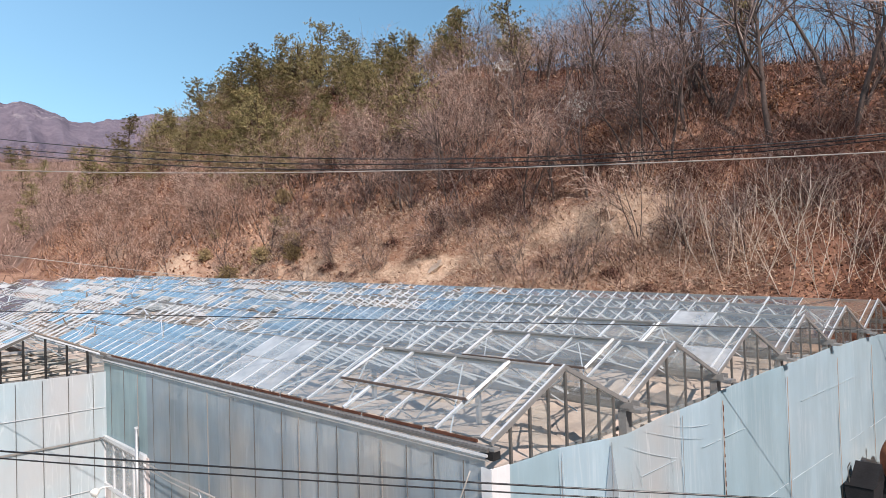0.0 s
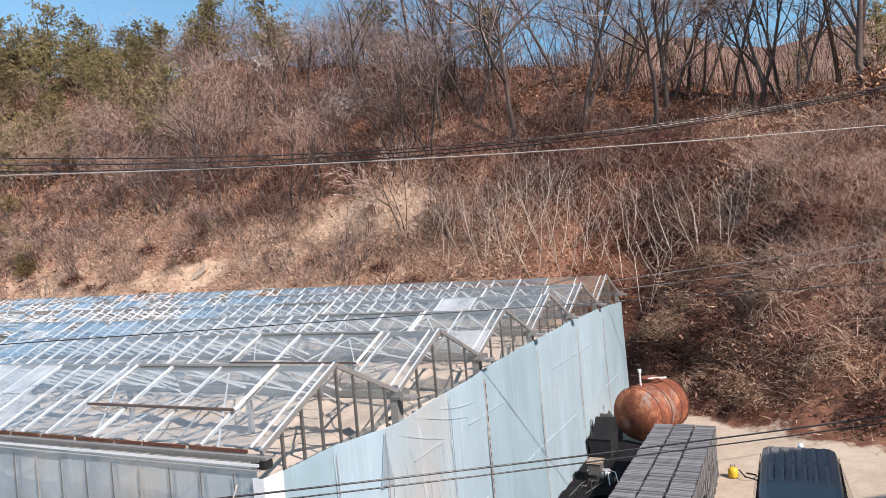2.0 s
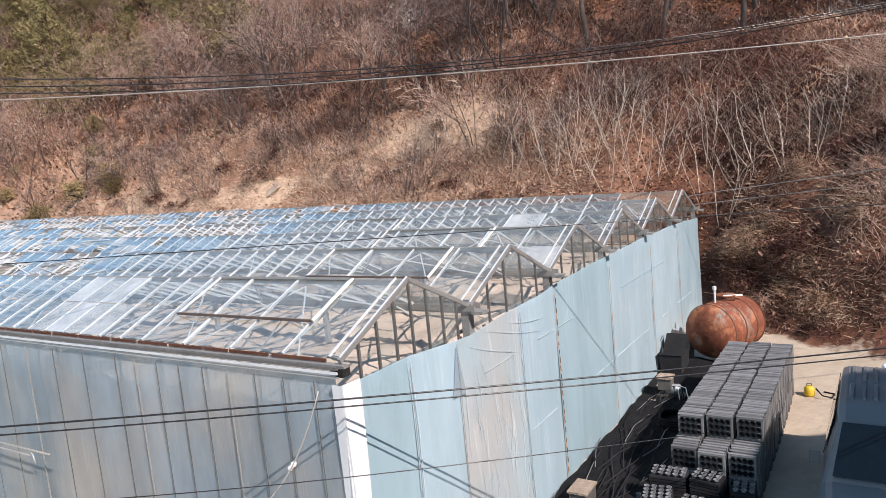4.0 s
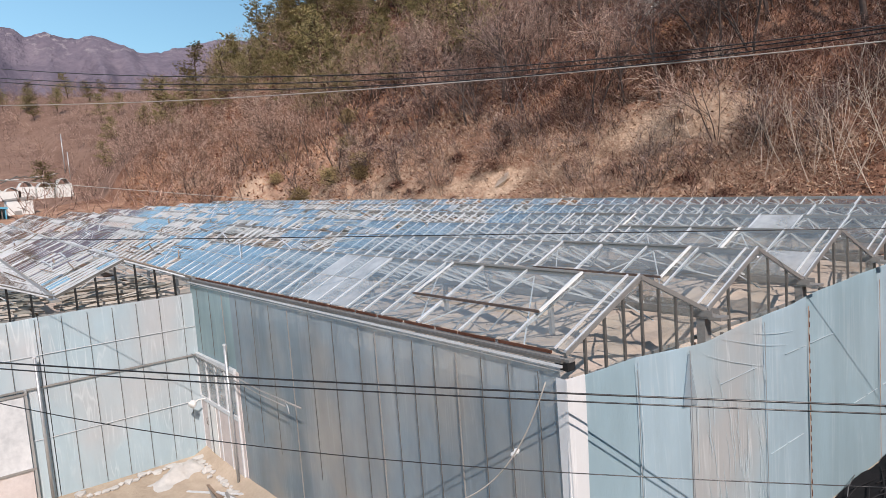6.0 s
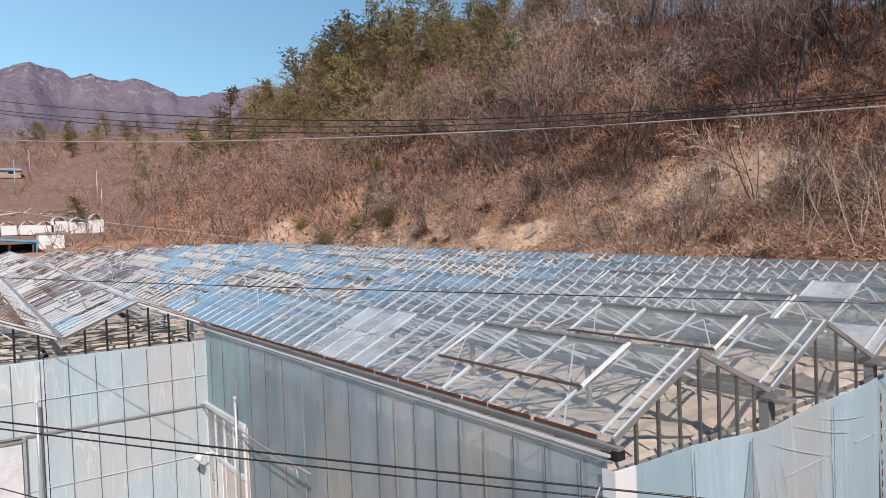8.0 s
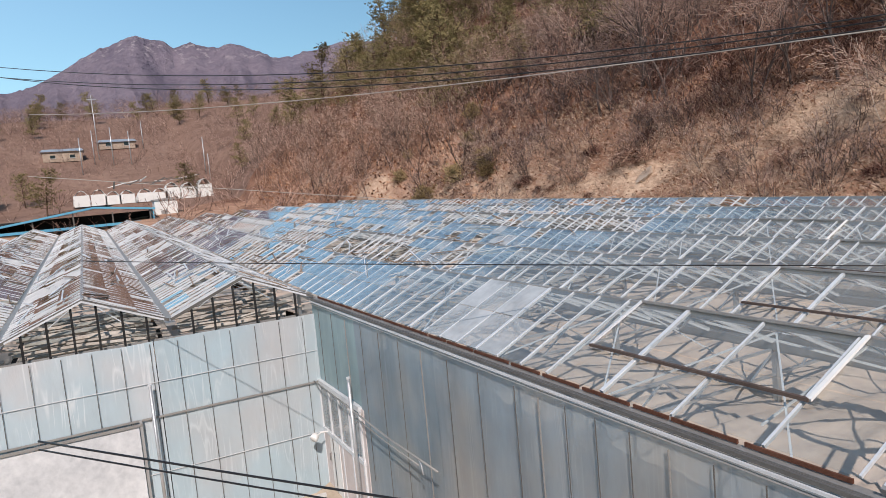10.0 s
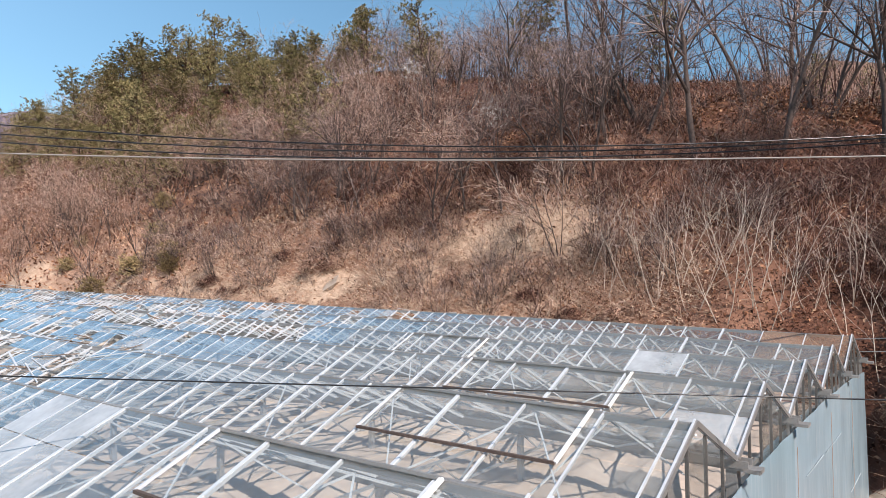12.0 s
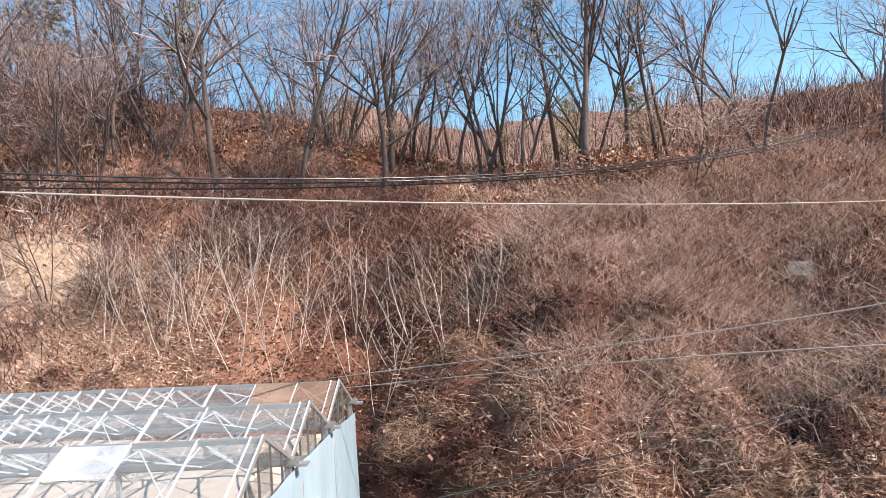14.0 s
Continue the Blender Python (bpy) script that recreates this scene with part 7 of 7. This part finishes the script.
# leafy brown oak bushes that keep their dead leaves
for s in (0,):
    r = random.Random(77)
    pts = [Vector((r.gauss(0, 0.55), r.gauss(0, 0.55), abs(r.gauss(0.6, 0.4)))) for _ in range(420)]
    vv_, ff_ = [], []
    for c in pts:
        d, e = Vector((r.gauss(0, 1), r.gauss(0, 1), r.gauss(0, 1))).normalized() * 0.09, Vector((r.gauss(0, 1), r.gauss(0, 1), r.gauss(0, 1))).normalized() * 0.05
        k = len(vv_)
        vv_ += [tuple(c - d), tuple(c + e), tuple(c + d), tuple(c - e)]
        ff_.append((k, k + 1, k + 2, k + 3))
    oak = thing("oak_bush", "low bush that keeps its orange-brown dead leaves", "bush", "oak bushes")
    part("leaves", numpy_mesh("leaves", np.array(vv_), np.array(ff_), M_litter), M_litter, oak)
    tw = [g for k in range(14) for g in [(Vector((0, 0, -0.1)), pts[k * 7])]]
    part("wood", numpy_mesh("wood", *prisms([g[0] for g in tw], [g[1] for g in tw], [0.02] * 14, [0.006] * 14), M_twig), M_twig, oak)
for x, y, s in ((9.8, 31.8, 1.3), (10.6, 31.6, 1.2), (11.3, 32.0, 1.3), (6.9, 36.5, 1.0), (7.6, 36.2, 0.9), (9.0, 30.0, 0.8), (-2.6, 37.5, 1.1), (-6.0, 38.5, 1.0), (12.0, 31.0, 0.9), (8.4, 31.2, 0.9), (-9.8, 37, 0.9), (-2, 39.5, 1.0), (-21, 35, 1.0), (-28, 36, 1.1)):
    plant(oak, x, y, s, rp.uniform(0, 360))

# white seed plumes of a climber, caught high in the bare trees
M_plume = leafy("white_seed_plumes", [(0.0, (0.50, 0.46, 0.40)), (0.5, (0.74, 0.70, 0.64)), (1.0, (0.88, 0.86, 0.82))])
for x, y, z, n, seed in ((-32.4, 38.5, 23.2, 46, 5), (-23.2, 36.0, 17.6, 60, 9)):
    r = np.random.default_rng(seed)
    base = float(ground_z(x, y))
    vine = thing("seed_climber", "climber with fluffy white seed plumes in a bare tree", "climber", at=(x, y, base))
    stem_ = [(0, 0, -0.2), (0.3, 0.1, (z - base) * 0.5), (0, 0, z - base + 0.3)]
    part("stem", Shape().tube(stem_, [0.03, 0.02, 0.01], 5), M_twig, vine)
    c = r.normal(0, 1, (n, 3)) * (0.45, 0.45, 0.5) + (0, 0, z - base)
    c = np.repeat(c, 5, 0) + r.normal(0, 0.06, (n * 5, 3))
    d, e = r.normal(0, 0.06, (n * 5, 3)), r.normal(0, 0.03, (n * 5, 3))
    part("plume", numpy_mesh("plume", np.stack([c - d, c + e, c + d, c - e], 1).reshape(-1, 3), np.arange(n * 20).reshape(-1, 4), M_plume), M_plume, vine, "fluffy white seed plumes")

# pale rock outcrops in the bank
for i, (x, y, s) in enumerate(((-29.0, 26.3, 3.4), (13.1, 22.5, 3.0), (15.2, 23.8, 3.2), (14.6, 20.6, 2.6), (12.4, 20.1, 2.4))):
    ob = tagged(new("rock_outcrop", ROCKS[i % 4]), "pale crumbling rock showing through the bank", "rock", "rock outcrops")
    ob.matrix_world = pose(x, y, float(ground_z(x, y)) - 0.05 * s, 42, 0, 8 * i - 20) @ Matrix.Diagonal((s * 1.3, s * 0.9, s * 0.7, 1))

for ob in (*BIG, *MID, *BUSH, *PALE, *PINES, *THICKETS, oak):
    clear_away(ob)
